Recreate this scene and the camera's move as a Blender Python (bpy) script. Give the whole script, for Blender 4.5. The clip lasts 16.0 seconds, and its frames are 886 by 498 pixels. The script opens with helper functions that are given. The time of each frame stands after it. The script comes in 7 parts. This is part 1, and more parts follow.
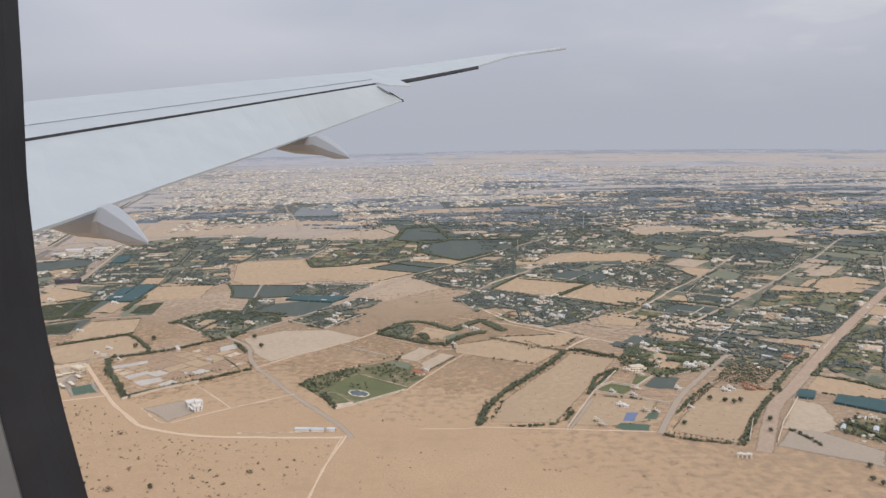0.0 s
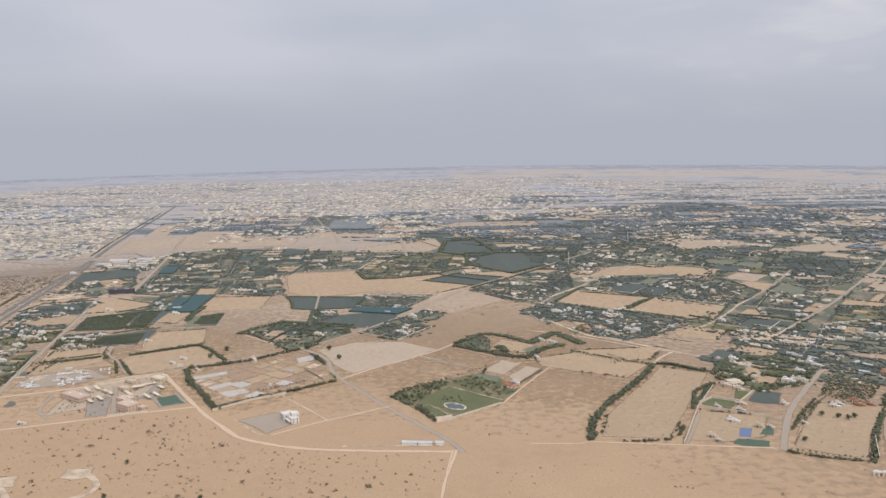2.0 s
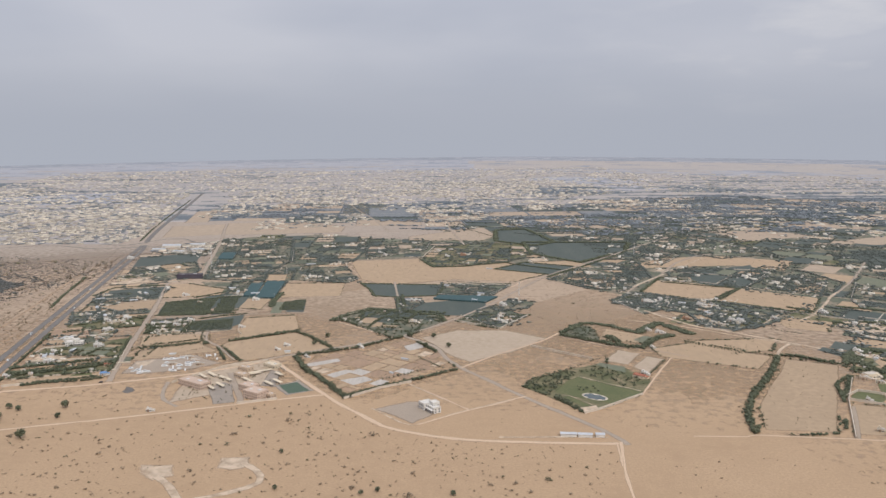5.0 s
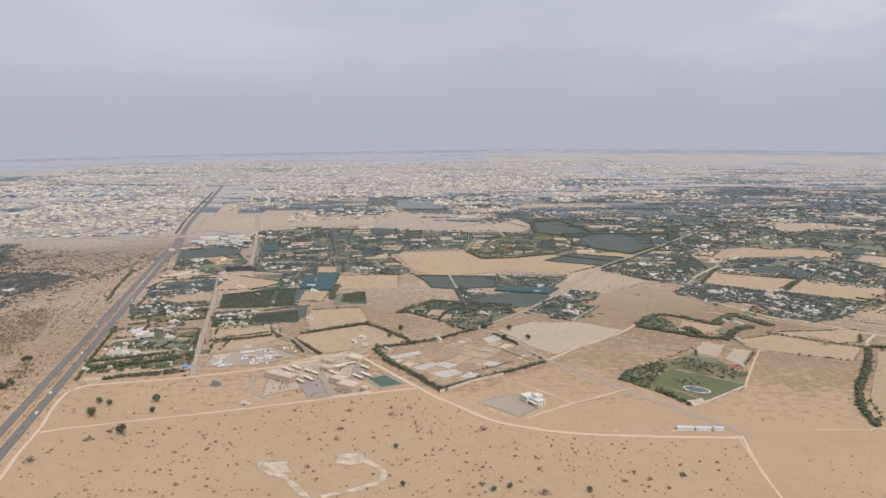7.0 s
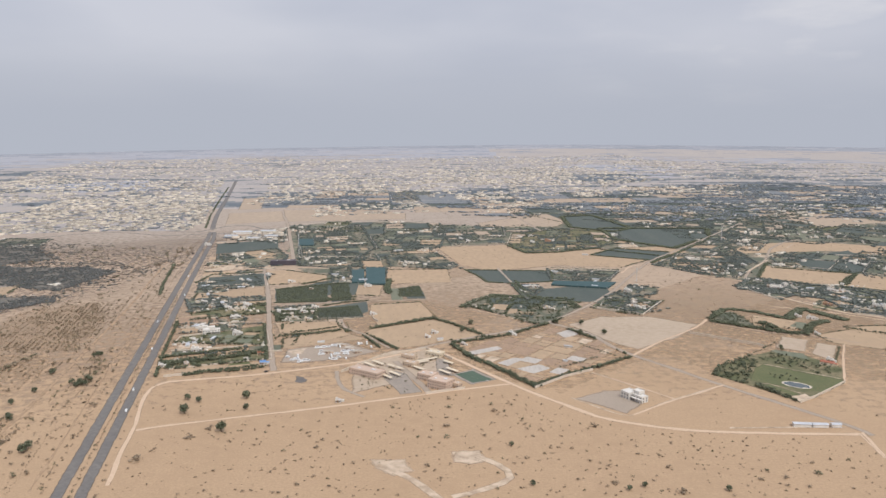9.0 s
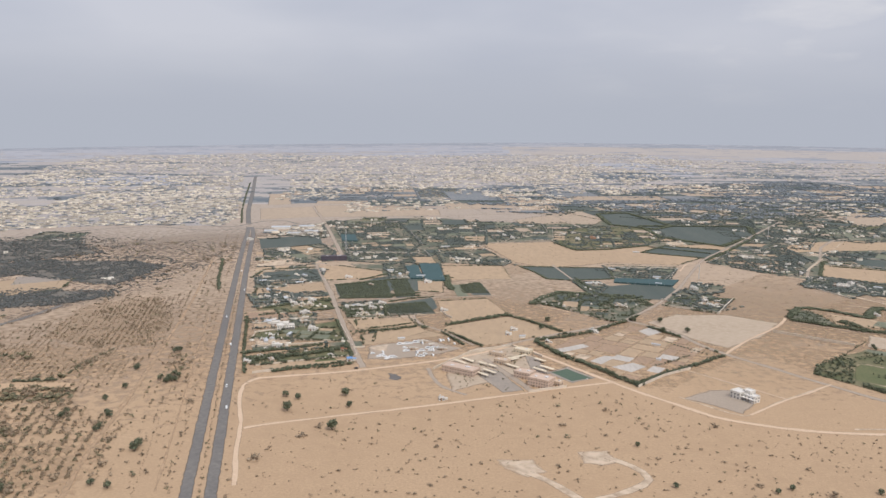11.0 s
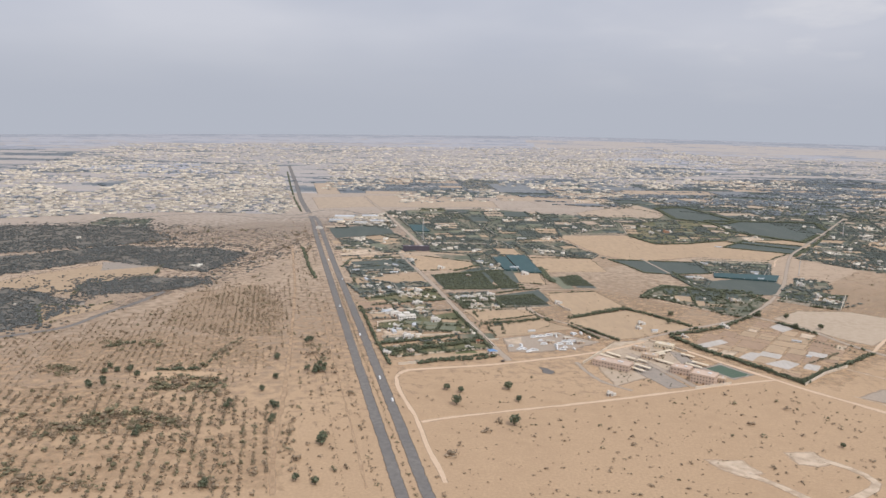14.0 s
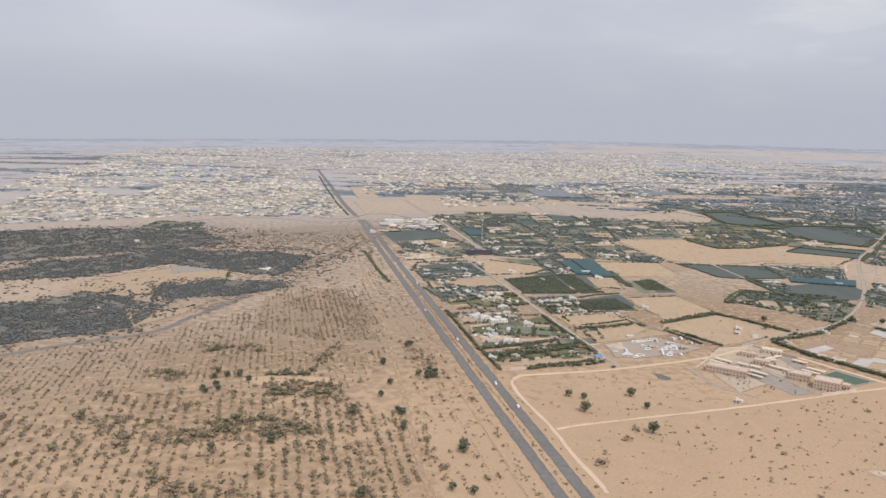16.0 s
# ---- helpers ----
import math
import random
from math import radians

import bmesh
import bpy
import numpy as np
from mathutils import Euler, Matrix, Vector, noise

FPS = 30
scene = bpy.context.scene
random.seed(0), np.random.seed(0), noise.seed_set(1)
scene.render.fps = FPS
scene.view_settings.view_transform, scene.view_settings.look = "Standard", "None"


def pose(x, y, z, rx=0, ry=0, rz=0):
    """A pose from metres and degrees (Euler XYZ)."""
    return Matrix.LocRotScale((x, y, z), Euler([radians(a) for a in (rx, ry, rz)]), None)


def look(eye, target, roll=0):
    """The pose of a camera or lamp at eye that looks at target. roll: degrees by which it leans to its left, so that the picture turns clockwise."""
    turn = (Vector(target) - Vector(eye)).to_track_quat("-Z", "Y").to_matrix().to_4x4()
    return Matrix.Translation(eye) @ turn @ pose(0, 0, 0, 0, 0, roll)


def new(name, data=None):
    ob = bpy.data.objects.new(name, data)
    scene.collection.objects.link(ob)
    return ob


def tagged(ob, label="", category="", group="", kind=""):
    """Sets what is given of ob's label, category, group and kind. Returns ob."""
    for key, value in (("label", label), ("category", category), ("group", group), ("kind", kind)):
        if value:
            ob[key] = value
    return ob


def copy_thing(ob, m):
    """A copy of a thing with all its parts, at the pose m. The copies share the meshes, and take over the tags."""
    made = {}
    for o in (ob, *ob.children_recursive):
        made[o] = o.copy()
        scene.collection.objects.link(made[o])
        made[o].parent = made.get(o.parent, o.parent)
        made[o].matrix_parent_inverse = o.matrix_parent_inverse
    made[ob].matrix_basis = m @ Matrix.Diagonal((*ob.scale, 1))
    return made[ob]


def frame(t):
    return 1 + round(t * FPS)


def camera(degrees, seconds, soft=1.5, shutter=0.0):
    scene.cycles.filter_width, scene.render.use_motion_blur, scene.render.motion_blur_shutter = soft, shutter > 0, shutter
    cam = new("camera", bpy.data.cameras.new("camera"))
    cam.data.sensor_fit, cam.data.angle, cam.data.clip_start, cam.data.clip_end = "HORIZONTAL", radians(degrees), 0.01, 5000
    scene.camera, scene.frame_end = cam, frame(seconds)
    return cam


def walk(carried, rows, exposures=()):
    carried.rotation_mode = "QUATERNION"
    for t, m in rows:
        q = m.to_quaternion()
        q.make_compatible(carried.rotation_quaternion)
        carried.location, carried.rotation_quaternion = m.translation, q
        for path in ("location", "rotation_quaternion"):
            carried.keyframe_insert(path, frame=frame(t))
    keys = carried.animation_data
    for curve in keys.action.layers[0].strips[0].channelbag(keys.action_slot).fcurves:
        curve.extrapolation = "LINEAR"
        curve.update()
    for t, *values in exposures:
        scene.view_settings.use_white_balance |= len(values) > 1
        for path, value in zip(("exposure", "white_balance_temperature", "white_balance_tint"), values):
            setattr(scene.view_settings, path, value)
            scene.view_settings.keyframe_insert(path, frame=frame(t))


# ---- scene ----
cam = camera(60.0, 16.0)
PATH = [
    (0, (11.816, 7.303, 217.72), (11.801, 9.277, 217.398), -1.0),
    (0.5, (-7.128, 10.398, 216.166), (-7.147, 12.373, 215.853), -0.7),
    (1, (-26.038, 13.597, 214.618), (-26.058, 15.574, 214.314), -0.7),
    (1.5, (-44.913, 16.893, 213.079), (-44.94, 18.871, 212.787), -0.5),
    (2, (-63.754, 20.277, 211.546), (-63.782, 22.256, 211.264), -0.7),
    (2.5, (-82.563, 23.74, 210.021), (-82.589, 25.721, 209.741), -0.7),
    (3, (-101.34, 27.276, 208.503), (-101.363, 29.256, 208.219), -0.6),
    (3.5, (-120.085, 30.876, 206.992), (-120.107, 32.855, 206.703), -0.7),
    (4, (-138.8, 34.532, 205.488), (-138.818, 36.51, 205.195), -0.0),
    (6.5, (-231.948, 53.361, 198.079), (-231.965, 55.335, 197.762), 0.0),
    (7, (-250.497, 57.18, 196.619), (-250.512, 59.154, 196.3), -0.1),
    (7.5, (-269.022, 60.998, 195.166), (-269.032, 62.973, 194.848), -0.3),
    (8, (-287.522, 64.807, 193.721), (-287.528, 66.781, 193.398), -0.3),
    (8.5, (-306.0, 68.599, 192.282), (-305.998, 70.572, 191.955), -0.1),
    (9, (-324.455, 72.365, 190.851), (-324.452, 74.338, 190.523), 0.0),
    (11.5, (-416.421, 90.529, 183.804), (-416.41, 92.501, 183.469), 0.5),
    (12, (-434.758, 93.972, 182.416), (-434.746, 95.943, 182.078), 0.5),
    (12.5, (-453.079, 97.333, 181.036), (-453.069, 99.304, 180.696), 0.6),
    (13, (-471.383, 100.603, 179.662), (-471.373, 102.573, 179.319), 0.8),
    (13.5, (-489.672, 103.774, 178.296), (-489.66, 105.744, 177.949), 1.3),
    (14, (-507.946, 106.839, 176.938), (-507.936, 108.809, 176.589), 1.3),
    (14.5, (-526.207, 109.789, 175.586), (-526.202, 111.758, 175.235), 1.0),
    (15, (-544.455, 112.616, 174.242), (-544.452, 114.585, 173.891), 1.5),
    (15.5, (-562.691, 115.312, 172.905), (-562.694, 117.283, 172.562), 1.3),
    (16, (-580.916, 117.869, 171.575), (-580.923, 119.841, 171.239), 1.3),
]
# the clip's own slight changes of exposure
EXPOSURES = [(0, -0.08), (2.5, -0.03), (4, -0.13), (6.5, -0.05), (9, 0.03), (12.5, 0.0), (16, 0.06)]
walk(cam, [(t, look(eye, target, roll)) for t, eye, target, roll in PATH], EXPOSURES)

# ---- world, sun, exposure ----
world = bpy.data.worlds.new("hazy_sky")
scene.world = world
world.use_nodes = True
SUN_ELEVATION, SUN_AZIMUTH = 52.0, 150.0   # azimuth: degrees from +y towards +x
SUN_STRENGTH, SKY_STRENGTH = 2.0, 0.10


def build_sky():
    nt = world.node_tree
    nt.nodes.clear()
    n, l = nt.nodes.new, nt.links.new
    coord, split, low, join = n("ShaderNodeTexCoord"), n("ShaderNodeSeparateXYZ"), n("ShaderNodeMath"), n("ShaderNodeCombineXYZ")
    low.operation, low.inputs[1].default_value = "MAXIMUM", 0.015
    l(coord.outputs["Generated"], split.inputs[0])
    l(split.outputs["Z"], low.inputs[0])
    l(split.outputs["X"], join.inputs["X"])
    l(split.outputs["Y"], join.inputs["Y"])
    l(low.outputs[0], join.inputs["Z"])
    sky = n("ShaderNodeTexSky")
    sky.sky_type, sky.sun_disc = "NISHITA", False
    sky.sun_elevation, sky.sun_rotation = radians(SUN_ELEVATION), radians(SUN_AZIMUTH)
    sky.dust_density, sky.air_density = 4.0, 1.0
    l(join.outputs[0], sky.inputs["Vector"])
    gain = n("ShaderNodeVectorMath")
    gain.operation, gain.inputs["Scale"].default_value = "SCALE", SKY_STRENGTH
    l(sky.outputs[0], gain.inputs[0])
    # a thin, streaky cloud sheet
    stretch = n("ShaderNodeMapping")
    stretch.inputs["Scale"].default_value = (1.3, 1.3, 4.5)
    stretch.inputs["Rotation"].default_value = (0.0, radians(6), 0.0)
    l(coord.outputs["Generated"], stretch.inputs["Vector"])
    cloud = n("ShaderNodeTexNoise")
    cloud.inputs["Scale"].default_value, cloud.inputs["Detail"].default_value, cloud.inputs["Roughness"].default_value = 1.5, 4.0, 0.5
    l(stretch.outputs[0], cloud.inputs["Vector"])
    ramp = n("ShaderNodeValToRGB")
    ramp.color_ramp.elements[0].position, ramp.color_ramp.elements[1].position = 0.38, 0.68
    ramp.color_ramp.elements[0].color, ramp.color_ramp.elements[1].color = (0.515, 0.54, 0.635, 1), (0.64, 0.65, 0.725, 1)
    l(cloud.outputs["Fac"], ramp.inputs[0])
    # dust hides the clouds low down
    dust, veil = n("ShaderNodeMapRange"), n("ShaderNodeMix")
    dust.interpolation_type = "SMOOTHSTEP"
    dust.inputs["From Min"].default_value, dust.inputs["From Max"].default_value = -0.01, 0.11
    l(split.outputs["Z"], dust.inputs["Value"])
    veil.data_type = "RGBA"
    veil.inputs["A"].default_value = (0.505, 0.538, 0.622, 1)
    l(dust.outputs[0], veil.inputs["Factor"])
    # small bright puffs higher up on one side
    puff, puff_ramp, side, puff_mix = n("ShaderNodeTexNoise"), n("ShaderNodeValToRGB"), n("ShaderNodeMapRange"), n("ShaderNodeMix")
    puff.inputs["Scale"].default_value, puff.inputs["Detail"].default_value = 5.5, 6.0
    l(stretch.outputs[0], puff.inputs["Vector"])
    puff_ramp.color_ramp.elements[0].position, puff_ramp.color_ramp.elements[1].position = 0.54, 0.76
    l(puff.outputs["Fac"], puff_ramp.inputs[0])
    side.interpolation_type = "SMOOTHSTEP"
    side.inputs["From Min"].default_value, side.inputs["From Max"].default_value = 0.05, 0.5
    l(split.outputs["X"], side.inputs["Value"])
    gate_puff = n("ShaderNodeMath")
    gate_puff.operation = "MULTIPLY"
    l(puff_ramp.outputs["Color"], gate_puff.inputs[0])
    l(side.outputs[0], gate_puff.inputs[1])
    puff_mix.data_type = "RGBA"
    puff_mix.inputs["B"].default_value = (0.74, 0.735, 0.78, 1)
    l(gate_puff.outputs[0], puff_mix.inputs["Factor"])
    l(ramp.outputs[0], puff_mix.inputs["A"])
    l(puff_mix.outputs["Result"], veil.inputs["B"])
    mix = n("ShaderNodeMix")
    mix.data_type = "RGBA"
    mix.inputs["Factor"].default_value = 0.86
    l(gain.outputs[0], mix.inputs["A"])
    l(veil.outputs["Result"], mix.inputs["B"])
    # thin cloud is brighter overhead than near the horizon
    high, up = n("ShaderNodeMapRange"), n("ShaderNodeVectorMath")
    high.inputs["From Min"].default_value, high.inputs["From Max"].default_value = 0.15, 1.0
    high.inputs["To Min"].default_value, high.inputs["To Max"].default_value = 1.0, 1.7
    l(split.outputs["Z"], high.inputs["Value"])
    up.operation = "SCALE"
    l(mix.outputs["Result"], up.inputs[0])
    l(high.outputs[0], up.inputs["Scale"])
    back, out = n("ShaderNodeBackground"), n("ShaderNodeOutputWorld")
    l(up.outputs[0], back.inputs["Color"])
    l(back.outputs[0], out.inputs["Surface"])


build_sky()
sun_light = bpy.data.lights.new("sun", "SUN")
sun_light.energy, sun_light.angle, sun_light.color = SUN_STRENGTH, radians(2.5), (1.0, 0.965, 0.925)
sun = new("sun", sun_light)
_e, _a = radians(SUN_ELEVATION), radians(SUN_AZIMUTH)
sun.matrix_world = look((math.sin(_a) * math.cos(_e) * 900, math.cos(_a) * math.cos(_e) * 900, math.sin(_e) * 900), (0, 0, 0))


# ---- materials ----
def material(name, tones, sizes=(40.0, 5.0), rough=0.9, metal=0.0, bump=0.3, bump_size=0.6, spread=(0.35, 0.65), vary=0.0, island=False, gloss=0.3, streak=None, soft=False):
    """Tones mixed by a coarse and a fine noise at the given sizes in metres; vary: brightness change from piece to piece."""
    m = bpy.data.materials.new(name)
    m.use_nodes = True
    nt = m.node_tree
    n, l = nt.nodes.new, nt.links.new
    bsdf = nt.nodes["Principled BSDF"]
    bsdf.inputs["Roughness"].default_value, bsdf.inputs["Metallic"].default_value = rough, metal
    bsdf.inputs["Specular IOR Level"].default_value = gloss
    geo = n("ShaderNodeNewGeometry")
    place = geo.outputs["Position"]
    if streak:
        turn = n("ShaderNodeMapping")
        turn.inputs["Rotation"].default_value = (0, 0, radians(streak[0]))
        turn.inputs["Scale"].default_value = (1.0, streak[1], 1.0)
        l(place, turn.inputs["Vector"])
        place = turn.outputs[0]
    colour = None
    for k, (size, tone) in enumerate(zip(sizes, tones[1:])):
        tex, ramp, mix = n("ShaderNodeTexNoise"), n("ShaderNodeValToRGB"), n("ShaderNodeMix")
        tex.inputs["Scale"].default_value, tex.inputs["Detail"].default_value = 1.0 / size, 5.0
        tex.inputs["Roughness"].default_value = 0.6
        l(place, tex.inputs["Vector"])
        ramp.color_ramp.elements[0].position, ramp.color_ramp.elements[1].position = spread
        l(tex.outputs["Fac"], ramp.inputs[0])
        mix.data_type = "RGBA"
        l(ramp.outputs["Color"], mix.inputs["Factor"])
        if colour is None:
            mix.inputs["A"].default_value = (*tones[0], 1)
        else:
            l(colour, mix.inputs["A"])
        mix.inputs["B"].default_value = (*tone, 1)
        colour = mix.outputs["Result"]
    if vary:
        hue, rand = n("ShaderNodeHueSaturation"), n("ShaderNodeMapRange")
        rand.inputs["To Min"].default_value, rand.inputs["To Max"].default_value = 1 - vary, 1 + vary
        l(geo.outputs["Random Per Island"] if island else n("ShaderNodeObjectInfo").outputs["Random"], rand.inputs["Value"])
        l(rand.outputs[0], hue.inputs["Value"])
        if colour is None:
            hue.inputs["Color"].default_value = (*tones[0], 1)
        else:
            l(colour, hue.inputs["Color"])
        colour = hue.outputs[0]
    if colour is None:
        bsdf.inputs["Base Color"].default_value = (*tones[0], 1)
    else:
        l(colour, bsdf.inputs["Base Color"])
    if bump:
        tex, b = n("ShaderNodeTexNoise"), n("ShaderNodeBump")
        tex.inputs["Scale"].default_value, tex.inputs["Detail"].default_value = 1.0 / bump_size, 4.0
        l(geo.outputs["Position"], tex.inputs["Vector"])
        b.inputs["Strength"].default_value, b.inputs["Distance"].default_value = bump, bump_size * 0.3
        l(tex.outputs["Fac"], b.inputs["Height"])
        l(b.outputs[0], bsdf.inputs["Normal"])
    if soft:
        # the soil thins out into its surroundings along the plot's rim
        edge, tex, total, fade = n("ShaderNodeAttribute"), n("ShaderNodeTexNoise"), n("ShaderNodeMath"), n("ShaderNodeMapRange")
        edge.attribute_name = "rim"
        tex.inputs["Scale"].default_value, tex.inputs["Detail"].default_value = 0.14, 8.0
        l(geo.outputs["Position"], tex.inputs["Vector"])
        total.operation = "ADD"
        l(edge.outputs["Fac"], total.inputs[0])
        l(tex.outputs["Fac"], total.inputs[1])
        fade.inputs["From Min"].default_value, fade.inputs["From Max"].default_value = 0.75, 1.3
        l(total.outputs[0], fade.inputs["Value"])
        clear, mixed = n("ShaderNodeBsdfTransparent"), n("ShaderNodeMixShader")
        l(fade.outputs[0], mixed.inputs[0])
        l(clear.outputs[0], mixed.inputs[1])
        l(bsdf.outputs[0], mixed.inputs[2])
        l(mixed.outputs[0], nt.nodes["Material Output"].inputs["Surface"])
    return m


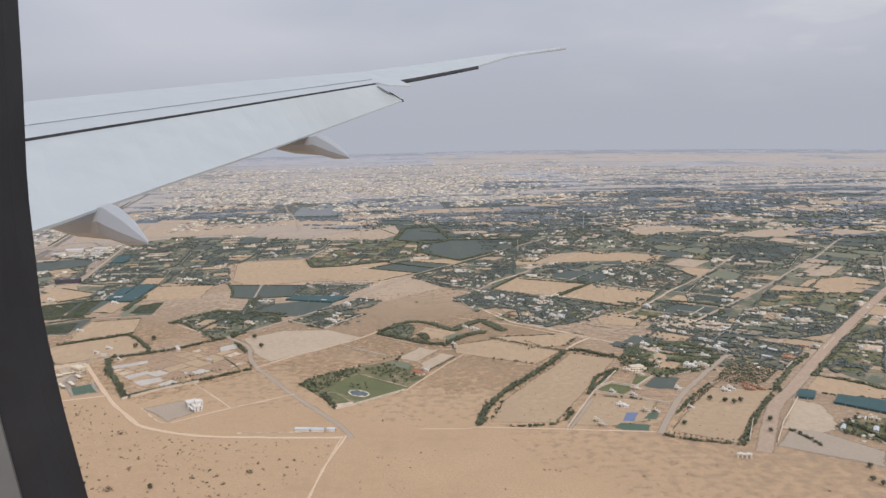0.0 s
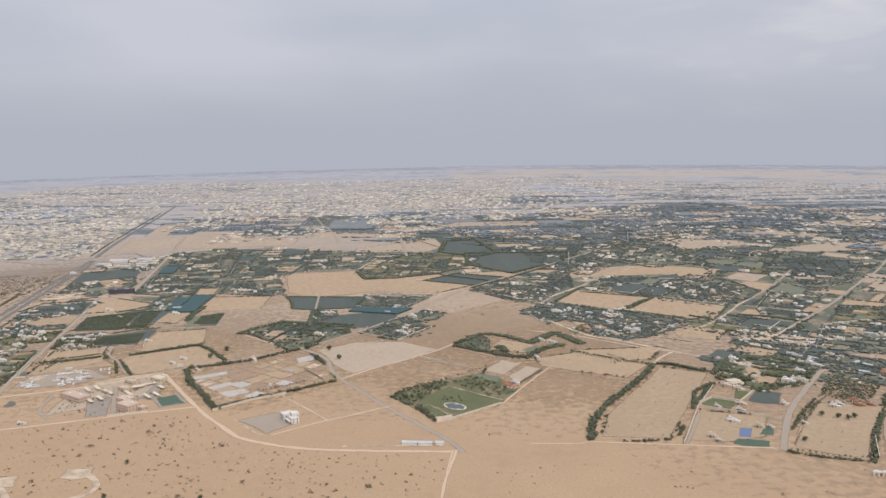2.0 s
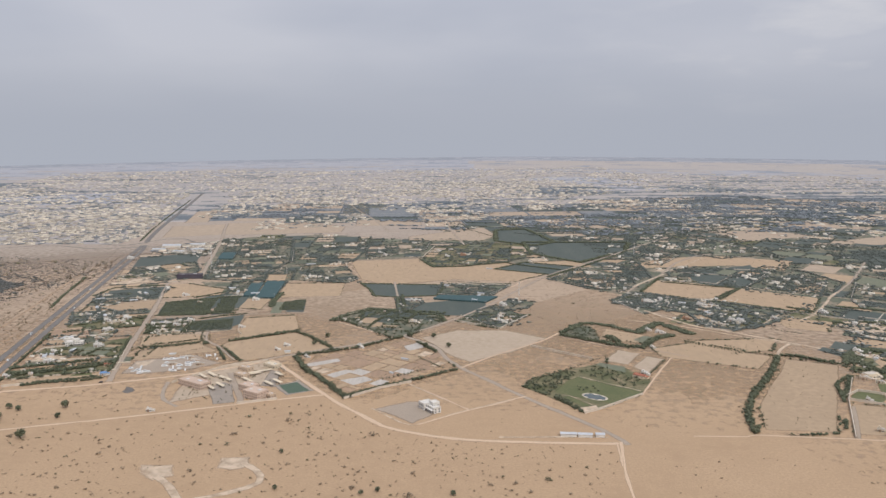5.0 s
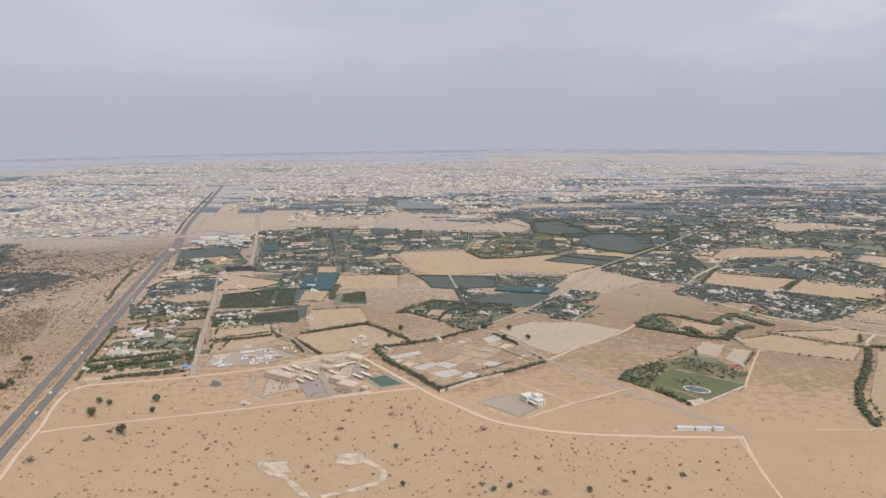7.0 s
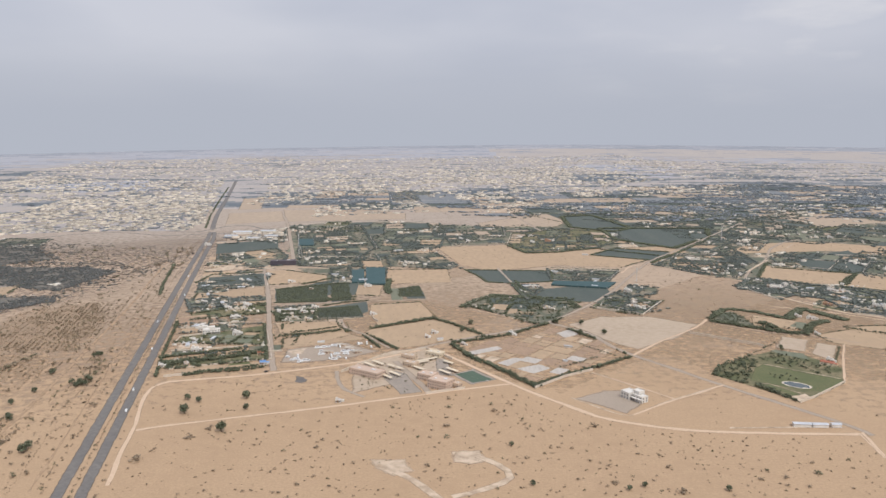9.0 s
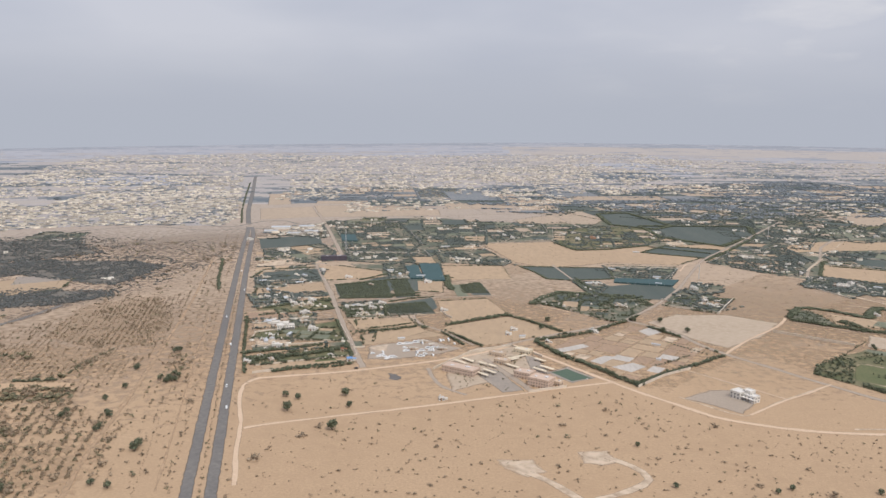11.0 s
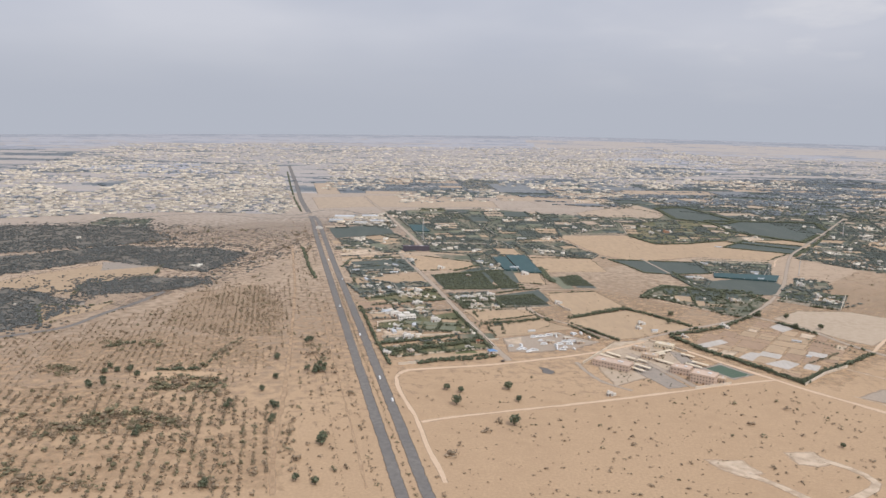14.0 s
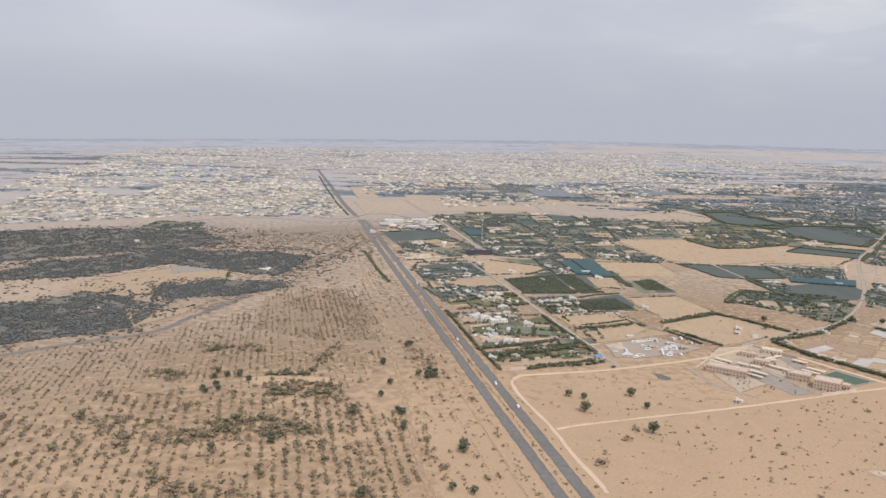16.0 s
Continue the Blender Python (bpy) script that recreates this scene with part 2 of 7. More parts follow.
M = {
    # the two broadest sand tones also stand in for cloud shadow
    "ground": material("desert_sand", [(0.425, 0.292, 0.178), (0.495, 0.352, 0.224), (0.355, 0.24, 0.147), (0.45, 0.313, 0.192), (0.37, 0.256, 0.158)], (300, 110, 9, 1.6), bump=0.6, bump_size=1.2, spread=(0.38, 0.66)),
    "ochre": material("ochre_soil", [(0.412, 0.298, 0.19), (0.445, 0.322, 0.208), (0.365, 0.266, 0.174)], (70, 6), streak=(12, 0.4), soft=True),
    "sand2": material("worn_sand", [(0.385, 0.281, 0.182), (0.425, 0.312, 0.203), (0.34, 0.25, 0.164)], (45, 5), soft=True),
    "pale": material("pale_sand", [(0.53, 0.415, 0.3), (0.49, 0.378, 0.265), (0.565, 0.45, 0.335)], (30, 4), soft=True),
    "track": material("packed_sand", [(0.543, 0.399, 0.276), (0.496, 0.360, 0.244), (0.580, 0.433, 0.305)], (18, 2), soft=True),
    "dirt": material("dirt_road", [(0.376, 0.281, 0.207), (0.439, 0.325, 0.236), (0.324, 0.246, 0.185)], (14, 3), soft=True),
    "gravel": material("grey_gravel", [(0.355, 0.287, 0.222), (0.405, 0.325, 0.25), (0.305, 0.252, 0.2)], (16, 2), soft=True),
    "asphalt": material("worn_asphalt", [(0.165, 0.153, 0.141), (0.21, 0.192, 0.17), (0.138, 0.129, 0.12)], (34, 3), bump=0.1, soft=True),
    "soil": material("tilled_soil", [(0.329, 0.229, 0.153), (0.387, 0.268, 0.179), (0.282, 0.197, 0.136)], (25, 3), streak=(30, 0.2), soft=True),
    # plain sand in two steps of grey that paint distance haze
    "farm_plain": material("hazed_plain_sand", [(0.415, 0.312, 0.22), (0.45, 0.338, 0.238), (0.365, 0.28, 0.203), (0.39, 0.295, 0.21)], (140, 30, 5), soft=True),
    "hazed_far_sand": material("grey_hazed_sand", [(0.385, 0.315, 0.25), (0.42, 0.342, 0.27), (0.34, 0.282, 0.23), (0.365, 0.3, 0.242)], (140, 30, 5), soft=True),
    # field soil greyed so that distance haze sits in its colour
    "dusty_soil": material("hazed_field_soil", [(0.395, 0.307, 0.222), (0.435, 0.336, 0.243), (0.35, 0.276, 0.205)], (70, 8), streak=(12, 0.4), soft=True),
    # ground under the scrub groves, darkened to paint in tree shade
    "wood_floor": material("painted_shade_floor", [(0.14, 0.132, 0.112), (0.115, 0.112, 0.1), (0.22, 0.185, 0.145)], (26, 5), spread=(0.42, 0.68), soft=True),
    "crop": material("dark_crop", [(0.071, 0.088, 0.078), (0.110, 0.120, 0.102), (0.082, 0.098, 0.086)], (30, 3), streak=(12, 0.15), bump=0.8),
    "farmland": material("irrigated_ground", [(0.12, 0.128, 0.09), (0.30, 0.237, 0.17), (0.105, 0.115, 0.08)], (28, 5), spread=(0.46, 0.62), soft=True),
    "greenland": material("green_ground", [(0.115, 0.118, 0.058), (0.32, 0.245, 0.155), (0.092, 0.1, 0.05)], (20, 5), spread=(0.42, 0.64), soft=True),
    "scrubland": material("scrub_ground", [(0.215, 0.175, 0.128), (0.165, 0.145, 0.112), (0.275, 0.212, 0.148)], (35, 5), soft=True),
    "thin_scrub": material("dry_grass_litter", [(0.43, 0.305, 0.19), (0.4, 0.284, 0.178), (0.455, 0.322, 0.2)], (22, 4), soft=True),
    "lot": material("grey_sand_lot", [(0.4, 0.315, 0.23), (0.36, 0.28, 0.2), (0.45, 0.36, 0.268)], (34, 5), soft=True),
    "grey_scrub": material("grey_scrub_litter", [(0.313, 0.241, 0.182), (0.272, 0.212, 0.165), (0.350, 0.264, 0.192)], (22, 4), soft=True),
    # suburb and the far_ grounds: greyed and blued to paint distance haze
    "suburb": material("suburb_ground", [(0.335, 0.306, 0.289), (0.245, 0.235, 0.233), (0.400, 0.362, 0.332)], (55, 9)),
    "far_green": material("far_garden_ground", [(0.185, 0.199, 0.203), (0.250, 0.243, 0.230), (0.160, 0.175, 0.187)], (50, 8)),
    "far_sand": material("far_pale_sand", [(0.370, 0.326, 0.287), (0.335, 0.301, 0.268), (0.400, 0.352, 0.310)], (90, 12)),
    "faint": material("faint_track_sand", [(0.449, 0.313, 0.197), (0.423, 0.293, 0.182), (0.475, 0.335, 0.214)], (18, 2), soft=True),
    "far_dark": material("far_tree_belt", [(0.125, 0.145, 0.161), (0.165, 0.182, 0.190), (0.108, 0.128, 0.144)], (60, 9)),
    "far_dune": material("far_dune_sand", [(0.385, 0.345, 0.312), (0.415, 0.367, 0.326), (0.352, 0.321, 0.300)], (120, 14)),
    "far_blue_haze": material("blue_haze_ground", [(0.255, 0.27, 0.295), (0.295, 0.303, 0.32), (0.232, 0.248, 0.275)], (120, 14)),
    "far_grey_haze": material("grey_haze_plain", [(0.335, 0.337, 0.362), (0.290, 0.298, 0.326), (0.360, 0.357, 0.377)], (90, 12)),
    "meadow": material("dry_meadow", [(0.165, 0.175, 0.12), (0.225, 0.21, 0.145), (0.14, 0.155, 0.108)], (20, 3), soft=True),
    "lawn": material("watered_lawn", [(0.115, 0.128, 0.058), (0.165, 0.16, 0.078), (0.098, 0.112, 0.052)], (14, 2), soft=True),
    "turf": material("sports_turf", [(0.085, 0.125, 0.088), (0.105, 0.14, 0.1), (0.078, 0.112, 0.08)], (12, 2)),
    "court": material("blue_court", [(0.14, 0.18, 0.28), (0.165, 0.205, 0.31), (0.13, 0.165, 0.255)], (10, 2)),
    "sheet": material("white_plastic_rows", [(0.47, 0.435, 0.39), (0.53, 0.49, 0.44), (0.39, 0.35, 0.305)], (8, 1.5), streak=(33, 0.1)),
    "lake": material("dark_mud", [(0.13, 0.115, 0.10), (0.17, 0.15, 0.13), (0.11, 0.10, 0.09)], (10, 2), rough=0.5, soft=True),
    "slate": material("grey_hardstanding", [(0.30, 0.255, 0.21), (0.345, 0.29, 0.235), (0.26, 0.225, 0.19)], (15, 3), soft=True),
    "net": material("teal_netting", [(0.05, 0.095, 0.097), (0.065, 0.115, 0.115), (0.042, 0.08, 0.083)], (12, 2), rough=0.8),
    "water": material("pond_water", [(0.05, 0.07, 0.07), (0.07, 0.09, 0.085)], (6,), rough=0.12, bump=0.1, gloss=0.5),
    "leaf": material("dusty_leaf", [(0.088, 0.1, 0.065), (0.122, 0.128, 0.08)], (9,), vary=0.28, island=True, bump=0, rough=0.85, gloss=0.15),
    "leaf_dry": material("dry_scrub_leaf", [(0.235, 0.183, 0.127), (0.29, 0.223, 0.153)], (12,), vary=0.3, island=True, bump=0, rough=0.9, gloss=0.1),
    "leaf_scrub": material("olive_scrub_leaf", [(0.158, 0.145, 0.09), (0.2, 0.178, 0.112)], (12,), vary=0.3, island=True, bump=0, rough=0.9, gloss=0.1),
    # leaf of the farther groves, greyed and blued to paint haze
    "leaf_mid": material("hazed_grove_leaf", [(0.112, 0.126, 0.112), (0.145, 0.156, 0.137)], (20,), vary=0.28, island=True, bump=0, rough=0.9, gloss=0.1),
    "leaf_grey": material("grey_scrub_leaf", [(0.110, 0.115, 0.109), (0.141, 0.143, 0.134)], (20,), vary=0.3, island=True, bump=0, rough=0.9, gloss=0.1),
    # far leaves paled and blued, the haze put into their colour
    "leaf_far": material("hazed_garden_leaf", [(0.190, 0.214, 0.230), (0.230, 0.250, 0.262)], (60,), vary=0.25, island=True, bump=0, rough=0.9, gloss=0.1),
    "leaf_belt": material("hazed_belt_leaf", [(0.130, 0.153, 0.169), (0.170, 0.191, 0.200)], (60,), vary=0.22, island=True, bump=0, rough=0.9, gloss=0.1),
    "rubble": material("pale_rubble", [(0.5, 0.42, 0.34), (0.58, 0.5, 0.42)], (3,), vary=0.2, island=True, bump=0),
    "bark": material("bark", [(0.14, 0.10, 0.07), (0.19, 0.14, 0.10)], (0.5,), bump=0.5, bump_size=0.1),
    "white": material("white_render", [(0.68, 0.65, 0.60), (0.60, 0.56, 0.50)], (3,), vary=0.06, bump=0.15, bump_size=0.2),
    "cream": material("cream_render", [(0.68, 0.58, 0.43), (0.60, 0.51, 0.38)], (3,), vary=0.08, bump=0.15, bump_size=0.2),
    "beige": material("beige_render", [(0.55, 0.43, 0.32), (0.49, 0.38, 0.28)], (3,), vary=0.08, bump=0.15, bump_size=0.2),
    "pink": material("pink_render", [(0.54, 0.41, 0.32), (0.49, 0.375, 0.295)], (4,), vary=0.05, bump=0.15, bump_size=0.2),
    "orange": material("terracotta", [(0.42, 0.255, 0.165), (0.36, 0.215, 0.14)], (3,), vary=0.1, bump=0.3, bump_size=0.3),
    "red": material("red_roof", [(0.42, 0.17, 0.11), (0.36, 0.14, 0.09)], (3,), vary=0.1, bump=0.3, bump_size=0.3),
    "blue": material("blue_sheet_roof", [(0.16, 0.30, 0.52), (0.20, 0.34, 0.56)], (2,), rough=0.5, bump=0.1),
    "roof": material("dusty_roof", [(0.58, 0.53, 0.46), (0.48, 0.43, 0.37)], (3,), vary=0.15, bump=0.2, bump_size=0.3),
    "metal": material("galvanised_sheet", [(0.55, 0.56, 0.57), (0.47, 0.48, 0.49)], (4,), rough=0.45, metal=0.3, vary=0.1, bump=0.1),
    "glass": material("window_glass", [(0.07, 0.075, 0.08)], (), rough=0.15, bump=0, gloss=0.6),
    "door": material("brown_door", [(0.20, 0.12, 0.07), (0.25, 0.16, 0.10)], (0.6,), bump=0.1, bump_size=0.1),
    "wallstone": material("compound_wall_render", [(0.62, 0.54, 0.44), (0.54, 0.46, 0.37)], (6,), bump=0.2, bump_size=0.3),
    "town": material("town_render", [(0.6, 0.53, 0.43), (0.43, 0.385, 0.325)], (40,), vary=0.36, island=True, bump=0),
    "farm_render": material("farm_render", [(0.68, 0.64, 0.57), (0.52, 0.46, 0.375)], (7,), vary=0.22, island=True, bump=0),
    "dark_facade": material("dark_facade", [(0.075, 0.065, 0.085), (0.10, 0.085, 0.10)], (3,), rough=0.5, bump=0.1),
    "steel": material("painted_steel", [(0.62, 0.60, 0.58), (0.55, 0.52, 0.50)], (2,), rough=0.5, bump=0.05),
    "car_white": material("white_car_paint", [(0.78, 0.78, 0.77)], (), rough=0.25, bump=0, gloss=0.5),
    "car_dark": material("dark_car_paint", [(0.03, 0.03, 0.035)], (), rough=0.25, bump=0, gloss=0.5),
    "tyre": material("tyre_rubber", [(0.02, 0.02, 0.02)], (), rough=0.8, bump=0),
    "wing": material("wing_paint", [(0.385, 0.42, 0.432), (0.362, 0.395, 0.41), (0.4, 0.43, 0.44)], (3.0, 0.5), rough=0.35, bump=0.04, bump_size=1.2),
    # wing paint darkened to put the fairings' shade into the colour
    "wing_shade": material("wing_shade_paint", [(0.37, 0.385, 0.4), (0.345, 0.36, 0.375)], (1.5,), rough=0.4, bump=0.04),
    "seam": material("panel_seam", [(0.29, 0.318, 0.335), (0.32, 0.35, 0.365)], (0.6,), rough=0.4, bump=0),
    # near-black colour that paints in the shade of the flap gap
    "gap": material("hinge_gap", [(0.018, 0.018, 0.02), (0.04, 0.04, 0.043)], (0.8,), rough=0.7, bump=0.1, bump_size=0.2),
    "seal": material("black_window_seal", [(0.012, 0.012, 0.014), (0.02, 0.02, 0.022)], (0.05,), rough=0.6, bump=0.1, bump_size=0.02),
    "trim": material("grey_cabin_trim", [(0.10, 0.10, 0.10), (0.13, 0.13, 0.125)], (0.05,), rough=0.6, bump=0.1, bump_size=0.01),
}

# ---- geometry helpers ----
rng = np.random.default_rng(7)
CENTRE, HUB_HEIGHT, FLAT, DRAW = Vector((-290.0, 60.0)), 194.0, 2600.0, 1800.0


def bend(x, y):
    """The far plain: beyond FLAT the sheet draws in and rises towards eye level. Returns place and scale."""
    dx, dy = x - CENTRE.x, y - CENTRE.y
    d = math.hypot(dx, dy)
    if d <= FLAT:
        return x, y, 0.0, 1.0
    s = (FLAT + DRAW * (1 - math.exp(-(d - FLAT) / DRAW))) / d
    rise = HUB_HEIGHT - 55.0 * min(1.6, max(0.0, (800.0 - dx) / 2500.0))
    return CENTRE.x + dx * s, CENTRE.y + dy * s, rise * (1 - s), s


def poly_mesh(name, verts, faces, mats, smooth=False):
    me = bpy.data.meshes.new(name)
    me.from_pydata([tuple(v) for v in verts], [], faces)
    for m in mats if isinstance(mats, (list, tuple)) else [mats]:
        me.materials.append(m)
    if smooth:
        me.polygons.foreach_set("use_smooth", [True] * len(me.polygons))
    me.update()
    return me


def tri_mesh(name, verts, tris, mat):
    me = bpy.data.meshes.new(name)
    n, k = len(verts), len(tris)
    me.vertices.add(n)
    me.vertices.foreach_set("co", np.asarray(verts, np.float32).ravel())
    me.loops.add(3 * k)
    me.loops.foreach_set("vertex_index", np.asarray(tris, np.int32).ravel())
    me.polygons.add(k)
    me.polygons.foreach_set("loop_start", np.arange(0, 3 * k, 3, dtype=np.int32))
    me.materials.append(mat)
    me.update(calc_edges=True)
    return me


def bm_mesh(name, bm, mat):
    me = bpy.data.meshes.new(name)
    bm.to_mesh(me)
    bm.free()
    me.materials.append(mat)
    return me


def thing(name, m, label="", category="", group="", kind=""):
    ob = new(name)
    ob.matrix_basis = m
    return tagged(ob, label, category, group, kind)


def part(name, data, mat, parent, label="", m=None):
    """A mesh (or bmesh) as one object under a thing or a part."""
    if isinstance(data, bmesh.types.BMesh):
        data = bm_mesh(name, data, mat)
    ob = new(name, data)
    ob.parent = parent
    if m is not None:
        ob.matrix_basis = m
    return tagged(ob, label) if label else ob


def box(bm, x, y, z, w, d, h, rz=0.0, taper=1.0):
    """A box that stands on z, centred on x, y."""
    c, s = math.cos(radians(rz)), math.sin(radians(rz))
    vs = []
    for zz, k in ((z, 1.0), (z + h, taper)):
        for sx, sy in ((-1, -1), (1, -1), (1, 1), (-1, 1)):
            px, py = sx * w / 2 * k, sy * d / 2 * k
            vs.append(bm.verts.new((x + c * px - s * py, y + s * px + c * py, zz)))
    for f in ((3, 2, 1, 0), (4, 5, 6, 7), (0, 1, 5, 4), (1, 2, 6, 5), (2, 3, 7, 6), (3, 0, 4, 7)):
        bm.faces.new([vs[i] for i in f])
    return bm


def box_bm(*rows):
    bm = bmesh.new()
    for r in rows:
        box(bm, *r)
    return bm


def tube(bm, a, b, r0, r1, sides=6):
    a, b = Vector(a), Vector(b)
    z = (b - a).normalized()
    x = z.orthogonal().normalized()
    y = z.cross(x)
    rings = []
    for p, r in ((a, r0), (b, r1)):
        rings.append([bm.verts.new(p + r * (math.cos(i * math.tau / sides) * x + math.sin(i * math.tau / sides) * y)) for i in range(sides)])
    for i in range(sides):
        j = (i + 1) % sides
        bm.faces.new((rings[0][i], rings[0][j], rings[1][j], rings[1][i]))
    bm.faces.new(rings[1])
    bm.faces.new(rings[0][::-1])
    return bm


def inside(p, poly):
    hit = False
    for (x0, y0), (x1, y1) in zip(poly, poly[1:] + poly[:1]):
        if (y0 > p[1]) != (y1 > p[1]) and p[0] < (x1 - x0) * (p[1] - y0) / (y1 - y0) + x0:
            hit = not hit
    return hit


def area(poly):
    return abs(sum(x0 * y1 - x1 * y0 for (x0, y0), (x1, y1) in zip(poly, poly[1:] + poly[:1]))) / 2


def main_angle(poly):
    """The direction of the longest side, in degrees, within 45 of the x axis."""
    (x0, y0), (x1, y1) = max(zip(poly, poly[1:] + poly[:1]), key=lambda e: (e[0][0] - e[1][0]) ** 2 + (e[0][1] - e[1][1]) ** 2)
    a = math.degrees(math.atan2(y1 - y0, x1 - x0))
    return (a + 45) % 90 - 45


def sprinkle(poly, count):
    xs, ys = [p[0] for p in poly], [p[1] for p in poly]
    out = []
    while len(out) < count:
        p = (rng.uniform(min(xs), max(xs)), rng.uniform(min(ys), max(ys)))
        if inside(p, poly):
            out.append(p)
    return out


# ---- ground ----
def build_ground():
    dist = [0, 150, 400, 800, 1300, 1800, 2600] + [2600 + 150 * i for i in range(1, 26)]
    verts, faces, n = [(CENTRE.x, CENTRE.y, 0.0)], [], 180
    for d in dist[1:]:
        for k in range(n):
            a = k * math.tau / n
            verts.append(bend(CENTRE.x + d * math.cos(a), CENTRE.y + d * math.sin(a))[:3])
    for k in range(n):
        faces.append((0, 1 + k, 1 + (k + 1) % n))
    for r in range(len(dist) - 2):
        for k in range(n):
            a, b = 1 + r * n + k, 1 + r * n + (k + 1) % n
            faces.append((a, a + n, b + n, b))
    ob = new("ground", poly_mesh("ground", verts, faces, M["ground"], True))
    tagged(ob, "wide tan desert plain with wind-worn sand", "desert ground", kind="structure")


build_ground()


FAR_KINDS = ("suburb", "far_green", "far_sand", "far_grey_haze", "far_dark", "far_dune", "far_blue_haze")


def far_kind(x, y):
    """Which ground covers the far plain at a place: town, gardens, tree belts, bare sand or painted blue-grey haze, in
    long strips across the plain.
    """
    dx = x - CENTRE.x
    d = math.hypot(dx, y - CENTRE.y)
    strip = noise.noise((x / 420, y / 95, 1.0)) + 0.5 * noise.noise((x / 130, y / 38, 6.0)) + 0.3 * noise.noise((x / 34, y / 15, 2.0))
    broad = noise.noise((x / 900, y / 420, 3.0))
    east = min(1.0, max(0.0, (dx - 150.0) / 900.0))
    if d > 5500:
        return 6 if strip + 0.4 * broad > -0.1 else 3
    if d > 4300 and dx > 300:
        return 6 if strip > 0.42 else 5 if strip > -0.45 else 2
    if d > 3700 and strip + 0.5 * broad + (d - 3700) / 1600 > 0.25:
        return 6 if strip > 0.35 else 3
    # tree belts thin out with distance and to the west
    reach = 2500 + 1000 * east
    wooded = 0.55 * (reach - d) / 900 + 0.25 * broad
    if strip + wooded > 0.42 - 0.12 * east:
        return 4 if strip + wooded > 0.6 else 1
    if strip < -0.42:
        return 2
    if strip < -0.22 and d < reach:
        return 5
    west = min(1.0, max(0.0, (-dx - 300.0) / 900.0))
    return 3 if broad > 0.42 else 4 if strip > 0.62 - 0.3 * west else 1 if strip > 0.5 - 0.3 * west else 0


def build_far_plain():
    """The built-up plain beyond the farms: strips of several haze-tinted grounds on one sheet, and the trees on its
    wooded strips.
    """
    dist = [1780 + 24 * i for i in range(0, 60)]
    while dist[-1] < 6400:
        dist.append(dist[-1] * 1.0115)
    angles = [radians(20 + 0.5 * k) for k in range(0, 281)]
    verts, faces, kinds, n, trees = [], [], [], len(angles), []
    for r, d in enumerate(dist):
        for k, a in enumerate(angles):
            e = d + (45 * noise.noise((math.cos(a) * 9, math.sin(a) * 9, 4.0)) + 25 * noise.noise((math.cos(a) * 40, math.sin(a) * 40, 2.0)) if r == 0 else 0)
            x, y, z, s = bend(CENTRE.x + e * math.cos(a), CENTRE.y + e * math.sin(a))
            verts.append((x, y, z + 0.03 + (0.6 if d > FLAT else 0.0)))
    local = random.Random(5)
    for r in range(len(dist) - 1):
        for k in range(n - 1):
            i = r * n + k
            faces.append((i, i + 1, i + n + 1, i + n)[::-1])
            x, y = CENTRE.x + dist[r] * math.cos(angles[k]), CENTRE.y + dist[r] * math.sin(angles[k])
            kind = far_kind(x, y)
            kinds.append(kind)
            if kind in (1, 4) and 1900 < dist[r] < 4200 and local.random() < (0.5 if kind == 4 else 0.16):
                trees.append((x + local.uniform(-10, 10), y + local.uniform(-10, 10), local.uniform(2.2, 4.0), local.uniform(1.4, 3.0)))
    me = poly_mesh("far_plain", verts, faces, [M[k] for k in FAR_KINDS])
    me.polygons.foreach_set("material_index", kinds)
    ob = new("far_plain", me)
    tagged(ob, "far plain of grey-beige built-up land and dark gardens, haze in its colours", "far plain", kind="structure")
    return trees


BELT_TREES = build_far_plain()

def haze_ring(style, start, full, end, z, label):
    """Sand with haze painted into its colour, setting in between two distances and going on to a third."""
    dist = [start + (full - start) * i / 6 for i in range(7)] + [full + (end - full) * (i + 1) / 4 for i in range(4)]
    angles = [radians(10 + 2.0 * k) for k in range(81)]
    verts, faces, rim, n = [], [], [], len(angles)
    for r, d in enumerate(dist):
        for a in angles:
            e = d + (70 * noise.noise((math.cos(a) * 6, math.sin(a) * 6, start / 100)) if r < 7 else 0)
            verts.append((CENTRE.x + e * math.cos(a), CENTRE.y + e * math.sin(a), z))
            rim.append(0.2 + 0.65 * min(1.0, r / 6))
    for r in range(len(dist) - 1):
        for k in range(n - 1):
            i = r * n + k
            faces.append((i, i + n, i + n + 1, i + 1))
    me = poly_mesh("haze_ring", verts, faces, M[style])
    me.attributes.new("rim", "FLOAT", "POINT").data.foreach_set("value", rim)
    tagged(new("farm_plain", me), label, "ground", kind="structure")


haze_ring("farm_plain", 560, 1000, 1790, 0.0012, "tan sand of the farmed plain, lightly greyed for haze")
haze_ring("hazed_far_sand", 1050, 1480, 1795, 0.0024, "sand of the farther plain, greyed with painted haze")
LAYER = {"n": 0}
PLOTS, LANES, FIELDS = [], [], []


def lift(base):
    LAYER["n"] += 1
    return base + 0.00003 * LAYER["n"]


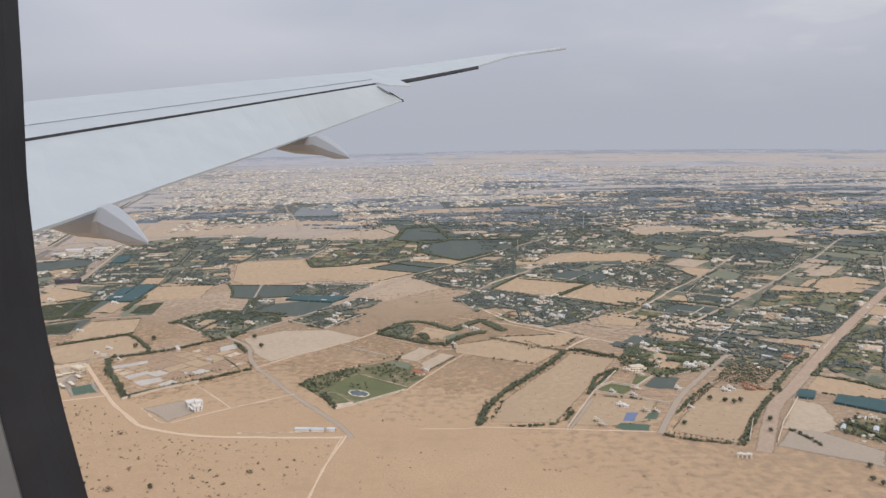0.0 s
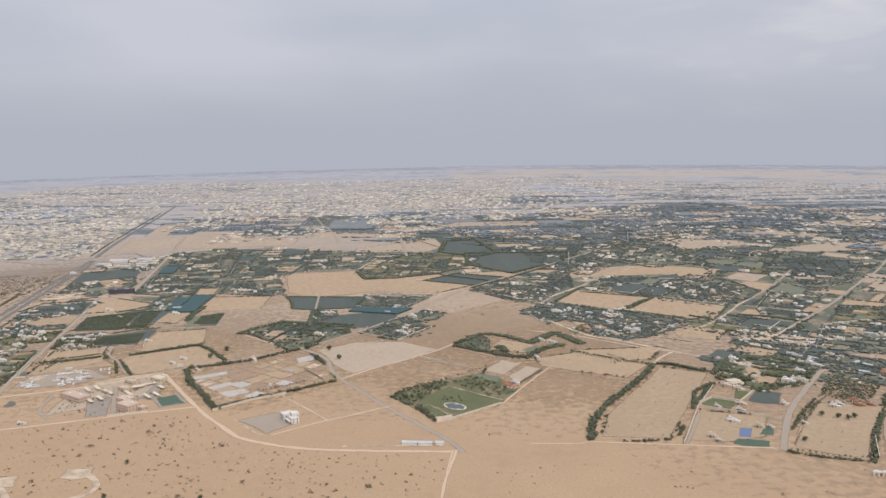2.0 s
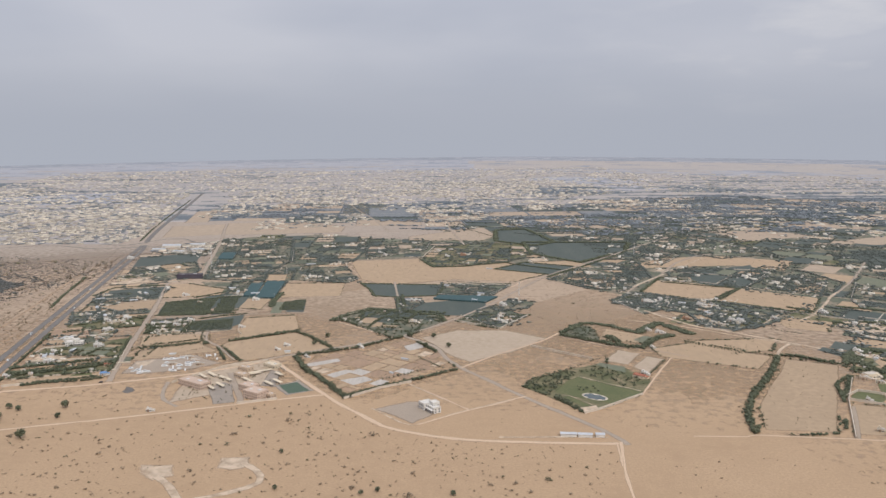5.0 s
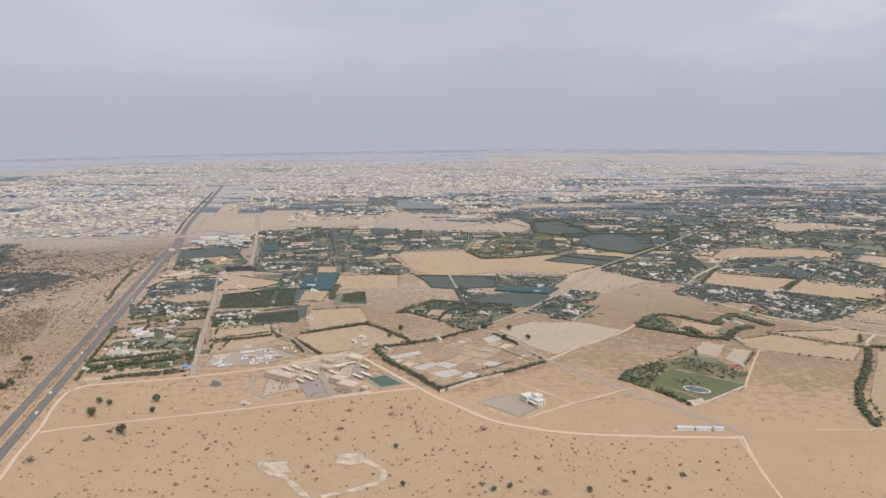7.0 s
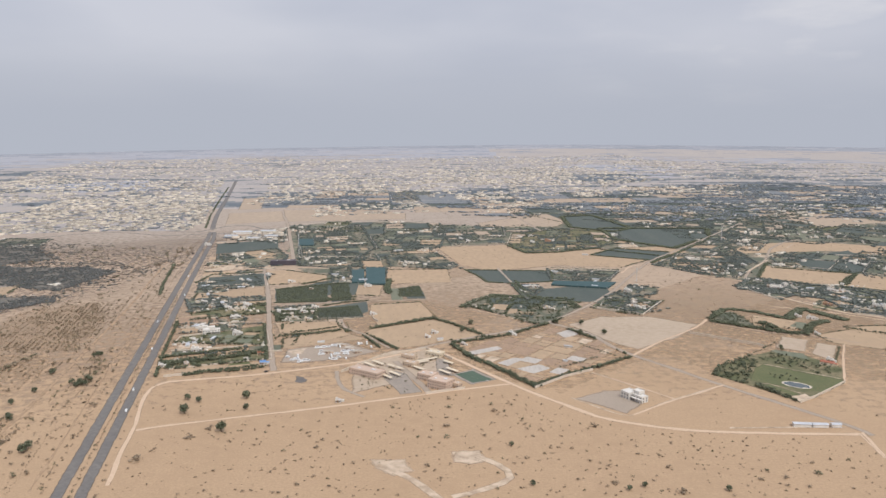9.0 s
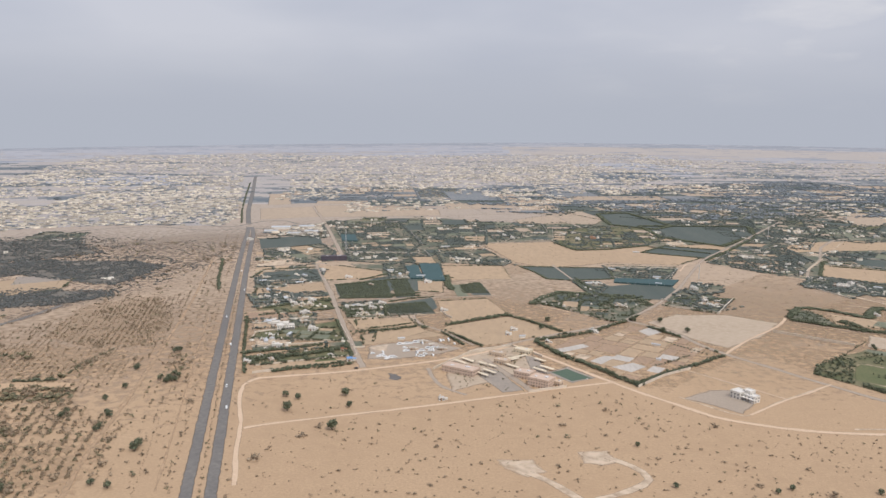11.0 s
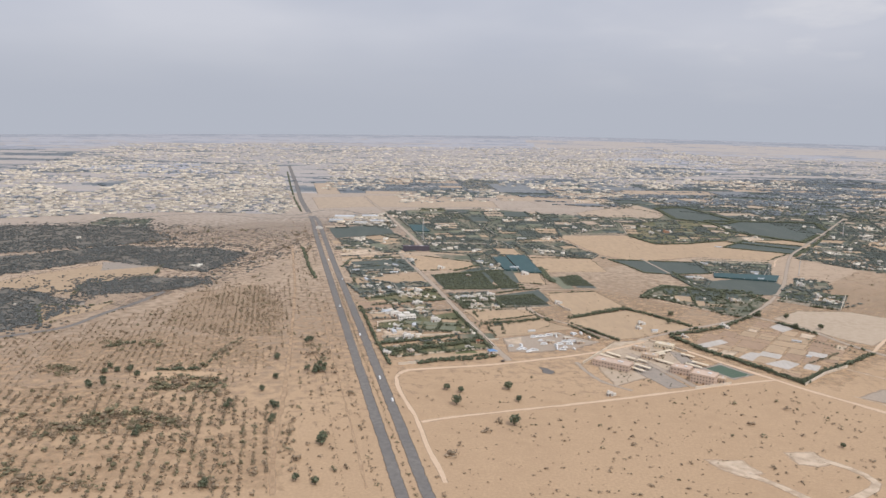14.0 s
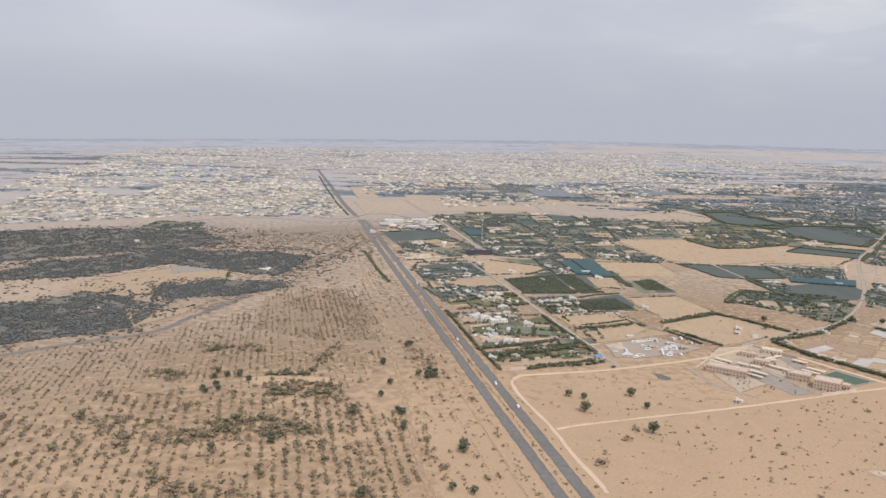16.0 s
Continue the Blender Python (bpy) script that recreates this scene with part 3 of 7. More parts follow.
PATCH_LABEL = {
    "ochre": "bare ochre field of raked sandy soil", "sand2": "worn sandy plot beside the farm tracks", "pale": "pale bleached sand clearing on the plain",
    "gravel": "grey gravel yard inside a compound", "crop": "dark green irrigated crop field", "lawn": "watered green lawn in a walled garden",
    "turf": "green sports turf beside the courts", "court": "blue painted sports court", "sheet": "strip of white plastic-covered crop rows",
    "soil": "brown tilled soil plot between crop covers", "meadow": "dry olive-green meadow plot", "lake": "dark damp mud hollow in the sand",
    "slate": "grey hard-packed lot beside scrub", "farmland": "mottled dark farm ground under trees", "greenland": "mottled green farm ground under trees",
    "suburb": "grey-beige built-up ground between town houses", "wood_floor": "floor of a scrub wood with tree shade painted in",
    "far_green": "far garden ground, grey-green with haze in its colour", "scrubland": "dusty scrub-covered ground", "faint": "bare low sand mound", "dusty_soil": "bare tan field, greyed with painted haze", "lot": "large bare lot of greyish levelled sand", "grey_scrub": "sand greyed by sparse dry scrub", "thin_scrub": "sand darkened by thin dry grass and litter",
}


RIM = {"suburb": 3.0, "wood_floor": 9.0, "pale": 7.0, "lake": 2.5, "thin_scrub": 9.0, "grey_scrub": 12.0, "ochre": 1.6, "sand2": 2.4, "scrubland": 6.0, "farmland": 2.0, "greenland": 2.0, "gravel": 5.0, "lot": 5.0, "slate": 2.0}


def patch(style, corners, name="field", base=0.09):
    """A plot of land with a slightly ragged edge, lying on the plain; its rim thins out."""
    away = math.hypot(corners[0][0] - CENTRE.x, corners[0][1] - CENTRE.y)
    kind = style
    # bare fields beyond 1250 m take the soil greyed to paint haze
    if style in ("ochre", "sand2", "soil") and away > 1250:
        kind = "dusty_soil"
    z = lift(0.004 if style in ("thin_scrub", "grey_scrub") else base)
    if base > 0.03 and style not in ("thin_scrub", "grey_scrub"):
        PLOTS.append([tuple(c) for c in corners])
    if style in ("ochre", "sand2", "soil") and base > 0.03:
        FIELDS.append([tuple(c) for c in corners])
    pts = [Vector(c) for c in corners]
    far = math.hypot(pts[0].x - CENTRE.x, pts[0].y - CENTRE.y)
    bm, loop = bmesh.new(), []
    for a, b in zip(pts, pts[1:] + pts[:1]):
        steps = max(2, int((b - a).length / (9 if style in ("pale", "lake") else 12)))
        side = Vector((-(b - a).y, (b - a).x)).normalized()
        for k in range(steps):
            p = a.lerp(b, k / steps) + side * rng.normal(0, 0.7 if style == "lake" else 0.3)
            loop.append(bm.verts.new((p.x, p.y, 0)))
    face = bm.faces.new(loop)
    face.normal_update()
    if face.normal.z < 0:
        face.normal_flip()
    wide = min(RIM.get(style, 1.0) * (1.0 if far < 1200 else 2.0), (0.17 if style == "pale" else 0.12) * math.sqrt(area(corners)))
    bmesh.ops.inset_region(bm, faces=[face], thickness=wide, use_even_offset=False, use_boundary=True)
    values = []
    bm.verts.index_update()
    for v in bm.verts:
        inner = not v.is_boundary
        values.append({"thin_scrub": 0.38, "grey_scrub": 0.32, "pale": 0.72}.get(style, 1.0) if inner else 0.0)
        x, y, h, s = bend(v.co.x, v.co.y)
        v.co = (x, y, h + z * (1 if s == 1 else 3) + (0.01 if inner else 0.0))
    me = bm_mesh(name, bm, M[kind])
    me.attributes.new("rim", "FLOAT", "POINT").data.foreach_set("value", values)
    return tagged(new(name, me), PATCH_LABEL[style], "field", kind="structure")


def ribbon(points, width, z, wobble=0.25):
    """Smooth strip along points: vertices and faces."""
    pts = [Vector(p) for p in points]
    fine = []
    for i in range(len(pts) - 1):
        p0, p1, p2, p3 = pts[max(i - 1, 0)], pts[i], pts[i + 1], pts[min(i + 2, len(pts) - 1)]
        steps = max(2, int((p2 - p1).length / 10))
        for k in range(steps):
            t = k / steps
            fine.append(0.5 * (2 * p1 + (p2 - p0) * t + (2 * p0 - 5 * p1 + 4 * p2 - p3) * t * t + (3 * p1 - p0 - 3 * p2 + p3) * t ** 3))
    fine.append(pts[-1])
    verts, faces = [], []
    for i, p in enumerate(fine):
        d = (fine[min(i + 1, len(fine) - 1)] - fine[max(i - 1, 0)]).normalized()
        side = Vector((-d.y, d.x))
        for k in (1.25, 0.72, -0.72, -1.25):
            q = p + side * (k * width / 2 + rng.normal(0, wobble))
            x, y, h, s = bend(q.x, q.y)
            verts.append((x, y, h + z))
        if i:
            faces += [(4 * i - 4 + j, 4 * i - 3 + j, 4 * i + 1 + j, 4 * i + j) for j in range(3)]
    return verts, faces


ROAD_LABEL = {
    "asphalt": "grey worn asphalt carriageway with sandy edges", "track": "pale packed-sand track across the plain", "gravel": "grey-brown gravel farm road",
    "faint": "faint wheel-worn sand track", "pale": "narrow bleached sand lane along a plot", "dirt": "wide dusty dirt road between farms",
}


ROAD_COVER = {"pale": 0.72, "faint": 0.6}


def road(style, width, points):
    for a, b in zip(points, points[1:]):
        LANES.append((*a, *b, width / 2 + 1.0))
    verts, faces = ribbon(points, width * (0.86 if style == "asphalt" else 1.0), lift(0.13), 0.08 if style == "asphalt" else 0.3)
    me = poly_mesh("road", verts, faces, M[style])
    me.attributes.new("rim", "FLOAT", "POINT").data.foreach_set("value", [0.0, ROAD_COVER.get(style, 1.0), ROAD_COVER.get(style, 1.0), 0.0] * (len(verts) // 4))
    ob = new("road", me)
    return tagged(ob, ROAD_LABEL[style], "road", kind="structure")


def off_road(spots):
    """Only those spots that stand clear of every road."""
    if not len(spots) or not LANES:
        return spots
    p, lanes = np.array([q[:2] for q in spots]), np.array(LANES)
    clear = np.ones(len(p), bool)
    for ax, ay, bx, by, r in lanes:
        d = np.array([bx - ax, by - ay])
        t = np.clip(((p - (ax, ay)) @ d) / (d @ d + 1e-9), 0, 1)
        clear &= np.hypot(*(p - (ax, ay) - t[:, None] * d).T) > r
    return [q for q, c in zip(spots, clear) if c]


# ---- trees ----
ICO_V = None


def ico():
    bm = bmesh.new()
    bmesh.ops.create_icosphere(bm, subdivisions=1, radius=1.0)
    v = np.array([q.co[:] for q in bm.verts])
    f = np.array([[q.index for q in face.verts] for face in bm.faces])
    bm.free()
    return v, f


ICO_V, ICO_F = ico()
OCTA_V = np.array([(1, 0, 0), (-1, 0, 0), (0, 1, 0), (0, -1, 0), (0, 0, 1), (0, 0, -1)], float)
OCTA_F = np.array([(0, 2, 4), (2, 1, 4), (1, 3, 4), (3, 0, 4), (2, 0, 5), (1, 2, 5), (3, 1, 5), (0, 3, 5)])


def crown_template(clumps, leaves, spread=0.42, low=0.28, clump=0.2, fine=False):
    """An uneven crown, one unit high: small leafy clumps and loose sprays round them."""
    vs, fs, n = [], [], 0
    for _ in range(clumps):
        a, r = rng.uniform(0, math.tau), spread * math.sqrt(rng.uniform(0, 1)) * 0.8
        z = rng.uniform(low + clump * 0.6, 1 - clump * 0.75)
        r *= 1.0 - 0.5 * max(0, (z - 0.6) / 0.4)
        size = clump * rng.uniform(0.65, 1.25)
        shape, sides = (ICO_V, ICO_F) if fine else (OCTA_V @ np.array(Euler(rng.uniform(0, 6, 3)).to_matrix()) * 1.15, OCTA_F)
        vs.append(shape * size * np.array([1.15, 1.15, 0.8]) * rng.uniform(0.7, 1.3, (len(shape), 1)) + np.array([r * math.cos(a), r * math.sin(a), z]))
        fs.append(sides + n)
        n += len(shape)
    for _ in range(leaves):
        d = rng.normal(size=3)
        d /= np.linalg.norm(d)
        c = np.array([0, 0, (1 + low) / 2]) + d * np.array([spread, spread, (1 - low) / 2]) * rng.uniform(0.75, 1.12)
        vs.append(c + rng.normal(size=(3, 3)) * clump * 0.45)
        fs.append(np.array([[0, 1, 2]]) + n)
        n += 3
    return np.concatenate(vs), np.concatenate(fs)


NEAR_CROWNS = [crown_template(5, 20, clump=0.2) for _ in range(8)]
MID_CROWNS = [crown_template(3, 10, clump=0.25) for _ in range(8)]
FAR_CROWNS = [crown_template(2, 2, spread=0.4, clump=0.36) for _ in range(8)]
BUSHES = [crown_template(3, 20, spread=0.62, low=0.0, clump=0.24) for _ in range(12)]


def flora(name, spots, label, category="trees", leaf="leaf", templates=None):
    """Many trees or bushes as one mesh. spots: rows of x, y, height, width factor."""
    spots = off_road(spots)
    if not len(spots):
        return None
    vs, fs, n = [], [], 0
    for x, y, h, wide in spots:
        px, py, pz, s = bend(x, y)
        d = math.hypot(x + 290, y - 60)
        group = templates or (NEAR_CROWNS if d < 580 else MID_CROWNS if d < 790 else FAR_CROWNS)
        v, f = group[rng.integers(len(group))]
        if group is FAR_CROWNS:
            h, wide = h * 0.8, wide * 1.7
        a = rng.uniform(0, math.tau)
        c, sn = math.cos(a), math.sin(a)
        q = v * np.array([h * wide * s, h * wide * s, h * s])
        vs.append(np.stack([q[:, 0] * c - q[:, 1] * sn + px, q[:, 0] * sn + q[:, 1] * c + py, q[:, 2] + pz - 0.1 * h], 1))
        fs.append(f + n)
        n += len(v)
    ob = new(name, tri_mesh(name, np.concatenate(vs), np.concatenate(fs), M[leaf]))
    return tagged(ob, label, category, kind="stuff")


def hedge(points, width, height):
    """A row of trees along a field's edge."""
    spots = []
    for a, b in zip(points, points[1:]):
        a, b = Vector(a), Vector(b)
        length = (b - a).length
        side = Vector((-(b - a).y, (b - a).x)).normalized()
        for _ in range(max(2, int(length * width / 1.7))):
            p = a.lerp(b, rng.uniform(0, 1)) + side * rng.normal(0, width * (0.27 if width >= 4 else 0.2))
            spots.append((p.x, p.y, height * 0.74 * rng.uniform(0.5, 1.25), rng.uniform(0.9, 1.5)))
    return flora("tree_row", spots, "row of dusty green shelter trees along a field edge", "tree row")


def tree_spots(poly, per_1000, height, most=1500):
    a = area(poly)
    count = a / 1000 * per_1000
    grow = max(1.0, count / most) ** 0.5
    spots = []
    for x, y in sprinkle(poly, int(min(count, most) * 1.5)):
        # gaps: trees stand in clusters and rows
        if noise.noise((x / 16, y / 16, 3.7)) + 0.5 * noise.noise((x / 5, y / 5, 1.2)) > rng.uniform(-0.55, 0.25):
            spots.append((x, y, height * grow ** 0.6 * rng.uniform(0.6, 1.3), rng.uniform(0.9, 1.4) * grow ** 0.5))
    return spots


TREE_KINDS = []


def build_tree_kinds():
    for k in range(5):
        trunk = bmesh.new()
        tube(trunk, (0, 0, -0.05), (0.02, 0.01, 0.4), 0.05, 0.035)
        for j in range(4):
            a = j * 1.6 + k
            tube(trunk, (0.02, 0.01, 0.32 + 0.03 * j), (0.25 * math.cos(a), 0.25 * math.sin(a), 0.6 + 0.04 * j), 0.025, 0.01, 4)
        v, f = crown_template(16, 150, clump=0.15, fine=True)
        TREE_KINDS.append((bm_mesh("trunk", trunk, M["bark"]), tri_mesh("crown", v, f, M["leaf"])))


build_tree_kinds()


def tree(x, y, height):
    trunk, crown = TREE_KINDS[rng.integers(5)]
    m = pose(x, y, 0, 0, 0, rng.uniform(0, 360)) @ Matrix.Diagonal((height * 1.1, height * 1.1, height, 1))
    ob = thing("tree", m, "lone dusty green desert tree standing on sand", "tree", "lone trees")
    part("trunk", trunk, None, ob)
    part("crown", crown, None, ob)
    return ob


# ---- houses ----
def shared_box(name, mat):
    return bm_mesh(name, box_bm((0, 0, 0, 1, 1, 1)), M[mat])


WINDOW, DOOR = shared_box("window", "glass"), shared_box("door", "door")
HOUSES = {}
HOUSE_LABEL = {
    "white": "white rendered flat-roofed farmhouse", "cream": "cream rendered flat-roofed farmhouse", "beige": "beige flat-roofed farm building",
    "orange": "terracotta-coloured house among trees", "red": "red-roofed small farm building", "blue": "small house with a bright blue sheet roof",
    "shed": "long white metal-roofed farm shed", "hut": "small plain storage hut on a farm",
}


def parapet_bm(w, d, z, rise=0.45, t=0.25):
    return box_bm((0, 0, z, w + 0.12, d + 0.12, 0.16), (0, d / 2 - t / 2, z + 0.16, w, t, rise), (0, -d / 2 + t / 2, z + 0.16, w, t, rise),
                  (w / 2 - t / 2, 0, z + 0.16, t, d - 2 * t, rise), (-w / 2 + t / 2, 0, z + 0.16, t, d - 2 * t, rise))


def windows_on(ob, w, d, z, n_front, n_side, ww=0.8, wh=0.9):
    for k in range(n_front):
        x = (k + 0.5) / n_front * w - w / 2
        for y in (-d / 2, d / 2):
            part("window", WINDOW, None, ob, m=pose(x, y, z) @ Matrix.Diagonal((ww, 0.14, wh, 1)))
    for k in range(n_side):
        y = (k + 0.5) / n_side * d - d / 2
        for x in (-w / 2, w / 2):
            part("window", WINDOW, None, ob, m=pose(x, y, z) @ Matrix.Diagonal((0.14, ww, wh, 1)))


def house_kind(style, paint, roof, w, d, h, detail=True):
    """A prototype with parts, kept under its own key and copied."""
    key = (style, w, d, h, detail)
    if key in HOUSES:
        return HOUSES[key]
    ob = thing("house", pose(0, 0, -50), HOUSE_LABEL[style], "house" if style not in ("shed", "hut") else style, "farm buildings")
    if style == "shed":
        part("wall", box_bm((0, 0, 0, w, d, h)), M[paint], ob)
        bm = bmesh.new()
        a, b, r = w / 2 + 0.3, d / 2 + 0.3, d * 0.18
        v = [bm.verts.new(p) for p in ((-a, -b, h), (a, -b, h), (a, b, h), (-a, b, h), (-a, 0, h + r), (a, 0, h + r))]
        for f in ((0, 1, 5, 4), (2, 3, 4, 5), (1, 2, 5), (3, 0, 4), (3, 2, 1, 0)):
            bm.faces.new([v[i] for i in f])
        part("roof", bm, M["metal"], ob)
        part("door", DOOR, None, ob, m=pose(w / 2, 0, 0) @ Matrix.Diagonal((0.12, d * 0.4, h * 0.75, 1)))
    else:
        part("wall", box_bm((0, 0, 0, w, d, h), (w * 0.5 + 1.2, d * 0.12, 0, 2.4, d * 0.6, h * 0.72)), M[paint], ob)
        part("roof", parapet_bm(w, d, h), M[roof], ob)
        part("porch_roof", box_bm((w * 0.5 + 1.2, d * 0.12, h * 0.72, 2.6, d * 0.64, 0.2)), M[roof], ob)
        if style in ("white", "cream", "beige", "orange"):
            part("stair_hut", box_bm((-w * 0.22, d * 0.18, h, w * 0.3, d * 0.36, 1.6), (-w * 0.22, d * 0.18, h + 1.6, w * 0.33, d * 0.4, 0.15)), M[paint], ob)
            part("water_tank", tube(bmesh.new(), (w * 0.25, -d * 0.2, h + 0.16), (w * 0.25, -d * 0.2, h + 1.1), 0.5, 0.5, 10), M["steel"], ob)
        if detail:
            windows_on(ob, w, d, h * 0.32, 3, 2)
            if h > 4.2:
                windows_on(ob, w, d, h * 0.68, 3, 2)
        part("door", DOOR, None, ob, m=pose(-w * 0.1, -d / 2, 0) @ Matrix.Diagonal((1.0, 0.16, 2.0, 1)))
    HOUSES[key] = ob
    return ob


def house(x, y, w, d, h, rot, style):
    paint, roof = {"orange": ("orange", "orange"), "red": ("cream", "red"), "blue": ("white", "blue"), "shed": ("white", "metal"), "hut": ("beige", "roof")}.get(style, (style, "roof" if style != "white" else "white"))
    px, py, pz, s = bend(x, y)
    detail = math.hypot(x + 290, y - 60) < 1150
    proto = house_kind(style, paint, roof, w, d, h, detail)
    return copy_thing(proto, pose(px, py, pz, 0, 0, rot) @ Matrix.Diagonal((s, s, s, 1)))


SIZES = {"white": (5.2, 4, 2.0), "cream": (5.6, 4.2, 1.9), "beige": (4.6, 3.6, 1.8), "shed": (8.5, 3, 1.5), "hut": (2.8, 2.3, 1.4), "villa": (6, 4.8, 3.1)}


FAR_HOUSES, SHEDS = [], []


def scatter_houses(poly, count, angle):
    for x, y in off_road(sprinkle(poly, int(count * 0.65))):
        if math.hypot(x + 290, y - 60) > 1020:
            FAR_HOUSES.append((x, y, radians(angle)))
            continue
        style = ("white", "cream", "cream", "beige", "shed", "shed", "hut", "hut", "villa")[rng.integers(9)]
        size = SIZES[style]
        house(round(x, 1), round(y, 1), *size, round(angle + 90 * int(rng.integers(2)) + rng.normal(0, 2), 1), "white" if style == "villa" else style)


def orchard(poly, spacing, angle, grow=1.0):
    c, sn = math.cos(radians(angle)), math.sin(radians(angle))
    cx, cy = poly[0]
    spots = []
    for i in range(-40, 41):
        for j in range(-80, 81):
            u, v = i * spacing, j * spacing * 0.42
            x, y = cx + u * c - v * sn, cy + u * sn + v * c
            if inside((x, y), poly):
                spots.append((x + rng.normal(0, 0.35), y + rng.normal(0, 0.35), grow * rng.uniform(0.7, 1.5), rng.uniform(0.9, 1.5)))
    flora("orchard", spots, "planted rows of small green fruit trees", "orchard")


def compound_wall(points):
    bm = bmesh.new()
    for a, b in zip(points, points[1:]):
        a, b = Vector(a), Vector(b)
        mid = (a + b) / 2
        box(bm, mid.x, mid.y, 0, (b - a).length, 0.35, 1.8, math.degrees(math.atan2((b - a).y, (b - a).x)))
        box(bm, mid.x, mid.y, 1.8, (b - a).length + 0.2, 0.5, 0.12, math.degrees(math.atan2((b - a).y, (b - a).x)))
    ob = new("compound_wall", bm_mesh("compound_wall", bm, M["wallstone"]))
    return tagged(ob, "pale rendered compound wall on sand", "wall", kind="structure")


def blocks(name, rows, label, category, wide=(2, 5), tall=(1.6, 4.2), cluster=3, paint="town"):
    """Many small flat-roofed houses with parapets as one mesh. rows: x, y, angle."""
    vs, fs, n = [], [], 0
    base = np.array([(-1, -1, 0), (1, -1, 0), (1, 1, 0), (-1, 1, 0), (-1, -1, 1), (1, -1, 1), (1, 1, 1), (-1, 1, 1),
                     (-.86, -.86, 1), (.86, -.86, 1), (.86, .86, 1), (-.86, .86, 1), (-.86, -.86, .9), (.86, -.86, .9), (.86, .86, .9), (-.86, .86, .9)], float)
    base[:, :2] *= 0.5
    quads = [(0, 1, 5, 4), (1, 2, 6, 5), (2, 3, 7, 6), (3, 0, 4, 7), (4, 5, 9, 8), (5, 6, 10, 9), (6, 7, 11, 10), (7, 4, 8, 11),
             (9, 8, 12, 13), (10, 9, 13, 14), (11, 10, 14, 15), (8, 11, 15, 12), (12, 13, 14, 15)]
    full = np.array([t for a, b, c, d in quads for t in ((a, b, c), (a, c, d))])
    plain = np.array([t for a, b, c, d in quads[:4] + [(4, 5, 6, 7)] for t in ((a, b, c), (a, c, d))])
    for x, y, ang in rows:
        px, py, pz, s = bend(x, y)
        far = math.hypot(x - CENTRE.x, y - CENTRE.y) > 1900
        shape, tris = (base[:8], plain) if far else (base, full)
        for k in range(1 + int(rng.integers(cluster))):
            w, d, h = rng.uniform(*wide) * 2, rng.uniform(*wide) * 1.2, rng.uniform(*tall)
            a = ang + rng.normal(0, 0.06) + (math.pi / 2 if rng.uniform() < 0.25 else 0)
            q = shape * np.array([w * s, d * s, h * s])
            ox, oy = (rng.normal(0, 6, 2) if k else (0.0, 0.0))
            vs.append(np.stack([q[:, 0] * math.cos(a) - q[:, 1] * math.sin(a) + px + ox * s, q[:, 0] * math.sin(a) + q[:, 1] * math.cos(a) + py + oy * s, q[:, 2] + pz - 0.2], 1))
            fs.append(tris + n)
            n += len(shape)
    ob = new(name, tri_mesh(name, np.concatenate(vs), np.concatenate(fs), M[paint]))
    return tagged(ob, label, category, kind="stuff")


def town(poly, count, label, built=False):
    """A far quarter, too many houses to count, with gaps and garden trees."""
    ang = radians(main_angle(poly))
    if built:
        patch("suburb", poly, "town_ground", 0.14)
    rows = [(x, y, ang) for x, y in off_road(sprinkle(poly, int(count * 0.95))) if noise.noise((x / 90, y / 90, 8.1)) > rng.uniform(-0.8, 0.1)]
    blocks("town_houses", rows, label, "town", (2.2, 6.5), (1.5, 3.2), 3)
    trees = [(x, y, rng.uniform(1.6, 3.4), rng.uniform(1.4, 3.4)) for x, y in sprinkle(poly, int(count * 1.3)) if noise.noise((x / 140, y / 70, 2.4)) > rng.uniform(-0.5, 0.3)]
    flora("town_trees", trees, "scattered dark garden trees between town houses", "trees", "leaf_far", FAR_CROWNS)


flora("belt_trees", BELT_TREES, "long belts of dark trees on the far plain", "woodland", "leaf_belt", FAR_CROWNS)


def wood(poly, count, height=5.0):
    """Far plantations and gardens, seen as dark bands."""
    spots = []
    for x, y in sprinkle(poly, int(count * 1.5)):
        if noise.noise((x / 260, y / 55, 5.0)) + 0.5 * noise.noise((x / 80, y / 25, 2.0)) > rng.uniform(0.0, 0.25):
            spots.append((x, y, height * 0.62 * rng.uniform(0.7, 1.4), rng.uniform(1.2, 2.6)))
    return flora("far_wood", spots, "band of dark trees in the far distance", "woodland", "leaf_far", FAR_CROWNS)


MIXES = {
    "farm": ("trees", "trees", "trees", "crop", "crop", "crop", "ochre", "sand2", "green", "meadow", "yard"),
    "nursery": ("soil", "soil", "sand2", "sheet", "pale", "soil", "sand2", "ochre"),
    "village": ("trees", "trees", "green", "green", "ochre", "sand2", "yard", "yard", "crop", "trees"),
    "far": ("trees", "crop", "ochre", "ochre", "trees", "sand2", "yard", "far_green", "far_green", "sand2", "crop"),
}


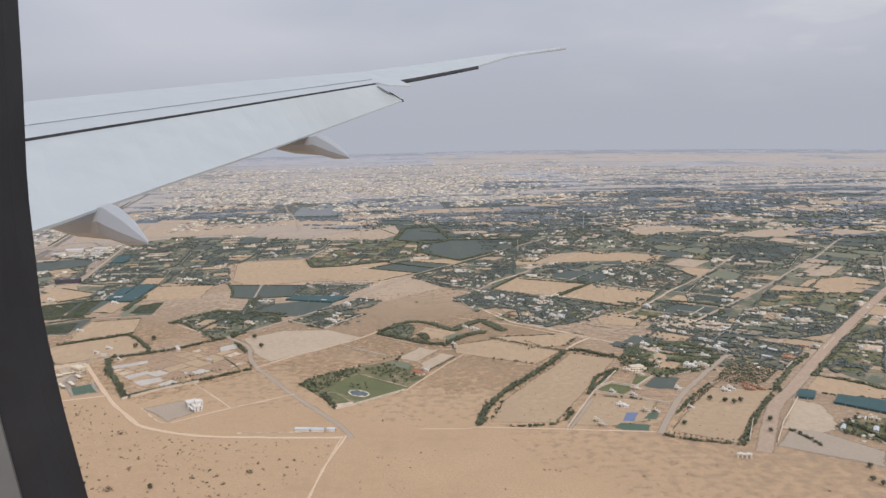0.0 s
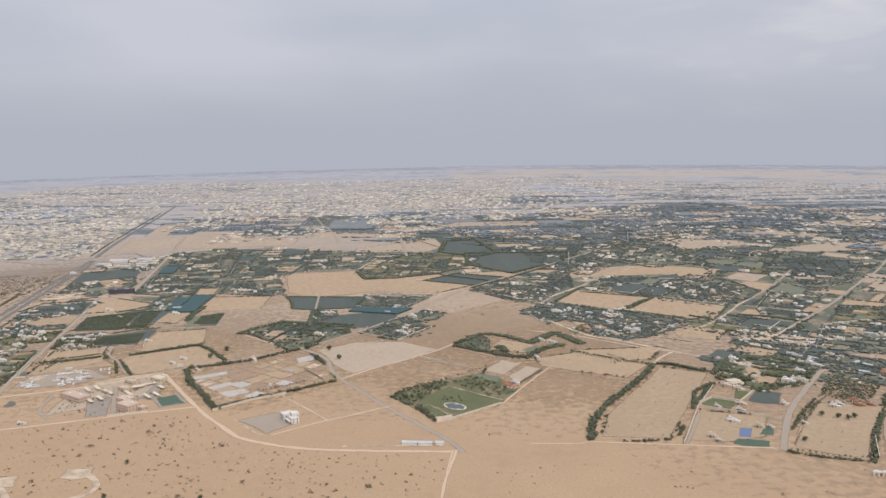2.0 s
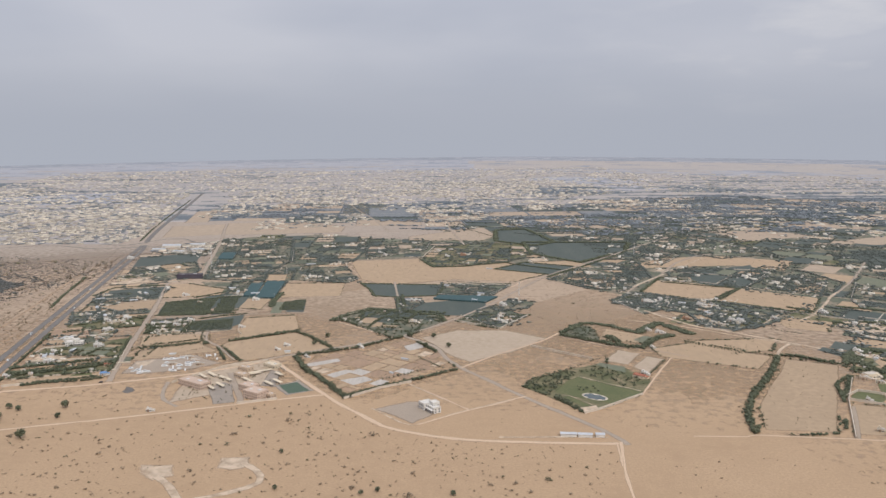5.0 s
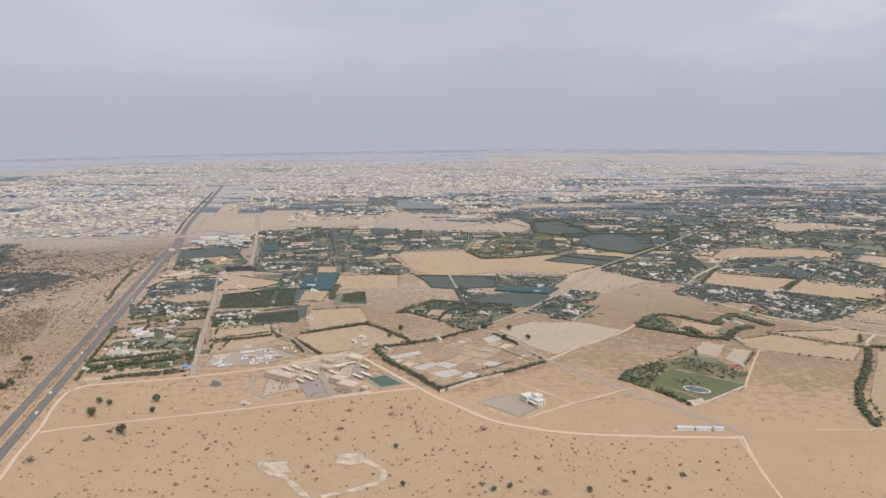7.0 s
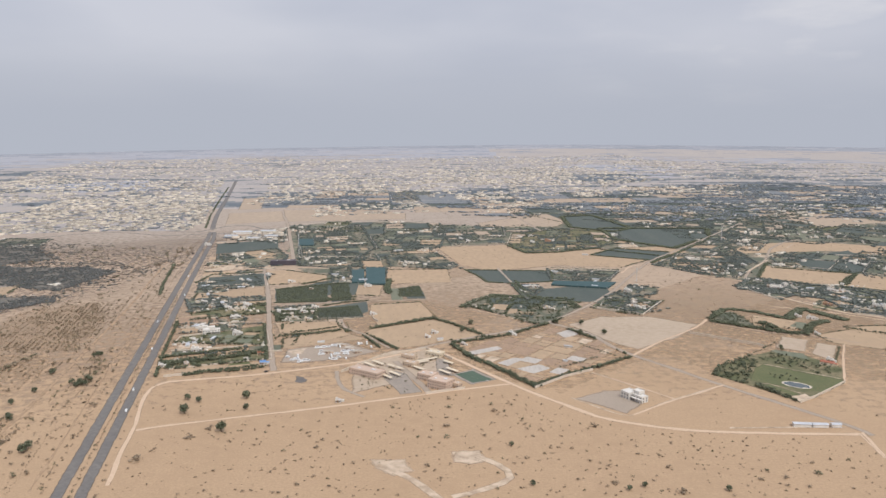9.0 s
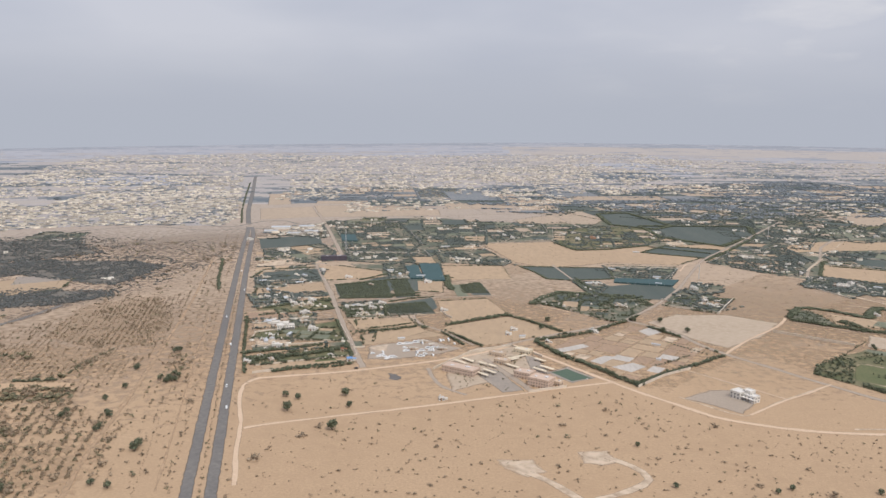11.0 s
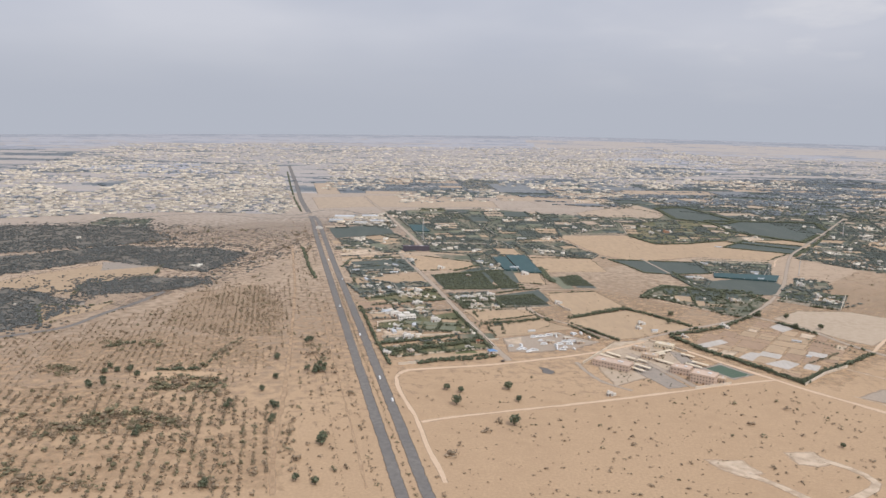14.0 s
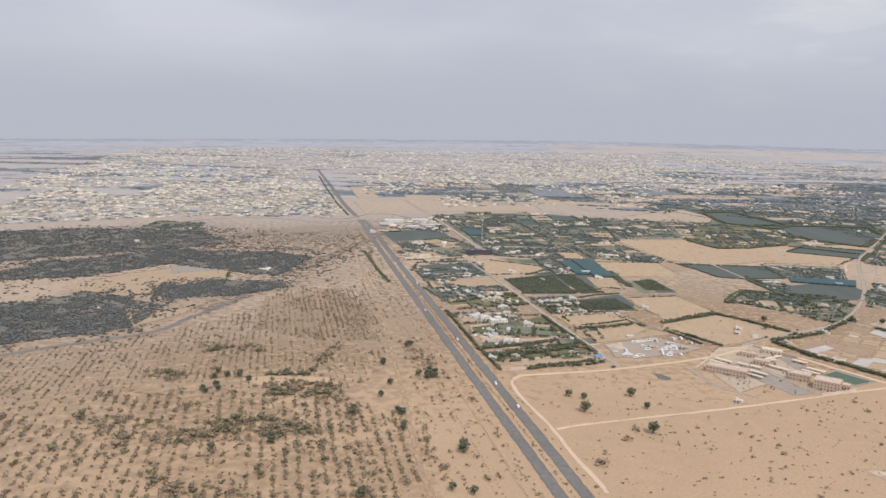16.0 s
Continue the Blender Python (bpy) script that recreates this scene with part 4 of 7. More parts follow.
def holdings(poly, angle, size, local):
    """Uneven rectangles that cover a stretch of land, as corner lists."""
    a = radians(angle)
    c, s = math.cos(a), math.sin(a)
    turned = [(x * c + y * s, -x * s + y * c) for x, y in poly]
    cells, stack = [], [(min(p[0] for p in turned), min(p[1] for p in turned), max(p[0] for p in turned), max(p[1] for p in turned))]
    while stack:
        x0, y0, x1, y1 = stack.pop()
        w, d = x1 - x0, y1 - y0
        if max(w, d) < size * local.uniform(0.8, 1.7):
            g = min(0.02 * (x1 - x0), 1.2)
            cells.append([(x * c - y * s, x * s + y * c) for x, y in ((x0 + g, y0 + g), (x1 - g, y0 + g), (x1 - g, y1 - g), (x0 + g, y1 - g))])
        elif w > d:
            m = x0 + w * local.uniform(0.35, 0.65)
            stack += [(x0, y0, m, y1), (m, y0, x1, y1)]
        else:
            m = y0 + d * local.uniform(0.35, 0.65)
            stack += [(x0, y0, x1, m), (x0, m, x1, y1)]
    return cells


def row_of_trees(p, q, gap, low, high, local, drift=0.6):
    length = math.dist(p, q)
    out = []
    for _ in range(int(length / gap)):
        t = local.random()
        out.append((p[0] + (q[0] - p[0]) * t + local.gauss(0, drift), p[1] + (q[1] - p[1]) * t + local.gauss(0, drift), local.uniform(low, high), local.uniform(0.9, 1.5)))
    return out


FARM_USES = {
    "dark": ("trees", "trees", "crop", "crop", "crop", "thicket", "thicket", "bare", "bare", "meadow", "yard"),
    "green": ("trees", "trees", "thicket", "meadow", "meadow", "crop", "greenland", "bare", "yard"),
}


def farm(ground, poly, per_1000, count):
    """An irrigated holding: strips of crops, groves and bare ground with tree rows between, and its buildings."""
    angle = main_angle(poly)
    near = math.hypot(poly[0][0] + 290, poly[0][1] - 60)
    if ground == "scrub":
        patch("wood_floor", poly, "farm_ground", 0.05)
        mx, my = sum(p[0] for p in poly) / len(poly), sum(p[1] for p in poly) / len(poly)
        wider = [(mx + (x - mx) * 1.3, my + (y - my) * 1.3) for x, y in poly]
        spots = tree_spots(poly, per_1000 * 6.0, 1.7, 5000)
        spots += [q for q in tree_spots(wider, per_1000 * 1.6, 1.7, 1500) if noise.noise((q[0] / 45, q[1] / 45, 2.0)) > -0.05]
        flora("grove", spots, "stand of grey-green desert scrub trees", "grove", "leaf_grey")
        scatter_houses(poly, count, angle)
        return
    patch({"dark": "farmland", "green": "greenland"}[ground], poly, "farm_ground", 0.05)
    local = random.Random(int(abs(poly[0][0] * 7 + poly[0][1])))
    spots, yards = [], []
    for corners in holdings(poly, angle, 21 if near < 1000 else 28, local):
        mid = (sum(p[0] for p in corners) / 4, sum(p[1] for p in corners) / 4)
        if not inside(mid, poly):
            continue
        whole = all(inside(p, poly) for p in corners)
        use = local.choice(FARM_USES[ground]) if whole else "trees"
        if use == "trees":
            spots += tree_spots(corners, per_1000 * 0.9, 1.9, 300)
        elif use == "thicket":
            spots += tree_spots(corners, per_1000 * 2.3, 2.4, 400)
        elif use == "yard":
            yards.append(corners)
            patch("pale", corners, "yard_ground", 0.06)
        else:
            patch({"bare": "sand2"}.get(use, use), corners, "plot", 0.0601)
            if use == "crop":
                # drilled rows
                (ax, ay), (bx, by), (cx, cy), (dx, dy) = corners
                n = max(3, int(math.dist(corners[0], corners[3]) / 2.4))
                for k in range(1, n):
                    t = k / n
                    spots += row_of_trees((ax + (dx - ax) * t, ay + (dy - ay) * t), (bx + (cx - bx) * t, by + (cy - by) * t), 2.2, 0.7, 1.2, local, 0.2)
        for p, q in ((corners[0], corners[1]), (corners[1], corners[2])):
            if local.random() < 0.55:
                spots += row_of_trees(p, q, 1.1 if near < 1000 else 1.7, 1.3, 2.6, local)
    for p, q in zip(poly, poly[1:] + poly[:1]):
        if local.random() < 0.75:
            spots += row_of_trees(p, q, 0.9 if near < 1000 else 1.5, 1.6, 3.0, local, 0.8)
    spots = [q for q in spots if inside(q, poly) or local.random() < 0.3]
    walls = bmesh.new()
    for p, q in zip(poly, poly[1:] + poly[:1]):
        if local.random() < 0.4:
            box(walls, (p[0] + q[0]) / 2, (p[1] + q[1]) / 2, 0, math.dist(p, q), 0.5, 1.3, math.degrees(math.atan2(q[1] - p[1], q[0] - p[0])))
    if len(walls.verts):
        tagged(new("plot_walls", bm_mesh("plot_walls", walls, M["wallstone"])), "pale rendered wall along the edge of a farm", "wall", kind="structure")
    else:
        walls.free()
    for corners in yards:
        SHEDS.extend((x, y, radians(angle)) for x, y in sprinkle(corners, 3))
    SHEDS.extend((x, y, radians(angle)) for x, y in sprinkle(poly, max(1, count // 2)))
    # groves past 820 m take the leaf with haze in its colour
    flora("grove", spots, "strips of dusty green farm trees and hedges, haze-greyed far off", "grove", "leaf" if near < 820 else "leaf_mid")
    if yards:
        for corners in yards:
            scatter_houses(corners, max(2, int(count / len(yards) * 0.8)), angle)
        scatter_houses(poly, count // 4, angle)
    else:
        scatter_houses(poly, count, angle)


def avenue(points, gap, height):
    """Small trees set at even steps along a track."""
    spots = []
    for a, b in zip(points, points[1:]):
        n = max(1, int(math.dist(a, b) / gap))
        for k in range(n):
            t = k / n
            spots.append((a[0] + (b[0] - a[0]) * t + rng.normal(0, 0.3), a[1] + (b[1] - a[1]) * t + rng.normal(0, 0.3), height * rng.uniform(0.75, 1.2), rng.uniform(0.9, 1.3)))
    return flora("tree_row", spots, "evenly spaced small trees along a track", "tree row")


def field_fringe():
    """Dry bushes and thin tree lines on the edges of the bare fields, a few bushes on them."""
    local = random.Random(41)
    for poly in FIELDS:
        if area(poly) < 500 or math.hypot(poly[0][0] + 290, poly[0][1] - 60) > 1500:
            continue
        dry, green = [], []
        for p, q in zip(poly, poly[1:] + poly[:1]):
            kind = local.random()
            if kind < 0.35:
                green += row_of_trees(p, q, 2.0, 0.9, 2.2, local, 0.7)
            elif kind < 0.75:
                dry += row_of_trees(p, q, 2.6, 0.4, 1.0, local, 1.0)
        for x, y in sprinkle(poly, min(160, int(area(poly) / 220))):
            dry.append((x, y, 0.6 * local.uniform(0.5, 1.6), local.uniform(0.9, 1.8)))
        flora("field_bushes", dry, "dry low bushes on a bare field", "scrub", "leaf_scrub", BUSHES)
        flora("tree_row", green, "thin row of small trees on a field edge", "tree row")


def patchwork(poly, angle, size, mix, seed):
    """Splits a stretch of land into uneven rectangular holdings, each with a use of its own."""
    local = random.Random(seed)
    cells = holdings(poly, angle, size, local)
    named = list(PLOTS)
    if mix == "farm":
        patch("farmland", poly, "belt_ground", 0.005)
    spots, walls = [], bmesh.new()
    for corners in cells:
        mid = (sum(p[0] for p in corners) / 4, sum(p[1] for p in corners) / 4)
        if not inside(mid, poly) or any(inside(mid, q) for q in named) or sum(any(inside(p, q) for q in named) for p in corners) > 2:
            continue
        use = local.choice(MIXES[mix])
        ground = {"trees": "farmland", "green": "greenland", "yard": "pale"}.get(use, use)
        if use != "sand2" or local.random() < 0.7:
            patch(ground, corners, "plot", 0.02)
        far = math.hypot(mid[0] + 290, mid[1] - 60) > 1250
        here = area(corners)
        if use in ("trees", "green"):
            spots += tree_spots(corners, (36 if use == "trees" else 20) * (0.6 if far else 1.0), 2.1 if not far else 2.9, 900)
        if use in ("trees", "green", "yard"):
            scatter_houses(corners, local.randint(0, 2 if not far else 3) + (2 if use == "yard" else 0), angle)
            SHEDS.extend((x, y, radians(angle)) for x, y in sprinkle(corners, local.randint(0, 2) + (3 if use == "yard" else 0)))
        for p, q in zip(corners, corners[1:]):
            if local.random() < 0.3 and not far and mix != "nursery":
                box(walls, (p[0] + q[0]) / 2, (p[1] + q[1]) / 2, 0, math.dist(p, q), 0.5, 1.1, math.degrees(math.atan2(q[1] - p[1], q[0] - p[0])))
            if local.random() < 0.5 and mix != "nursery":
                length = math.dist(p, q)
                for _ in range(int(length / (1.4 if not far else 3.2))):
                    t = local.random()
                    spots.append((p[0] + (q[0] - p[0]) * t + local.gauss(0, 0.8), p[1] + (q[1] - p[1]) * t + local.gauss(0, 0.8), local.uniform(1.4, 2.6) * (1.3 if far else 1), local.uniform(0.9, 1.5)))
    if len(walls.verts):
        tagged(new("plot_walls", bm_mesh("plot_walls", walls, M["wallstone"])), "low pale walls between farm plots", "wall", kind="structure")
    else:
        walls.free()
    near = math.hypot(poly[0][0] + 290, poly[0][1] - 60) < 1500
    flora("grove", spots, "patchwork of green farm trees and hedges, greyed for haze", "grove", "leaf_mid" if near else "leaf_far")


ROW_ANGLE = 102.5


def scrub(poly, per_1000, height, dry, rows):
    """Low desert bushes; rows: spacing of the planted lines that run beside the highway, 0 for none."""
    spots = ([], [])
    c, s = math.cos(radians(ROW_ANGLE)), math.sin(radians(ROW_ANGLE))
    for x, y in sprinkle(poly, int(area(poly) / 1000 * per_1000 * (1.1 if rows else 0.9))):
        if noise.noise((x / 30, y / 30, 2.2)) + 0.6 * noise.noise((x / 9, y / 9, 7.7)) < rng.uniform(-0.9, 0.25):
            continue
        if rows and rng.uniform() < 0.9:
            u, v = x * c + y * s, -x * s + y * c
            v = round(v / rows) * rows + rng.normal(0, rows * 0.07)
            x, y = u * c - v * s, u * s + v * c
        k = 1.25 * height * float(np.exp(rng.normal(0, 0.4)))
        spots[0 if rng.uniform() < dry else 1].append((x, y, k, rng.uniform(0.8, 1.35) if rows else rng.uniform(0.9, 2.0)))
    flora("scrub", spots[0], "low dry grey-brown desert bushes on sand", "scrub", "leaf_dry", BUSHES)
    flora("scrub", spots[1], "low olive-green desert bushes on sand", "scrub", "leaf_scrub", BUSHES)



# ---- the plan ----

# highway and roads
road("asphalt", 7.4, [(-298, -600), (-363, -300), (-428, 0), (-493, 300), (-525, 450), (-557.5, 600), (-600.5, 800), (-643.5, 1000), (-686, 1200), (-710, 1320), (-728, 1400)])
road("asphalt", 7.4, [(-285, -600), (-350, -300), (-415, 0), (-480, 300), (-512.5, 450), (-545, 600), (-588.5, 800), (-632.5, 1000), (-675, 1200), (-700, 1320), (-722, 1400)])
road("asphalt", 10, [(-738, 1444), (-787, 1641), (-851, 1935), (-938, 2324), (-1000, 2599)])
road("asphalt", 5, [(-665, 1382), (-721, 1380), (-793, 1360), (-884, 1394), (-961, 1366), (-1025, 1287), (-1096, 1250), (-1248, 1169)])
road("asphalt", 5, [(-359, 1547), (-468, 1501), (-571, 1451), (-640, 1438), (-683, 1486), (-722, 1471), (-762, 1401), (-866, 1443)])
road("asphalt", 6, [(-908, 621), (-862, 662), (-840, 678), (-808, 706), (-796, 751), (-783, 790), (-774, 834)])
road("track", 4, [(-533, 610), (-527, 619), (-495, 627), (-460, 637), (-423, 652), (-406, 659), (-375, 675), (-347, 695), (-335, 704), (-321, 686), (-297, 649), (-273, 614), (-257, 591), (-240, 571), (-222, 550), (-205, 540), (-176, 529), (-149, 525), (-108, 522), (-65, 521)])
road("track", 3, [(-516, 528), (-498, 536), (-465, 547), (-430, 558), (-395, 570), (-357, 584), (-317, 599), (-292, 608), (-273, 614)])
road("track", 3, [(-534, 609), (-534, 590), (-518, 528), (-512, 496), (-502, 454)])
road("gravel", 5, [(-455, 644), (-479, 739), (-503, 844), (-527, 945), (-550, 1028), (-557, 1086), (-527, 1103)])
road("gravel", 6, [(-523, 1086), (-553, 1226), (-601, 1445), (-640, 1610)])
road("track", 3, [(-557, 1086), (-558, 1070), (-631, 1018)])
road("gravel", 4, [(-345, 704), (-300, 736), (-274, 751), (-235, 777), (-212, 802), (-171, 858), (-129, 929), (-90, 1010), (-37, 1115), (18, 1194), (125, 1347), (244, 1521)])
road("gravel", 4.5, [(-225, 791), (-191, 751), (-179, 712), (-166, 684), (-144, 650), (-124, 618), (-91, 572), (-66, 536), (-59, 519)])
road("track", 3, [(-166, 684), (-132, 724), (-87, 770), (-66, 800)])
road("pale", 1.6, [(-211, 643), (-185, 610), (-162, 583)])
road("pale", 1.6, [(-116, 613), (-162, 582), (-184, 566), (-202, 551), (-218, 566), (-234, 585)])
road("pale", 2.4, [(-143, 531), (-104, 532), (-70, 532)])
road("track", 2, [(-63, 524), (-68, 493), (-72, 459), (-74, 423)])
road("track", 1.5, [(-66, 522), (-68, 504), (-70, 487)])
road("track", 2, [(-12, 534), (24, 534), (32, 536), (93, 530), (156, 523)])
road("gravel", 5, [(159, 520), (171, 546), (196, 595), (225, 638), (246, 668), (271, 701)])
road("dirt", 11, [(218, 487), (258, 566), (288, 605), (341, 677), (410, 768), (493, 872), (581, 980)])
road("gravel", 4.5, [(266, 810), (343, 896), (419, 985), (504, 1095), (607, 1225), (701, 1359), (752, 1416)])
road("pale", 4, [(199, 851), (229, 881), (260, 922), (301, 984), (318, 1004)])
road("gravel", 3.5, [(318, 1004), (364, 1065), (405, 1125), (474, 1232)])
road("pale", 2.5, [(119, 1110), (145, 1086), (209, 1038), (254, 1001), (296, 977), (363, 933)])
road("gravel", 4, [(49, 999), (79, 1056), (120, 1114), (158, 1189), (187, 1238), (255, 1310), (317, 1264)])
road("track", 2.5, [(-96, 1031), (-61, 1087), (0, 1054), (49, 999)])
road("pale", 4, [(47, 901), (80, 833), (111, 807), (152, 768), (181, 740)])
road("pale", 3.5, [(155, 767), (134, 742), (124, 723)])
road("pale", 2.5, [(193, 883), (172, 858), (159, 841)])
road("gravel", 3, [(-251, 1066), (-241, 976)])
road("gravel", 3, [(-406, 644), (-400, 614), (-392, 599), (-379, 587)])
road("gravel", 2.5, [(-423, 802), (-415, 771), (-398, 751), (-369, 705)])
road("gravel", 5, [(-362, 668), (-351, 640), (-340, 614), (-334, 597)])
road("gravel", 4, [(-304, 1610), (-353, 1819), (-413, 2017), (-473, 2265)])
road("gravel", 5, [(-750, 1499), (-658, 1467), (-566, 1539), (-415, 1565), (-304, 1600), (-190, 1609), (-141, 1638)])
road("gravel", 4, [(-183, 1913), (-178, 1676), (-150, 1416)])

# bare and worked plots
patch("ochre", [(-333, 1236), (-224, 1258), (-200, 1180), (-83, 1225), (-35, 1128), (-87, 1070), (-170, 1086), (-259, 1046), (-299, 1086)])
patch("ochre", [(-397, 748), (-391, 765), (-334, 800), (-320, 791), (-280, 736), (-315, 729), (-342, 710), (-364, 702), (-379, 722)])
patch("ochre", [(-400, 861), (-347, 874), (-331, 813), (-384, 775), (-397, 813)])
patch("ochre", [(-398, 1054), (-317, 1058), (-312, 976), (-389, 966)])
patch("sand2", [(-476, 781), (-425, 800), (-415, 765), (-469, 746)])
patch("sand2", [(-466, 733), (-417, 759), (-391, 733), (-433, 712), (-460, 702)])
patch("ochre", [(-436, 1120), (-408, 1120), (-400, 1066), (-428, 1062)])
patch("ochre", [(-552, 1047), (-532, 1055), (-468, 1017), (-462, 976), (-533, 960)])
patch("sand2", [(-433, 960), (-393, 960), (-393, 901), (-423, 909)])
patch("lot", [(-207, 781), (-168, 813), (-118, 813), (-78, 781), (-114, 733), (-158, 698), (-178, 719), (-191, 751)])
patch("pale", [(-368, 487), (-344, 488), (-338, 471), (-350, 463), (-364, 473)])
patch("pale", [(-321, 498), (-301, 500), (-296, 484), (-309, 477), (-319, 481)])
patch("sand2", [(-699, 1375), (-604, 1430), (-584, 1355), (-672, 1293)])
patch("ochre", [(-588, 809), (-558, 823), (-547, 788), (-577, 775)])
patch("ochre", [(-530, 640), (-539, 654), (-523, 661), (-467, 668), (-464, 656), (-520, 637)])
patch("sand2", [(-599, 915), (-531, 951), (-521, 909), (-594, 882)])
patch("pale", [(-639, 1055), (-593, 1120), (-579, 1059), (-633, 1028)])
patch("ochre", [(68, 1005), (108, 1081), (165, 1057), (200, 1031), (148, 965), (116, 967)])
patch("ochre", [(151, 955), (203, 1027), (279, 969), (234, 889), (194, 921)])
patch("ochre", [(177, 852), (197, 869), (237, 849), (211, 806), (175, 823)])
patch("ochre", [(54, 773), (149, 783), (125, 739), (85, 729), (54, 763)])
patch("ochre", [(14, 745), (54, 763), (117, 720), (90, 681), (50, 700), (16, 720)])
patch("sand2", [(40, 545), (53, 589), (75, 628), (105, 675), (126, 714), (165, 694), (131, 625), (104, 572), (89, 541)])
patch("sand2", [(98, 538), (126, 598), (174, 584), (157, 544), (128, 534)])
patch("sand2", [(167, 525), (189, 565), (225, 614), (274, 605), (233, 546), (208, 501)])
patch("ochre", [(324, 638), (367, 608), (353, 579), (317, 590), (299, 604)])
patch("ochre", [(447, 966), (500, 1034), (561, 1049), (586, 1008), (522, 944), (471, 955)])
patch("ochre", [(486, 1055), (555, 1135), (595, 1122), (539, 1050)])
patch("gravel", [(228, 496), (259, 540), (279, 513), (299, 485), (285, 460)])
patch("lot", [(244, 525), (279, 586), (299, 572), (291, 523), (271, 514)])
patch("ochre", [(-30, 776), (-19, 808), (14, 786), (8, 763)])
patch("ochre", [(-61, 1229), (17, 1243), (43, 1190), (8, 1173)])
patch("ochre", [(-21, 1096), (16, 1110), (48, 1070), (16, 1053)])
patch("ochre", [(97, 1200), (168, 1272), (266, 1292), (367, 1242), (317, 1156), (257, 1200), (104, 1174)])
patch("sand2", [(162, 1123), (234, 1126), (200, 1078), (154, 1090)])
patch("ochre", [(-158, 1654), (-103, 1666), (-81, 1534), (-139, 1517)])
patch("ochre", [(-257, 1522), (-141, 1638), (-90, 1522), (-114, 1466), (-254, 1467)])
patch("ochre", [(-773, 1678), (-668, 1719), (-628, 1548), (-731, 1499)])
patch("sand2", [(-672, 1740), (-502, 1762), (-398, 1677), (-394, 1582), (-626, 1539)])
patch("sand2", [(-822, 1989), (-772, 2018), (-721, 1762), (-771, 1740)])
patch("ochre", [(352, 1609), (474, 1621), (553, 1541), (374, 1458)])
patch("ochre", [(547, 1785), (667, 1791), (681, 1661), (549, 1630)])
patch("ochre", [(537, 1462), (711, 1564), (840, 1466), (750, 1416), (585, 1420)])
patch("sand2", [(-957, 847), (-926, 910), (-875, 973), (-821, 963), (-810, 903), (-864, 857), (-852, 810), (-907, 827)])
patch("sand2", [(-866, 776), (-822, 770), (-804, 793), (-804, 762), (-833, 714)])
patch("faint", [(-715, 598), (-689, 613), (-657, 606), (-648, 594), (-682, 579)])

# crops, lawns and nets
patch("crop", [(-295, 1054), (-183, 1046), (-191, 979), (-241, 969), (-270, 976), (-280, 1017)])
patch("crop", [(-228, 884), (-208, 938), (-136, 966), (-132, 914), (-159, 873)])
patch("crop", [(-517, 938), (-460, 963), (-447, 874), (-501, 869)])
patch("crop", [(-455, 960), (-435, 966), (-422, 882), (-443, 874)])
patch("crop", [(-453, 844), (-412, 858), (-401, 809), (-447, 800)])
patch("crop", [(-375, 941), (-351, 957), (-344, 900), (-372, 898)])
patch("crop", [(-110, 1165), (-59, 1225), (16, 1189), (-28, 1120)])
patch("crop", [(-618, 976), (-547, 1039), (-535, 993), (-605, 939)])
patch("crop", [(-679, 1270), (-593, 1317), (-574, 1226), (-654, 1176)])
patch("crop", [(158, 1151), (223, 1184), (299, 1165), (205, 1027), (160, 1054)])
patch("crop", [(-41, 1444), (153, 1443), (123, 1341), (27, 1225), (-40, 1310)])
patch("crop", [(-82, 1618), (-17, 1637), (18, 1447), (-24, 1403), (-90, 1459)])
patch("crop", [(17, 1316), (61, 1442), (153, 1398), (114, 1307)])
patch("crop", [(246, 1186), (286, 1208), (273, 1114), (210, 1045), (193, 1078)])
patch("crop", [(266, 873), (341, 874), (327, 853), (254, 853)])
patch("crop", [(511, 1359), (587, 1351), (608, 1287), (516, 1162), (468, 1217)])
patch("meadow", [(241, 1422), (336, 1421), (289, 1353), (216, 1373)])

patch("turf", [(129, 531), (135, 542), (156, 536), (152, 525), (135, 527)])
patch("turf", [(153, 547), (161, 561), (168, 559), (163, 546)])
patch("court", [(137, 543), (144, 562), (154, 560), (146, 542)])
patch("lawn", [(-497, 667), (-484, 675), (-476, 661), (-494, 656)])
patch("crop", [(-461, 748), (-415, 768), (-416, 760), (-460, 739)])
patch("gravel", [(-455, 664), (-458, 702), (-408, 723), (-376, 696), (-396, 677), (-434, 662)])
patch("lot", [(-397, 652), (-368, 700), (-327, 706), (-313, 641), (-346, 621), (-390, 591)])
patch("gravel", [(-234, 583), (-209, 601), (-191, 601), (-181, 577), (-202, 553)])
patch("sheet", [(-280, 663), (-265, 678), (-256, 674), (-272, 656)])
patch("sheet", [(-266, 649), (-247, 660), (-239, 650), (-254, 637)])
patch("sheet", [(-307, 691), (-277, 710), (-273, 702), (-297, 686)])
patch("sheet", [(-220, 751), (-205, 765), (-200, 747), (-214, 736)])
patch("pale", [(-458, 697), (-439, 707), (-437, 688), (-449, 682)])
patch("lake", [(-436, 631), (-429, 630), (-423, 622), (-428, 616), (-434, 619)])
patch("slate", [(-894, 971), (-844, 977), (-825, 953), (-876, 922)])
patch("slate", [(-856, 788), (-829, 790), (-824, 776), (-847, 772)])

# farms and groves
farm("dark", [(-305, 853), (-269, 906), (-190, 889), (-180, 848), (-226, 783), (-241, 787), (-269, 822), (-288, 846)], 26, 10)
farm("dark", [(-169, 846), (-146, 879), (-89, 876), (-125, 817), (-148, 829)], 18, 6)
farm("dark", [(-126, 914), (-105, 959), (-73, 944), (-84, 914), (-118, 892)], 12, 3)
